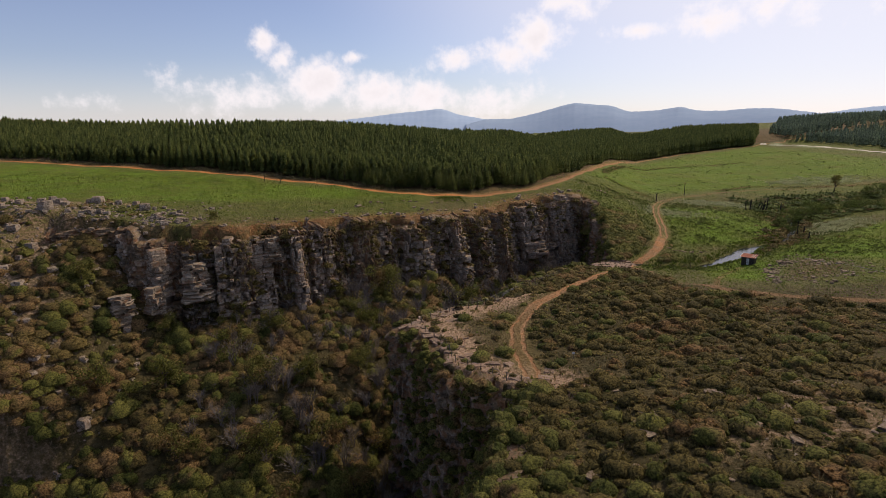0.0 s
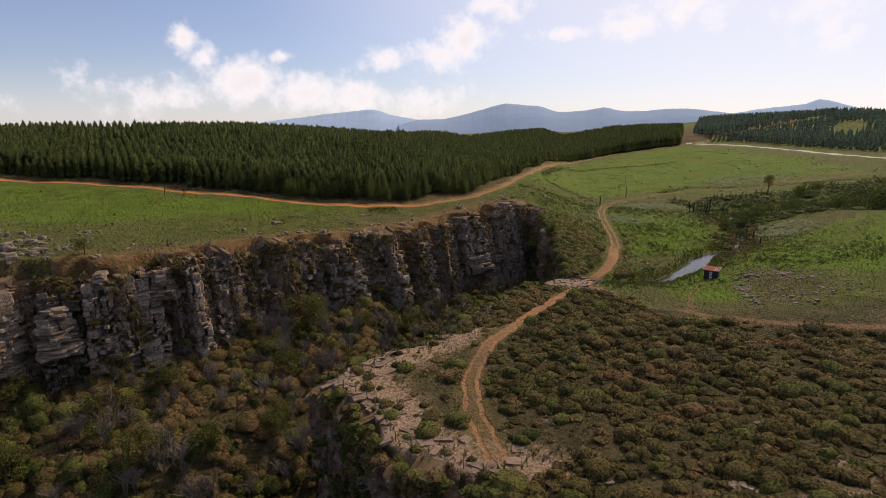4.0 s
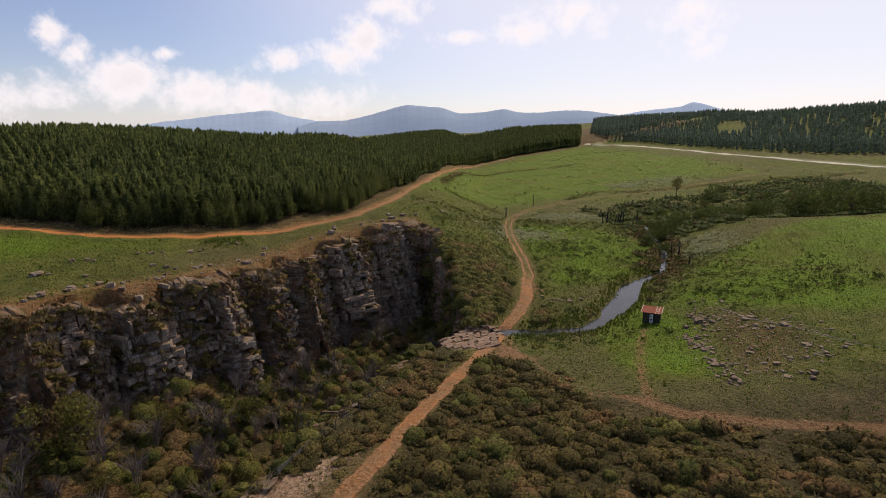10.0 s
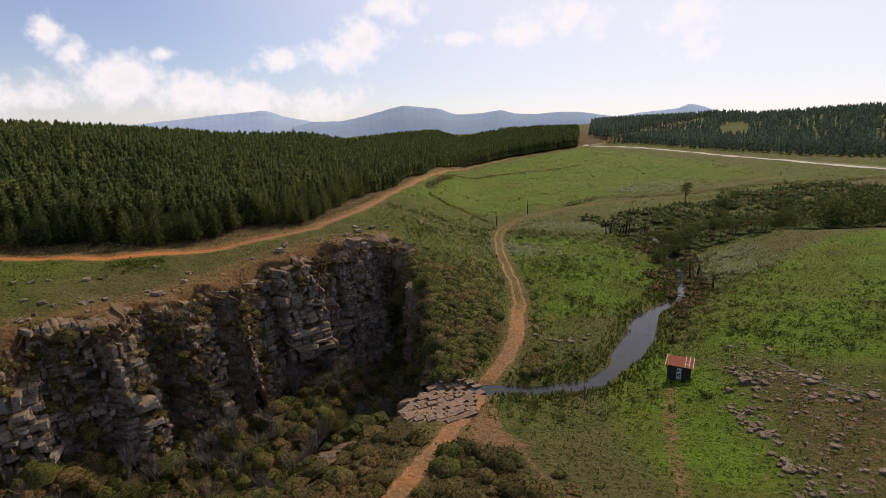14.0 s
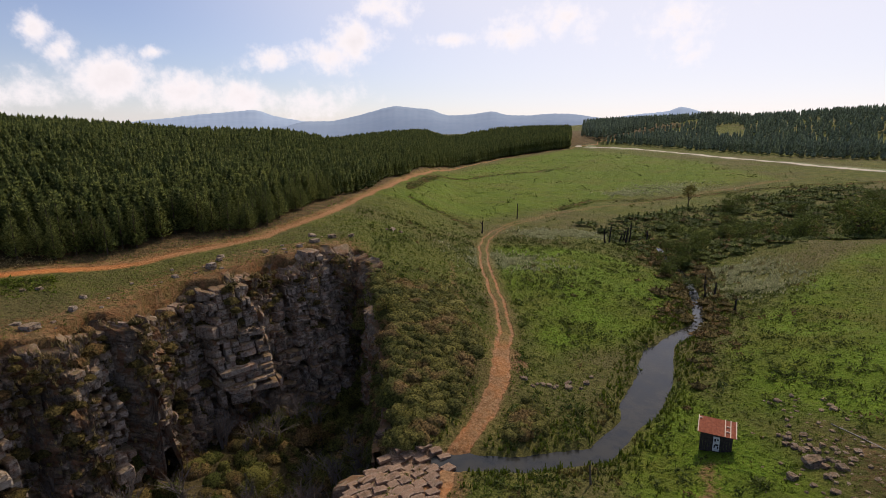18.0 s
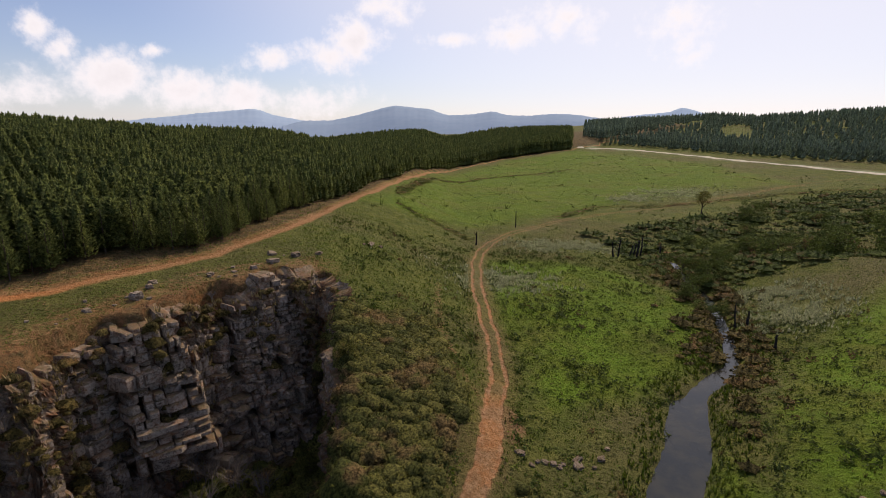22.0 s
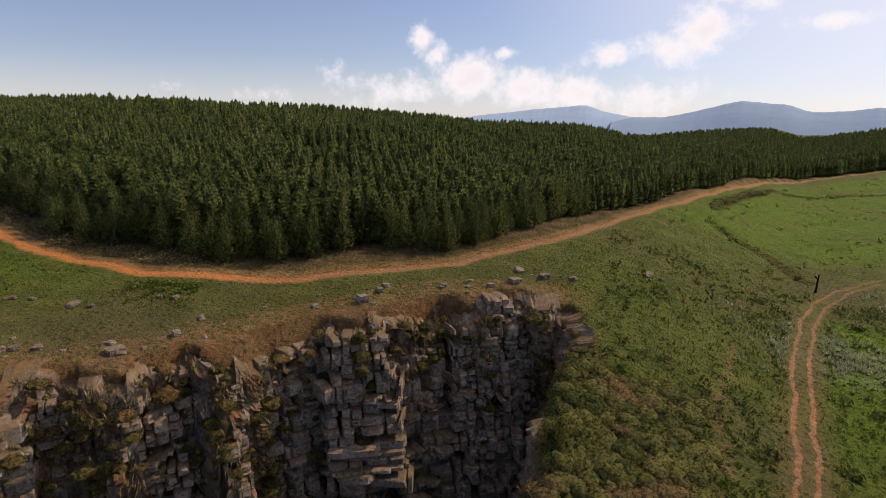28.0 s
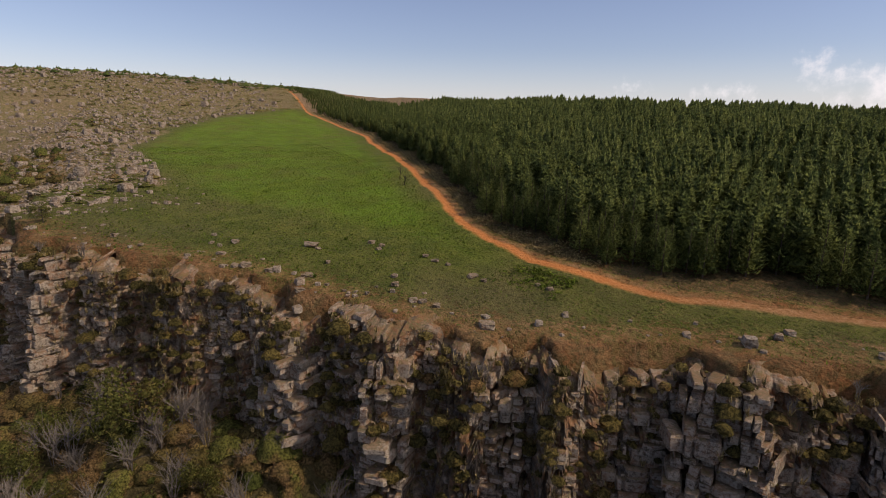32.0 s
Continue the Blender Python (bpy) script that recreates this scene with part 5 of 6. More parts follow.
while s_at < length - 2:
    group = min(rng.uniform(2.4, 7.0), length - s_at)
    i = min(int((s_at + group / 2) * 10), len(rim_line) - 1)
    p, t = rim_line[i], way[i]
    out, turn = np.array((t[1], -t[0])), math.atan2(t[1], t[0]) + rng.normal(0, 0.14)
    east = float(smooth((p[0] - 2) / 14))
    top = float(north_top(p[0], p[1])) + 0.5 - rng.choice((0.0, 0.2, 0.8, 1.8))
    foot, proud = float(talus((p + out * 3.4)[None])[0]), float(north_proud(p[0], p[1]))
    jut, tone = rng.uniform(-0.5, 1.3) * (1 - 0.4 * east), rng.uniform(0.35, 0.65)
    cuts = np.sort(rng.uniform(-0.5, 0.5, max(1, int(group / rng.uniform(0.7, 1.3))))) * group
    stand, sunk = rng.normal(0, 0.5 - 0.15 * east, 24), np.abs(rng.normal(0, 0.8, 24))
    z, k = top, 0
    while z > foot:
        tall = rng.choice((0.35, 0.55, 0.8, 1.1, 1.6), p=(0.16, 0.28, 0.29, 0.19, 0.08)) * rng.uniform(0.85, 1.15)
        depth = top - z
        narrow = 0.72 + 0.28 * min(1.0, depth / 2.2) + 0.012 * depth
        if rng.uniform() < 0.55:
            cuts = np.sort(np.r_[cuts[rng.uniform(0, 1, len(cuts)) < 0.6], rng.uniform(-0.5, 0.5, int(rng.integers(1, 3))) * group])
        edges = np.r_[-group / 2, cuts, group / 2] * narrow * rng.uniform(0.94, 1.08)
        wide_ones = np.where(np.diff(edges) > max(1.0, 1.7 * tall))[0]
        edges = np.sort(np.r_[edges, edges[wide_ones] + np.diff(edges)[wide_ones] * rng.uniform(0.35, 0.65, len(wide_ones))])
        bed = rng.normal(0, 0.1) - 0.3 * (rng.uniform() < 0.1)
        for j, (e0, e1) in enumerate(zip(edges, edges[1:])):
            wide = e1 - e0
            if wide < 0.22 or depth < sunk[j % 24] or rng.uniform() < 0.06:
                continue
            mid = (e0 + e1) / 2
            off = proud + 1.2 + (0.2 + 0.18 * east) * depth + jut + stand[j % 24] * (0.6 + 0.05 * depth) + bed + rng.normal(0, 0.27) - 0.8 * (2 * mid / group) ** 2
            shade = tone + rng.normal(0, 0.2)
            if tall > 0.8 and rng.uniform() < 0.2:
                parts = int(rng.integers(2, 4))
                for q in range(parts):
                    lay_block(p, out, turn, mid, off + rng.normal(0, 0.09), z - tall * (q + 1) / parts, wide * rng.uniform(0.94, 1.04), tall / parts, shade + rng.normal(0, 0.1))
            else:
                lay_block(p, out, turn, mid, off, z - tall, wide * rng.uniform(0.95, 1.05), tall, shade)
        z, k = z - tall, k + 1
    s_at += group + rng.choice((-0.9, -0.2, 0.8, 2.0), p=(0.42, 0.28, 0.18, 0.12)) * (1 - 0.3 * east)
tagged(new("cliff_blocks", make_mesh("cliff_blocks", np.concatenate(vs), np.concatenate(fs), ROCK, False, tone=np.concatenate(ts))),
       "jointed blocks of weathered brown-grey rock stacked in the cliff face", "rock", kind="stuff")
STAINED_STACKS = [block_mesh("block", 180 + k, STAINED, 0.12, 0.07, 1) for k in range(4)]


def tower(x, y, wide, top, rows, label, stacks=STACKS):
    """A standing pillar of jointed blocks; x, y in plan units, the rest in metres."""
    base = new("rock_tower")
    foot = float(height_at(x * K, y * K))
    z, spread = top, wide
    for k in range(rows):
        thick = rng.uniform(0.45, 1.0)
        z -= thick
        cols = 2 if k == 0 else int(rng.integers(2, 4))
        for j in range(cols):
            a = j * 6.28 / cols + rng.uniform(0, 1.5)
            reach = 0 if cols == 1 else spread * 0.3
            b = child("block", stacks[int(rng.integers(len(stacks)))], base)
            b.matrix_basis = Matrix.LocRotScale((reach * math.cos(a), reach * math.sin(a), z - foot), Euler((rng.normal(0, 0.05), rng.normal(0, 0.05), rng.uniform(0, 6.28))),
                                                (spread * rng.uniform(0.55, 0.85), spread * rng.uniform(0.5, 0.75), thick * 1.12))
        spread = min(spread * 1.06 + 0.04, wide * 1.7)
    base.matrix_world = Matrix.Translation((x * K, y * K, foot))
    return tagged(base, label, "rock tower", "rock towers")


for x, y, wide, top, rows in [(-26.5, 66.4, 2.0, 9.4, 8), (-40.7, 55.8, 2.4, 2.6, 8), (-37.6, 57.4, 1.9, 3.2, 6), (-34.2, 60.6, 2.6, 6.4, 10)]:
    tower(x + 0.6 * (x > -10), y - 0.6 * (x > -10), wide, top, rows, "standing pillar of jointed grey rock blocks at the cliff edge")

for x, y in ((-4.0, 88.5), (-3.5, 88.9)):
    tower(x, y, 1.3, 6.2, 15, "slim rock pillar with bright orange stains on the cliff", STAINED_STACKS)

# stepped slabs where the stream spills into the gorge
ledge = tagged(new("rock_ledge"), "stepped slabs of brown bedrock at the lip of the waterfall", "rock ledge")
lz = float(height_at(20.5 * K, 80.4 * K))
ledge.location = (20.5 * K, 80.4 * K, lz)
k = 0
for gu in np.arange(-6, 6, 0.86):
    for gv in np.arange(-6, 6, 0.62):
        u, w = gu + rng.normal(0, 0.1) + 0.43 * (round(gv / 0.62) % 2), gv + rng.normal(0, 0.07)
        x, y = u * math.cos(0.35) - w * math.sin(0.35), u * math.sin(0.35) + w * math.cos(0.35)
        if not inside(np.array([20.5 + x]), np.array([79 + y]), APRON)[0] or rng.uniform() < 0.08:
            continue
        k += 1
        b = child("slab", SLABS[k % len(SLABS)], ledge)
        b.matrix_basis = Matrix.LocRotScale((x * K, (y - 1.4) * K, float(height_at((20.5 + x) * K, (79 + y) * K)) - lz - 0.16 + rng.uniform(0, 0.1)), Euler((rng.normal(0, 0.05), rng.normal(0, 0.05), 0.35 + rng.normal(0, 0.12))),
                                            (1.27 * rng.uniform(0.75, 1.0), 0.92 * rng.uniform(0.75, 1.02), rng.uniform(0.22, 0.4)))
# slabs of the viewpoint
ledge = tagged(new("viewpoint_ledge"), "bare pale slabs of bedrock on the viewpoint above the gorge", "rock ledge")
lz = float(height_at(0, 46 * K))
ledge.location = (0, 46 * K, lz)
rim = np.array(SOUTH_RIM[6:13])
for k in range(64):
    t = rng.uniform(0, len(rim) - 1.001)
    i = int(t)
    p = rim[i] + (rim[i + 1] - rim[i]) * (t - i)
    way2 = rim[i + 1] - rim[i]
    out = np.array((-way2[1], way2[0])) / np.linalg.norm(way2)
    p = p + out * (abs(rng.normal(0, 1.5)) + 0.1)
    if inside(np.array([p[0]]), np.array([p[1]]), GORGE)[0]:
        continue
    b = child("slab", SLABS[k % len(SLABS)], ledge)
    b.matrix_basis = Matrix.LocRotScale((p[0] * K, p[1] * K - 46 * K, float(height_at(p[0] * K, p[1] * K)) - lz - 0.12), Euler((rng.normal(0, 0.05), rng.normal(0, 0.05), rng.uniform(0, 6.28))),
                                        (rng.uniform(0.7, 2.2), rng.uniform(0.5, 1.4), rng.uniform(0.18, 0.3)))

# ---------------------------------------------------------------- plants
rng = np.random.default_rng(23)
CLUMPS = [clump_shape(200 + k, 50, 0.15) for k in range(6)]
FAR_CLUMPS = [clump_shape(210 + k, 34, 0.2, fine=1) for k in range(5)]
LOW_CLUMPS = [clump_shape(220 + k, 30, 0.13, 0.5, 1) for k in range(5)]
TUFTS = [tuft_shape(240 + k) for k in range(6)]
TWIGS = [twig_shape(260 + k) for k in range(5)]


def on_ground(x, y, sink=0.05):
    return np.stack([x * K, y * K, height_at(x * K, y * K) - sink], 1)


def clear_of(x, y, gap=1.0):
    ok = (line_dist(x, y, TRACK)[0] > gap) & (line_dist(x, y, BRANCH)[0] > gap * 0.8) & (line_dist(x, y, GULLY)[0] > 0.6) & (line_dist(x, y, ROAD)[0] > 1.5)
    return ok & (line_dist(x, y, STREAM)[0] > 1.3)


# heath on the near plateau
n = 40000
x, y = rng.uniform(-6, 70, n), rng.uniform(4, 78, n)
south = (line_dist(x, y, AXIS)[1] < 0) & ~inside(x, y, GORGE) & (np.minimum(70 - x, y - 4) + 3 * np.sin(x * 0.4) * np.sin(y * 0.37) > rng.uniform(0, 13, n))
edge = 25.5 + 2.5 * np.sin(y * 0.3) - 0.55 * (y - 60)
thick = np.where(y > 58, (x < edge), True)
patchy = np.sin(x * 0.55 + 1.2 * np.sin(y * 0.4)) * np.sin(y * 0.5 + 1.1 * np.sin(x * 0.3)) + 0.5 * np.exp(-(((x - 21) / 9) ** 2 + ((y - 62) / 8) ** 2)) > rng.uniform(-1.3, 0.75, n)
bare = (line_dist(x, y, SOUTH_RIM)[0] < 7.0) & (y > 38) & (y < 61) & (rng.uniform(0, 1, n) < 0.86)
keep = south & thick & patchy & ((line_dist(x, y, BRANCH)[1] < 0) | (x < 26.5)) & ~bare & clear_of(x, y, 1.1) & (line_dist(x, y, HUT_PATH)[0] > 1)
x, y = x[keep], y[keep]
size = np.clip(rng.gamma(2.2, 0.26, len(x)), 0.2, 1.5)
green = rng.uniform(0, 1, len(x)) < 0.12 + 0.25 * smooth((34 - y) / 14)
tagged(scatter("heath_shrubs", CLUMPS + LOW_CLUMPS, on_ground(x, y)[~green], size[~green], HEATH, rng, soft=True), "dense brown-green heath shrubs", "shrubs", kind="stuff")
tagged(scatter("green_shrubs", CLUMPS, on_ground(x, y)[green], size[green] * 1.1, SCRUB, rng, soft=True), "green shrubs among the heath", "shrubs", kind="stuff")

n = 9000
x, y = rng.uniform(-6, 60, n), rng.uniform(18, 76, n)
keep = (line_dist(x, y, AXIS)[1] < 0) & ~inside(x, y, GORGE) & clear_of(x, y, 1.0) & ((y < 58) | (x < 25.5 - 0.55 * (y - 60))) & ((line_dist(x, y, BRANCH)[1] < 0) | (x < 26.5))
x, y = x[keep], y[keep]
tagged(scatter("heath_grass", [tuft_shape(250 + k, 7, 0.8, 0.1) for k in range(5)], on_ground(x, y, 0.02), rng.gamma(4, 0.07, len(x)) + 0.12, DRY, rng), "dry tawny grass between the heath shrubs", "grass", kind="stuff")

# scrub in the gorge and on its slopes
n = 22000
x, y = rng.uniform(-95, 32, n), rng.uniform(18, 113, n)
keep = inside(x, y, GORGE) & ((x > -52) | (rng.uniform(0, 1, n) < 0.3)) & (line_dist(x, y, NORTH_RIM)[0] > 2.3) & (line_dist(x, y, SOUTH_RIM)[0] > np.where((y > 42) & (y < 78), 3.6, 1.4))
keep &= ~((x > 4) & (x < 21) & (line_dist(x, y, NORTH_RIM)[0] < 9) & (line_dist(x, y, EAST_HEAD)[0] > 7) & (rng.uniform(0, 1, n) < 0.5))
x, y = x[keep], y[keep]
size = np.clip(rng.gamma(3.5, 0.27, len(x)), 0.4, 2.2)
dry = rng.uniform(0, 1, len(x)) < np.where(x < -5, 0.62, 0.2) * (line_dist(x, y, NORTH_RIM)[0] < 22)
tagged(scatter("gorge_scrub", CLUMPS, on_ground(x, y, 0.1)[~dry], size[~dry], SCRUB, rng, tall=rng.uniform(0.8, 1.7, (~dry).sum()), soft=True), "dense green scrub filling the gorge", "scrub", kind="stuff")
tagged(scatter("dry_scrub", CLUMPS, on_ground(x, y, 0.1)[dry], size[dry] * 0.95, BROWN, rng, soft=True), "brown dry scrub on the gorge slope", "scrub", kind="stuff")
n = 520
x, y = rng.uniform(-30, 20, n), rng.uniform(45, 100, n)
keep = inside(x, y, GORGE) & (line_dist(x, y, NORTH_RIM)[0] > 2.4) & (line_dist(x, y, SOUTH_RIM)[0] > 1.2)
x, y = x[keep], y[keep]
tagged(scatter("bare_saplings", TWIGS, on_ground(x, y, 0.1), rng.uniform(2.4, 5.0, len(x)), TWIG, rng), "grey leafless saplings in the gorge", "saplings", kind="stuff")

# growth hanging on the north face
rim_pts = smooth_line(NORTH_RIM[5:], 0.3)
tang = np.gradient(rim_pts, axis=0)
tang /= np.linalg.norm(tang, axis=1)[:, None]
outw = np.stack([tang[:, 1], -tang[:, 0]], 1)
n = 900
i = rng.integers(5, len(rim_pts) - 5, n)
down = rng.uniform(0.0, 1.0, n) ** 1.3
top = north_top(rim_pts[i, 0], rim_pts[i, 1])
low = talus(rim_pts[i] + outw[i] * 3.4)
p = rim_pts[i] + outw[i] * (north_proud(rim_pts[i, 0], rim_pts[i, 1]) + 1.9 + 3.6 * down + rng.normal(0, 0.5, n))[:, None]
tagged(scatter("cliff_growth", CLUMPS, np.column_stack([p, top + (low - top) * down - 0.2]), rng.gamma(2.2, 0.19, n) + 0.12, HEATH, rng), "small olive-brown shrubs growing from ledges of the cliff", "shrubs", kind="stuff")

n = 2600
i = rng.integers(5, len(rim_pts) - 5, n)
down = rng.uniform(0.0, 1.0, n) ** 1.2
top = north_top(rim_pts[i, 0], rim_pts[i, 1])
low = talus(rim_pts[i] + outw[i] * 3.4)
p = rim_pts[i] + outw[i] * (north_proud(rim_pts[i, 0], rim_pts[i, 1]) + 1.8 + 3.6 * down + rng.normal(0, 0.5, n))[:, None]
tagged(scatter("cliff_grass", TUFTS, np.column_stack([p, top + (low - top) * down - 0.1]), rng.uniform(0.4, 1.1, n), DRY, rng), "dry brown grass on ledges of the cliff", "grass", kind="stuff")
tagged(scatter("cliff_twigs", TWIGS, np.column_stack([p, top + (low - top) * down - 0.1])[:110], rng.uniform(1.0, 2.2, 110), TWIG, rng), "bare twiggy shrubs on the cliff", "shrubs", kind="stuff")
south_pts = smooth_line(SOUTH_RIM[2:16], 0.3)
tang = np.gradient(south_pts, axis=0)
tang /= np.linalg.norm(tang, axis=1)[:, None]
outs = np.stack([tang[:, 1], -tang[:, 0]], 1)
n = 1700
i = rng.integers(3, len(south_pts) - 3, n)
down = rng.uniform(0.0, 1.0, n) ** 1.4
top = rim_top(south_pts[i, 0], south_pts[i, 1])
low = talus(south_pts[i] + outs[i] * 3.4)
p = south_pts[i] + outs[i] * (south_proud(south_pts[i, 0], south_pts[i, 1]) + 0.7 + 1.2 * down + rng.normal(0, 0.3, n))[:, None]
tagged(scatter("cliff_growth", CLUMPS, np.column_stack([p, top + (low - top) * down - 0.2]), rng.gamma(3, 0.17, n) + 0.2, SCRUB, rng), "small shrubs growing from the shaded cliff", "shrubs", kind="stuff")

# bushy slope at the head of the gorge, and bushes beside the stream
n = 3000
x, y = rng.uniform(19, 31, n), rng.uniform(82, 105, n)
keep = (y < 103.4 + 0.45 * np.abs(x - 25)) & (line_dist(x, y, AXIS)[1] > 0) & clear_of(x, y, 2.0) & (line_dist(x, y, SPUR)[0] > 1.0) & (x < 31.5) & (line_dist(x, y, NORTH_RIM)[0] > 2)
x, y = x[keep], y[keep]
size = np.clip(rng.gamma(4, 0.19, len(x)), 0.35, 1.4)
tagged(scatter("slope_bushes", CLUMPS, on_ground(x, y), size, OLIVE, rng, soft=True), "olive bushes on the slope at the head of the gorge", "bushes", kind="stuff")
n = 900
t = rng.uniform(0, 1, n)
si = np.clip((t * 9 + 5).astype(int), 5, 13)
sa, sb = np.array(STREAM)[si], np.array(STREAM)[si + 1]
p = sa + (sb - sa) * rng.uniform(0, 1, n)[:, None] + rng.normal(0, 2.0, (n, 2))
dd = line_dist(p[:, 0], p[:, 1], STREAM)[0]
p = p[(dd > np.where(p[:, 0] < 51, 2.3, 0.6)) & ((p[:, 0] > 50) | (line_dist(p[:, 0], p[:, 1], STREAM)[1] < 0))]
tagged(scatter("stream_bushes", FAR_CLUMPS, on_ground(p[:, 0], p[:, 1]), np.clip(rng.gamma(4, 0.2, len(p)), 0.4, 1.7), HEATH, rng), "dark brown-green bushes along the stream", "bushes", kind="stuff")

# low scrub across the valley beyond the stream
n = 3800
x, y = rng.uniform(66, 150, n), rng.uniform(108, 160, n)
keep = (y < 124 + 0.32 * x * 0.9) & (y > 121 - 0.12 * x) & (line_dist(x, y, STREAM)[0] > 0.7)
keep &= np.sin(x * 0.21 + np.sin(y * 0.17)) * np.sin(y * 0.3) > rng.uniform(-1.3, 0.5, n)
x, y = x[keep], y[keep]
tagged(scatter("valley_scrub", FAR_CLUMPS, on_ground(x, y), np.clip(rng.gamma(4, 0.3, len(x)), 0.5, 2.4), BUSH, rng), "dark green low scrub across the valley", "scrub", kind="stuff")
n = 1500
both = [np.array(smooth_line(d2, 0.5)) / K for d2 in DITCHES]
both = np.concatenate(both)
p = both[rng.integers(0, len(both), n)] + rng.normal(0, 0.55, (n, 2))
tagged(scatter("ditch_brush", LOW_CLUMPS, on_ground(p[:, 0], p[:, 1], 0.02), rng.gamma(4, 0.12, n) + 0.15, SCRUB, rng), "dark rough growth along old ditches", "brush", kind="stuff")

# tufts on the meadows
n = 90000
x, y = rng.normal(28, 34, n), rng.normal(98, 30, n)
keep = ~inside(x, y, GORGE) & clear_of(x, y, 0.9) & ((line_dist(x, y, ROAD)[1] < 0) | (line_dist(x, y, ROAD)[0] < 4)) & (line_dist(x, y, STREAM)[0] > 1.5)
keep &= rng.uniform(0, 1, n) < np.where(y > 140, 0.5, 1.0)
x, y = x[keep], y[keep]
north_turf = (line_dist(x, y, AXIS)[1] > 0) & (x < 20)
size = rng.gamma(4, 0.042, len(x)) + 0.07
size = np.where(north_turf, size * 0.7, size)
pale_here = np.zeros(len(x), bool)
for a, b, r in PALE:
    pale_here |= np.hypot(x - a, y - b) < r * rng.uniform(0.5, 1.05, len(x))
lush_here = (zone(x, y, LUSH_MID, 3) > 0.5) | (zone(x, y, LUSH_BANK, 3) > 0.5)
bushy = rng.uniform(0, 1, len(x)) < np.where(lush_here, 0.72, 0.4)
a, b = ~bushy & ~pale_here, bushy & ~pale_here
tagged(scatter("grass_tufts", TUFTS, on_ground(x, y, 0.02)[a], size[a], TUFT, rng), "grass tussocks on the meadows", "grass", kind="stuff")
WEEDS = [weed_shape(300 + k) for k in range(4)]
tagged(scatter("meadow_weeds", WEEDS, on_ground(x, y, 0.02)[b], size[b] * 0.95, BRIGHT, rng), "leafy bright green weeds in the damp meadow", "weeds", kind="stuff")
REEDS = [tuft_shape(310 + k, 4, 0.7, 0.17) for k in range(4)]
n = 26000
rx, ry, rr = np.array(PALE)[rng.integers(0, len(PALE), n)].T
p = rng.normal(0, 0.5, (n, 2))
x, y = rx + p[:, 0] * rr * 1.1, ry + p[:, 1] * rr * 0.75
ok = clear_of(x, y, 1.0) & (np.sin(x * 1.1 + 1.6 * np.sin(y * 0.9)) * np.sin(y * 1.3 + 1.4 * np.sin(x * 0.7)) > rng.uniform(-0.5, 0.7, n))
tagged(scatter("pale_reeds", REEDS, on_ground(x, y, 0.02)[ok], rng.uniform(0.3, 0.75, ok.sum()), PLUME, rng), "pale flowering reeds in the wet meadow", "reeds", kind="stuff")
n = 13000
x, y = rng.uniform(-92, -12, n), rng.uniform(66, 106, n)
keep = ~inside(x, y, GORGE) & (line_dist(x, y, ROAD)[1] < 0) & (line_dist(x, y, ROAD)[0] > 1.6)
x, y = x[keep], y[keep]
tagged(scatter("pasture_tufts", [tuft_shape(320 + k, 4, 0.8, 0.2) for k in range(4)], on_ground(x, y, 0.02), rng.gamma(3, 0.045, len(x)) + 0.08, TUFT, rng), "short tussocks on the hillside pasture", "grass", kind="stuff")
# dark clumps of rank growth dotted over the meadows
n = 10500
x, y = np.r_[rng.uniform(24, 70, n * 2 // 3), rng.uniform(30, 165, n - n * 2 // 3)], np.r_[rng.uniform(72, 135, n * 2 // 3), rng.uniform(120, 290, n - n * 2 // 3)]
keep = ~inside(x, y, GORGE) & clear_of(x, y, 1.4) & (line_dist(x, y, ROAD)[1] < 0) & (x < 168)
keep &= np.sin(x * 0.23 + 1.4 * np.sin(y * 0.19)) * np.sin(y * 0.27 + np.sin(x * 0.15)) > rng.uniform(-0.9, 0.6, n)
x, y = x[keep], y[keep]
tagged(scatter("meadow_clumps", [weed_shape(330 + k, 12, 0.6) for k in range(4)], on_ground(x, y, 0.03), rng.gamma(3, 0.1, len(x)) + 0.16, BUSH, rng), "dark green clumps of rank growth in the meadows", "weeds", kind="stuff")
# grass hanging over the banks of the stream
n = 2600
bank = smooth_line([(24, 81)] + STREAM[2:10], 0.3) / K
i = rng.integers(0, len(bank) - 1, n)
p = bank[i] + rng.normal(0, 1.9, (n, 2))
dd = line_dist(p[:, 0], p[:, 1], STREAM)[0]
wet = height_at(p[:, 0] * K, p[:, 1] * K) < -0.93 * K
p = p[~wet & (dd > 0.9) & (dd < 3.4) & (line_dist(p[:, 0], p[:, 1], TRACK)[0] > 1.2)]
tagged(scatter("bank_grass", TUFTS, on_ground(p[:, 0], p[:, 1], 0.03), rng.uniform(0.3, 0.8, len(p)), TUFT, rng), "long grass along the stream banks", "grass", kind="stuff")
# rank growth between the road and the turf
n = 7000
road_pts = smooth_line(ROAD[2:15], 0.4) / K
i = rng.integers(0, len(road_pts) - 1, n)
tg = road_pts[np.minimum(i + 1, len(road_pts) - 1)] - road_pts[i]
tg /= np.linalg.norm(tg, axis=1)[:, None]
off = 1.5 + abs(rng.normal(0, 1.3, n))
x, y = road_pts[i, 0] + tg[:, 1] * off, road_pts[i, 1] - tg[:, 0] * off
keep = x > -8
tagged(scatter("verge_weeds", WEEDS, on_ground(x, y, 0.02)[keep], rng.gamma(4, 0.08, keep.sum()) + 0.12, TUFT, rng), "rank green growth along the road verge", "weeds", kind="stuff")
off = 1.5 + abs(rng.normal(0, 1.2, n))
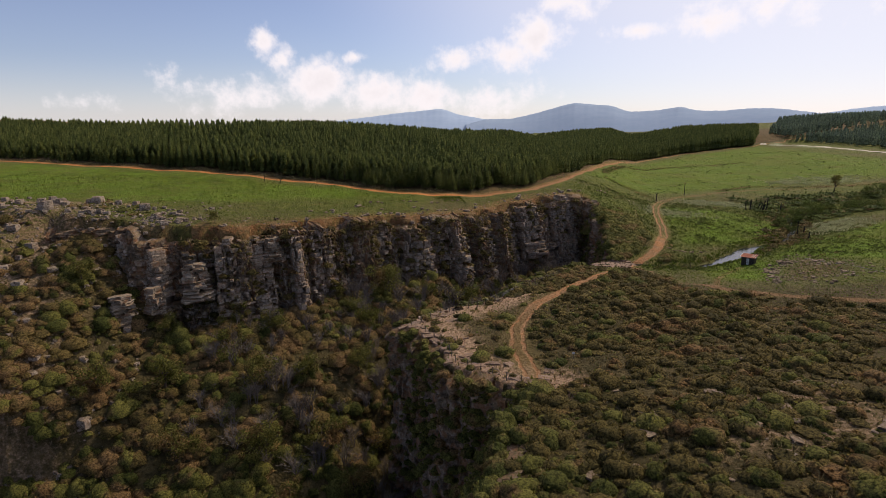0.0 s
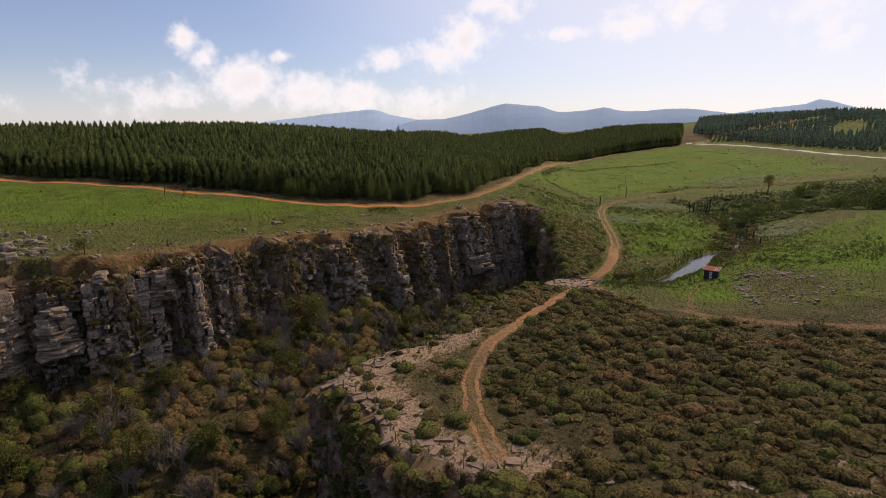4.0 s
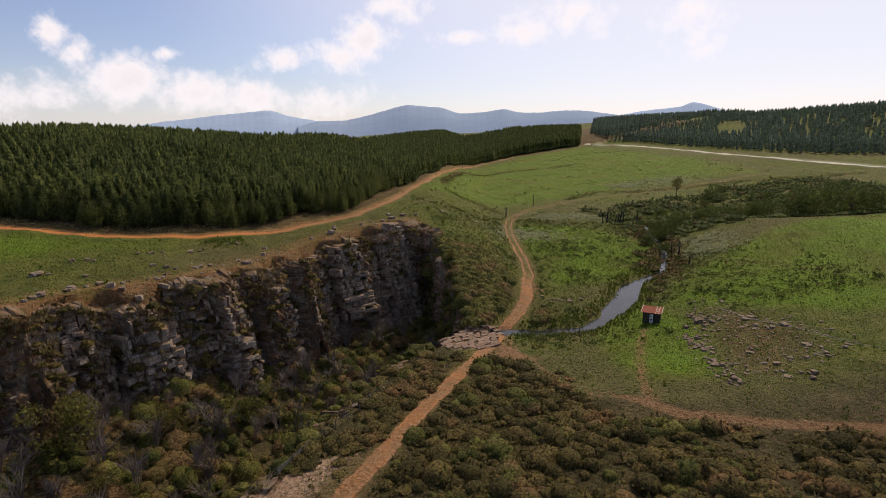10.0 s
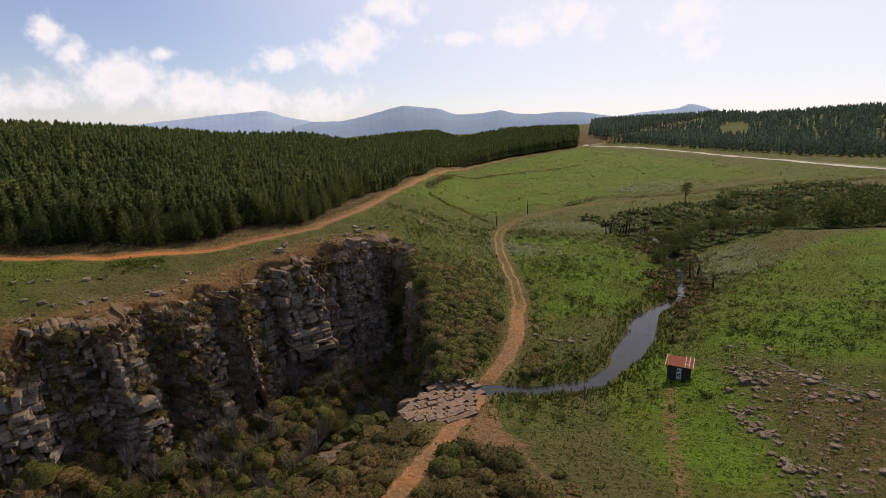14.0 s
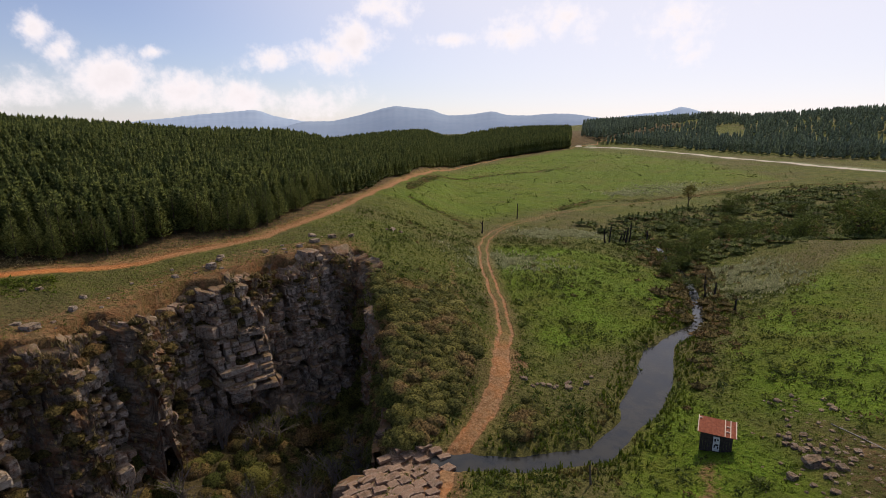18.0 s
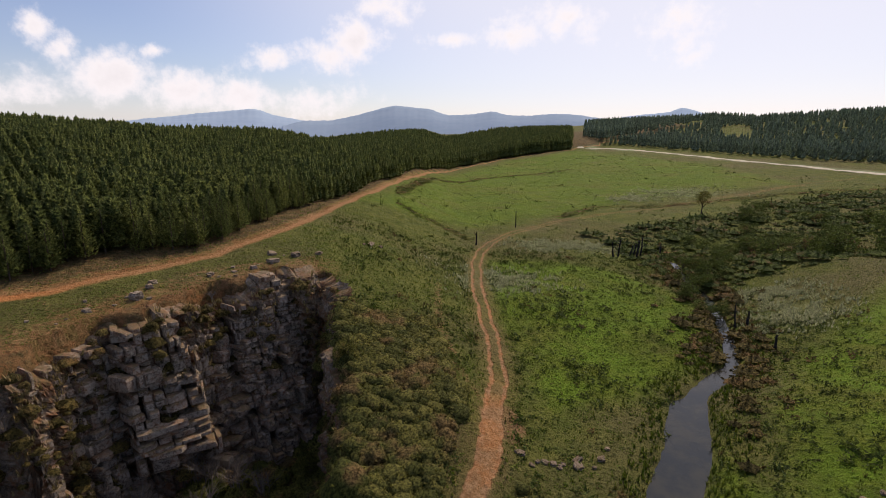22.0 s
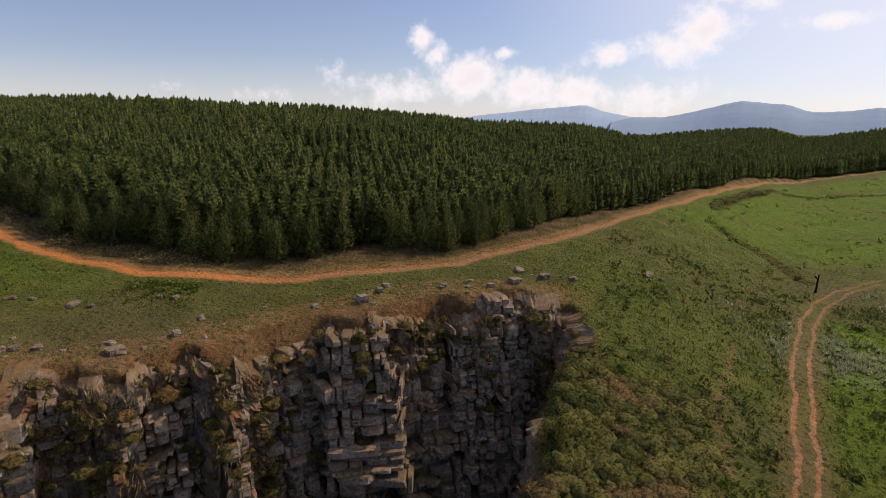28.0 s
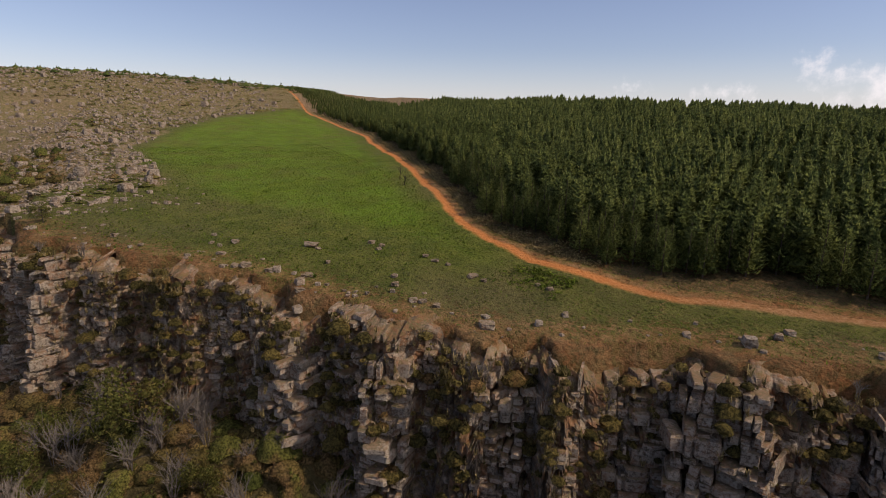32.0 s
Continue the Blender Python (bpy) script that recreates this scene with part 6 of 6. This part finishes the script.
x, y = road_pts[i, 0] - tg[:, 1] * off, road_pts[i, 1] + tg[:, 0] * off
tagged(scatter("firebreak_brush", WEEDS, on_ground(x, y, 0.02), rng.gamma(4, 0.07, n) + 0.1, DRY, rng), "dry brush on the cleared strip beside the plantation", "brush", kind="stuff")


# ---- single trees and bushes
def limbs_mesh(name, seed, height, girth, material, limbs=7, spread=0.34):
    """A trunk with forking limbs, in metres."""
    r = np.random.default_rng(seed)
    v, f = [], []

    def tube(a, b, ra, rb, sides=6):
        w = (b - a) / np.linalg.norm(b - a)
        s = np.cross(w, (0.31, 0.52, 0.79))
        s /= np.linalg.norm(s)
        t = np.cross(w, s)
        at = len(v)
        for p, rad in ((a, ra), (b, rb)):
            for k in range(sides):
                v.append(p + rad * (np.cos(k * 2 * np.pi / sides) * s + np.sin(k * 2 * np.pi / sides) * t))
        for k in range(sides):
            f.append((at + k, at + (k + 1) % sides, at + sides + (k + 1) % sides, at + sides + k))

    foot, fork = np.array((0, 0, -0.15)), np.array((0.04 * height, 0.02 * height, 0.42 * height))
    tube(foot, fork, girth * 1.25, girth * 0.8)
    tube(fork, np.array((0, 0.03 * height, 0.86 * height)), girth * 0.75, girth * 0.2)
    for k in range(limbs):
        a = k * 2.4 + r.uniform(0, 0.6)
        start = foot + (fork - foot) * r.uniform(0.6, 1.0)
        end = start + np.array((np.cos(a), np.sin(a), 0)) * height * spread * r.uniform(0.6, 1.1) + np.array((0, 0, height * r.uniform(0.15, 0.42)))
        mid = (start + end) / 2 + r.normal(0, 0.04 * height, 3)
        tube(start, mid, girth * 0.5, girth * 0.33)
        tube(mid, end, girth * 0.33, girth * 0.12)
        for _ in range(2):
            tube(end * 0.6 + mid * 0.4, end + r.normal(0, 0.1 * height, 3), girth * 0.18, girth * 0.06, 4)
    return make_mesh(name, v, f, material, True)


def crown_mesh(name, seed, height, wide, material, leaves=900, leaf=0.3, low=0.25):
    """A loose crown of many leaf sprays in uneven lobes, in metres."""
    r = np.random.default_rng(seed)
    lobes = np.column_stack([r.normal(0, 0.26, (11, 2)) * wide, r.uniform(low + 0.12, 0.88, 11) * height])
    size = r.uniform(0.2, 0.36, 11) * wide
    k = r.integers(0, 11, leaves)
    d = r.normal(0, 1, (leaves, 3))
    d /= np.linalg.norm(d, axis=1)[:, None]
    c = lobes[k] + d * (size[k] * r.uniform(0.55, 1.05, leaves))[:, None] * (1, 1, 0.8)
    c[:, 2] = np.maximum(c[:, 2], low * height * 0.5)
    nrm = d + r.normal(0, 0.6, (leaves, 3))
    nrm /= np.linalg.norm(nrm, axis=1)[:, None]
    a = np.cross(nrm, r.normal(0, 1, (leaves, 3)))
    a /= np.linalg.norm(a, axis=1)[:, None]
    b = np.cross(nrm, a)
    s = (leaf * r.uniform(0.6, 1.3, leaves))[:, None]
    v = np.stack([c - a * s * 0.5, c + b * s * 0.35, c + a * s * 0.5, c - b * s * 0.35], 1).reshape(-1, 3)
    return make_mesh(name, v, np.arange(leaves * 4).reshape(-1, 4), material, False, tone=np.repeat(r.uniform(0.1, 0.9, leaves), 4))


def tree(name, x, y, trunk, crown, label, category, group="", scale=1.0, turn=0.0):
    t = tagged(new(name), label, category, group)
    child("trunk", trunk, t)
    if crown:
        child("crown", crown, t)
    t.matrix_world = Matrix.LocRotScale((x * K, y * K, float(height_at(x * K, y * K))), Euler((0, 0, turn)), (scale,) * 3)
    return t


GORGE_TRUNKS = [limbs_mesh("trunk", 400 + k, 5.0, 0.13, BARK) for k in range(3)]
GORGE_CROWNS = [crown_mesh("crown", 410 + k, 5.2, 4.2, OLIVE if k == 0 else SCRUB, 1700, 0.3, 0.18) for k in range(3)]
for k, (x, y, s) in enumerate([(-12.8, 73.7, 1.45), (-17, 68.2, 0.8), (-1.6, 80.4, 1.0), (-7, 77.2, 0.75), (-14.5, 66.5, 0.9), (-10, 69.5, 0.7), (-19.5, 70.5, 0.7), (-25, 61, 0.9), (-29, 56, 1.0), (-24, 52, 1.1), (-19, 55, 1.0),
                               (-33, 50, 1.1), (-14, 58, 0.9), (-11, 53.5, 1.0), (-38, 47, 1.2), (-21, 46, 1.2), (-29, 44, 1.1), (-15, 49, 1.2), (-8, 62, 0.8),
                               (-4, 66, 0.8), (3, 73, 0.75), (6, 78, 0.7), (10, 84, 0.9), (13, 90, 0.8), (17, 96, 0.6), (-36, 57, 0.9), (-30, 61.5, 0.8), (-45, 56, 0.8),
                               (-26, 38, 1.3), (-17, 41, 1.2), (-12, 44.5, 1.0), (20, 100, 0.55), (23, 97, 0.5), (-34, 66.5, 0.5)]):
    tree("gorge_tree", x, y, GORGE_TRUNKS[k % 3], GORGE_CROWNS[k % 3], "leafy green tree growing in the gorge", "tree", "trees in the gorge", s, k * 1.7)

t = tree("lone_tree", 98.2, 153.3, limbs_mesh("trunk", 430, 7.0, 0.16, BARK, 6, 0.2), crown_mesh("crown", 431, 8.0, 4.2, SCRUB, 1800, 0.28, 0.42),
         "slender lone tree standing in the open grassland", "tree")
THICKET = [crown_mesh("crown", 440 + k, 4.0, 6.0, BUSH, 1500, 0.36, 0.02) for k in range(3)]
THICKET_STEM = limbs_mesh("trunk", 445, 3.6, 0.14, BARK, 6, 0.4)
for k, (x, y, s) in enumerate([(95, 113, 1.9), (101, 116, 2.1), (107, 113, 2.0), (89, 117, 1.3), (84, 122, 1.1), (92, 124, 1.2), (113, 118, 1.8), (120, 120, 1.9), (78, 126, 1.0),
                               (98, 126, 1.1), (106, 131, 1.0), (116, 128, 1.4), (87, 130, 0.9), (103, 146, 1.0), (110, 152, 0.9), (74, 121, 0.9), (70, 118, 0.9), (66, 116, 0.8),
                               (62, 112, 0.7), (126, 114, 1.8), (135, 118, 1.7), (130, 128, 1.3), (140, 124, 1.5), (61, 107, 0.6), (80, 134, 0.7), (95, 138, 0.7), (71, 124, 0.8),
                               (122, 138, 0.9), (134, 140, 1.0), (112, 140, 0.8)]):
    tree("thicket_bush", x, y, THICKET_STEM, THICKET[k % 3], "dark green bush of the thicket beyond the stream", "bush", "thicket bushes", s, k * 2.1)
for bx, by, high, seed in ((-42.4, 105.1, 3.6, 450), (-38.9, 104.3, 3.4, 451)):
    t = tree("dead_bush", bx, by, limbs_mesh("trunk", seed, high, 0.07, CHAR, 9 if seed == 451 else 3, 0.5 if seed == 451 else 0.2), None, "charred bare bush beside the orange road", "bush", "charred bushes")

# ---------------------------------------------------------------- small built and burnt things
def box(name, x, y, z, sx, sy, sz, material, bevel=0.01):
    """A bevelled box with its middle at x, y and its underside at z."""
    bm = bmesh.new()
    bmesh.ops.create_cube(bm, size=1.0)
    bmesh.ops.scale(bm, vec=(sx, sy, sz), verts=bm.verts)
    bmesh.ops.translate(bm, vec=(x, y, z + sz / 2), verts=bm.verts)
    if bevel:
        bmesh.ops.bevel(bm, geom=bm.edges[:], offset=bevel, segments=1, affect="EDGES")
    me = bpy.data.meshes.new(name)
    bm.to_mesh(me)
    bm.free()
    me.materials.append(material)
    return me


RUST = plain_material("rusty_roof_iron", (0.22, 0.06, 0.03), (0.36, 0.12, 0.06), 3.0, 0.7, 0.1)
RUST_LIGHT = plain_material("worn_roof_edge", (0.45, 0.33, 0.26), (0.6, 0.5, 0.42), 5.0, 0.7, 0.2)
SHED_WOOD = plain_material("dark_shed_boards", (0.03, 0.024, 0.02), (0.075, 0.06, 0.05), 5.0)
SIGN = plain_material("white_board", (0.55, 0.55, 0.52), (0.75, 0.75, 0.72), 4.0)
SIGN_INK = plain_material("black_marks", (0.02, 0.02, 0.02), (0.05, 0.05, 0.05), 4.0)
WIRE = plain_material("fence_wire", (0.2, 0.19, 0.18), (0.35, 0.33, 0.3), 6.0, 0.5, 0.8)
POST = plain_material("weathered_post", (0.09, 0.07, 0.055), (0.2, 0.165, 0.13), 7.0)

# the hut by the stream: boarded walls, a sloping rusty iron roof, a white board on its front
hut = tagged(new("hut"), "small dark boarded hut with a sloping rusty red iron roof", "hut")
W, D, H = 2.9, 2.0, 2.1
for wall, (cx, cy, sx, sy, h) in {"front": (0, -D / 2, W, 0.06, H), "back": (0, D / 2, W, 0.06, H + 0.35), "left": (-W / 2, 0, 0.06, D - 0.08, H), "right": (W / 2, 0, 0.06, D - 0.08, H)}.items():
    side = child("wall", None, hut)
    count = int(max(sx, sy) / 0.24)
    for k in range(count):
        if sx > sy:
            b = box("board", cx - sx / 2 + (k + 0.5) * sx / count, cy, -0.15, sx / count - 0.012, 0.04 + 0.012 * (k % 2), h + 0.15, SHED_WOOD, 0.005)
        else:
            b = box("board", cx, cy - sy / 2 + (k + 0.5) * sy / count, -0.15, 0.04 + 0.012 * (k % 2), sy / count - 0.012, h + 0.15 + 0.33 * (k + 0.5) / count, SHED_WOOD, 0.005)
        child("board", b, side)
for sx in (-1, 1):
    for sy in (-1, 1):
        child("corner_post", box("corner_post", sx * (W / 2 - 0.09), sy * (D / 2 - 0.09), -0.2, 0.11, 0.11, H + 0.2, POST), hut)
slope = math.atan2(0.35, D)
roof = child("roof", None, hut)
roof.matrix_basis = Matrix.Translation((0, 0, H + 0.22)) @ Matrix.Rotation(slope, 4, "X")
sheets = 6
for k in range(sheets):
    v, f, n = [], [], 13
    x0, x1 = -1.75 + k * 3.5 / sheets, -1.75 + (k + 1) * 3.5 / sheets + 0.03
    for j in range(n):
        x = x0 + (x1 - x0) * j / (n - 1)
        z = 0.022 * math.cos(j * math.pi) + 0.004 * (k % 2)
        v += [(x, -1.4, z), (x, 1.3, z), (x, -1.4, z - 0.008), (x, 1.3, z - 0.008)]
        if j:
            a = 4 * j
            f += [(a - 4, a, a + 1, a - 3), (a - 2, a - 1, a + 3, a + 2), (a - 4, a - 2, a + 2, a), (a - 3, a + 1, a + 3, a - 1)]
    child("roof_sheet", make_mesh("roof_sheet", v, f, RUST), roof, "corrugated rusty iron sheet")
for x in (-1.74, 0.72, 1.22, 1.74):
    child("batten", box("batten", x, -0.05, 0.03, 0.09, 2.75, 0.05, RUST_LIGHT), roof, "worn pale cover strip")
for x, y in ((-1.6, 0.9), (1.0, 0.2), (0.97, -0.6)):
    child("weight", box("weight", x, y, 0.03, 0.34, 0.14, 0.07, RUST_LIGHT), roof)
door = child("door", box("door", 0.02, -D / 2 - 0.055, 0.02, 0.86, 0.04, 1.88, SHED_WOOD), hut, "dark plank door with a white board on it")
child("board", box("board", 0.02, -D / 2 - 0.09, 0.12, 0.6, 0.02, 1.62, SIGN), door, "white board with dark shapes")
for x, z, sx, sz in ((-0.12, 1.2, 0.16, 0.3), (0.13, 1.32, 0.14, 0.2), (0.05, 0.75, 0.34, 0.2), (-0.14, 0.5, 0.12, 0.3), (0.17, 0.42, 0.1, 0.3)):
    child("mark", box("mark", 0.02 + x, -D / 2 - 0.104, z, sx, 0.008, sz, SIGN_INK, 0.002), door)
child("door_handle", box("door_handle", -0.36, -D / 2 - 0.1, 0.95, 0.03, 0.05, 0.14, WIRE), door)
hut.matrix_world = pose(38.95 * K, 76.75 * K, float(height_at(38.95 * K, 76.75 * K)), 0, 0, -42) @ Matrix.Scale(0.84, 4)


def snag(name, x, y, height, girth, label, group="", lean=(0, 0), stubs=3, seed=0):
    """A burnt trunk with broken stubs; x, y in plan units, the rest in metres."""
    r = np.random.default_rng(seed)
    t = tagged(new(name), label, "dead tree", group)
    child("trunk", stem("trunk", height, girth, girth * 0.45, CHAR, 0.012, 7, seed), t)
    for k in range(stubs):
        s = stem("stub", height * r.uniform(0.14, 0.3), girth * 0.5, girth * 0.15, CHAR, 0.02, 5, seed + k)
        b = child("stub", s, t)
        b.matrix_basis = Matrix.Translation((0, 0, height * r.uniform(0.45, 0.9))) @ Matrix.Rotation(r.uniform(0, 6.28), 4, "Z") @ Matrix.Rotation(r.uniform(0.6, 1.1), 4, "Y")
    t.matrix_world = Matrix.Translation((x * K, y * K, float(height_at(x * K, y * K)))) @ Euler((lean[0], lean[1], 0)).to_matrix().to_4x4()
    return t


snag("burnt_tree", 57.2, 151.1, 4.4, 0.16, "charred upright trunk standing in the meadow", stubs=1, seed=1)
snag("burnt_tree", 45.5, 138, 3.0, 0.2, "short charred tree with broken branches beside the track", stubs=5, seed=2)
for k, (dx, dy, h, lx, ly) in enumerate([(-3.2, 0.2, 3.4, 0, -0.12), (-2.2, 0.5, 3.9, 0, 0.02), (-1.0, -0.3, 3.0, 0, 0.3), (-0.3, 0, 3.4, 0, 0.22), (0.3, -0.2, 3.6, 0, 0.12), (0.9, 0.4, 4.0, 0, 0.1), (1.6, 0.6, 5.2, 0, 0.03), (4.6, 0.3, 3.2, 0, 0.15)]):
    snag("burnt_tree", 67.1 + dx, 129.8 + dy, h, 0.2, "charred leaning trunk of a burnt clump of trees", "burnt clump", (lx, ly), 3, 10 + k)
snag("burnt_tree", 60.8, 103.4, 4.0, 0.14, "charred thin trunk beside the stream", stubs=1, seed=30)
snag("burnt_tree", 61.4, 102.6, 2.4, 0.24, "short charred stump beside the stream", stubs=2, seed=31)
snag("burnt_tree", 59.2, 97.2, 1.8, 0.2, "short charred stump among stream bushes", stubs=2, seed=32)
post = tagged(new("leaning_post", stem("leaning_post", 1.9, 0.09, 0.07, POST, 0.004, 8, 5)), "weathered leaning post on the stream bank", "post")
post.matrix_world = Matrix.Translation((30.7 * K, 76.3 * K, float(height_at(30.7 * K, 76.3 * K)))) @ Euler((0.05, -0.14, 0)).to_matrix().to_4x4()

# the fence on the viewpoint
fence = tagged(new("fence"), "low wire fence with dark posts along the viewpoint edge", "fence")
line = smooth_line([(10.9, 69.2), (5.9, 63.4), (2.5, 59.6), (-2.7, 55.1), (-6.9, 50.8), (-4.1, 48.4), (-2.8, 46), (-2, 42.4), (1.9, 39.1), (4.7, 37.3)], 0.1, 2)
fence_foot = float(height_at(0, 46 * K))
fence.location = (0, 46 * K, fence_foot)
POST_MESH = stem("post", 1.2, 0.05, 0.045, POST, 0.004, 6, 8)
tops = []
for k in range(0, len(line), 20):
    x, y = line[k]
    z = float(height_at(x, y))
    b = child("post", POST_MESH, fence)
    b.matrix_basis = Matrix.Translation((x, y - 46 * K, z - fence_foot - 0.05)) @ Euler((rng.normal(0, 0.05), rng.normal(0, 0.05), k)).to_matrix().to_4x4()
    tops.append((x, y - 46 * K, z - fence_foot))
for up in (0.35, 0.7, 1.05):
    cu = bpy.data.curves.new("wire", "CURVE")
    cu.dimensions, cu.bevel_depth, cu.bevel_resolution = "3D", 0.008, 0
    sp = cu.splines.new("POLY")
    sp.points.add(len(tops) - 1)
    for q, (x, y, z) in zip(sp.points, tops):
        q.co = (x, y, z + up, 1)
    cu.materials.append(WIRE)
    child("wire", cu, fence)
for k, n_at in ((0, 7), (1, 8)):
    (x, y, z), (x2, y2, z2) = tops[n_at], tops[n_at + 1]
    a, b = Vector((x, y, z)), Vector((x2, y2, z2))
    cu = bpy.data.curves.new("panel", "CURVE")
    cu.dimensions, cu.bevel_depth, cu.bevel_resolution = "3D", 0.011, 0
    bars = [(a + Vector((0, 0, u)), b + Vector((0, 0, u))) for u in np.linspace(0.3, 1.0, 11)]
    bars += [(a.lerp(b, s) + Vector((0, 0, 0.3)), a.lerp(b, s) + Vector((0, 0, 1.0))) for s in np.linspace(0, 1, 22)]
    for p, q in bars:
        sp = cu.splines.new("POLY")
        sp.points.add(1)
        sp.points[0].co, sp.points[1].co = (*p, 1), (*q, 1)
    cu.materials.append(WIRE)
    child("panel", cu, fence, "pale netting panel")
marker = tagged(new("marker_post"), "short post with a small white plate beside the path", "sign")
child("post", stem("post", 0.8, 0.04, 0.04, POST, 0.002, 6, 9), marker)
child("plate", box("plate", 0, -0.03, 0.62, 0.34, 0.03, 0.26, SIGN), marker, "small white plate")
marker.location = (8.0 * K, 41.8 * K, float(height_at(8.0 * K, 41.8 * K)))

# a thin pipe lying in the grass beside the outcrop
pipe = bpy.data.curves.new("pipe", "CURVE")
pipe.dimensions, pipe.bevel_depth, pipe.bevel_resolution = "3D", 0.045, 1
sp = pipe.splines.new("POLY")
course = smooth_line([(45.4, 75.2), (44.6, 71), (44.2, 67.5), (45.2, 62), (47.5, 56), (52, 49)], 1.0, 4)
sp.points.add(len(course) - 1)
for q, (x, y) in zip(sp.points, course):
    q.co = (x, y, float(height_at(x, y)) + 0.05, 1)
pipe.materials.append(plain_material("grey_pipe", (0.2, 0.19, 0.17), (0.34, 0.32, 0.29), 4.0, 0.6))
tagged(new("pipe", pipe), "thin grey water pipe lying across the grass", "pipe")
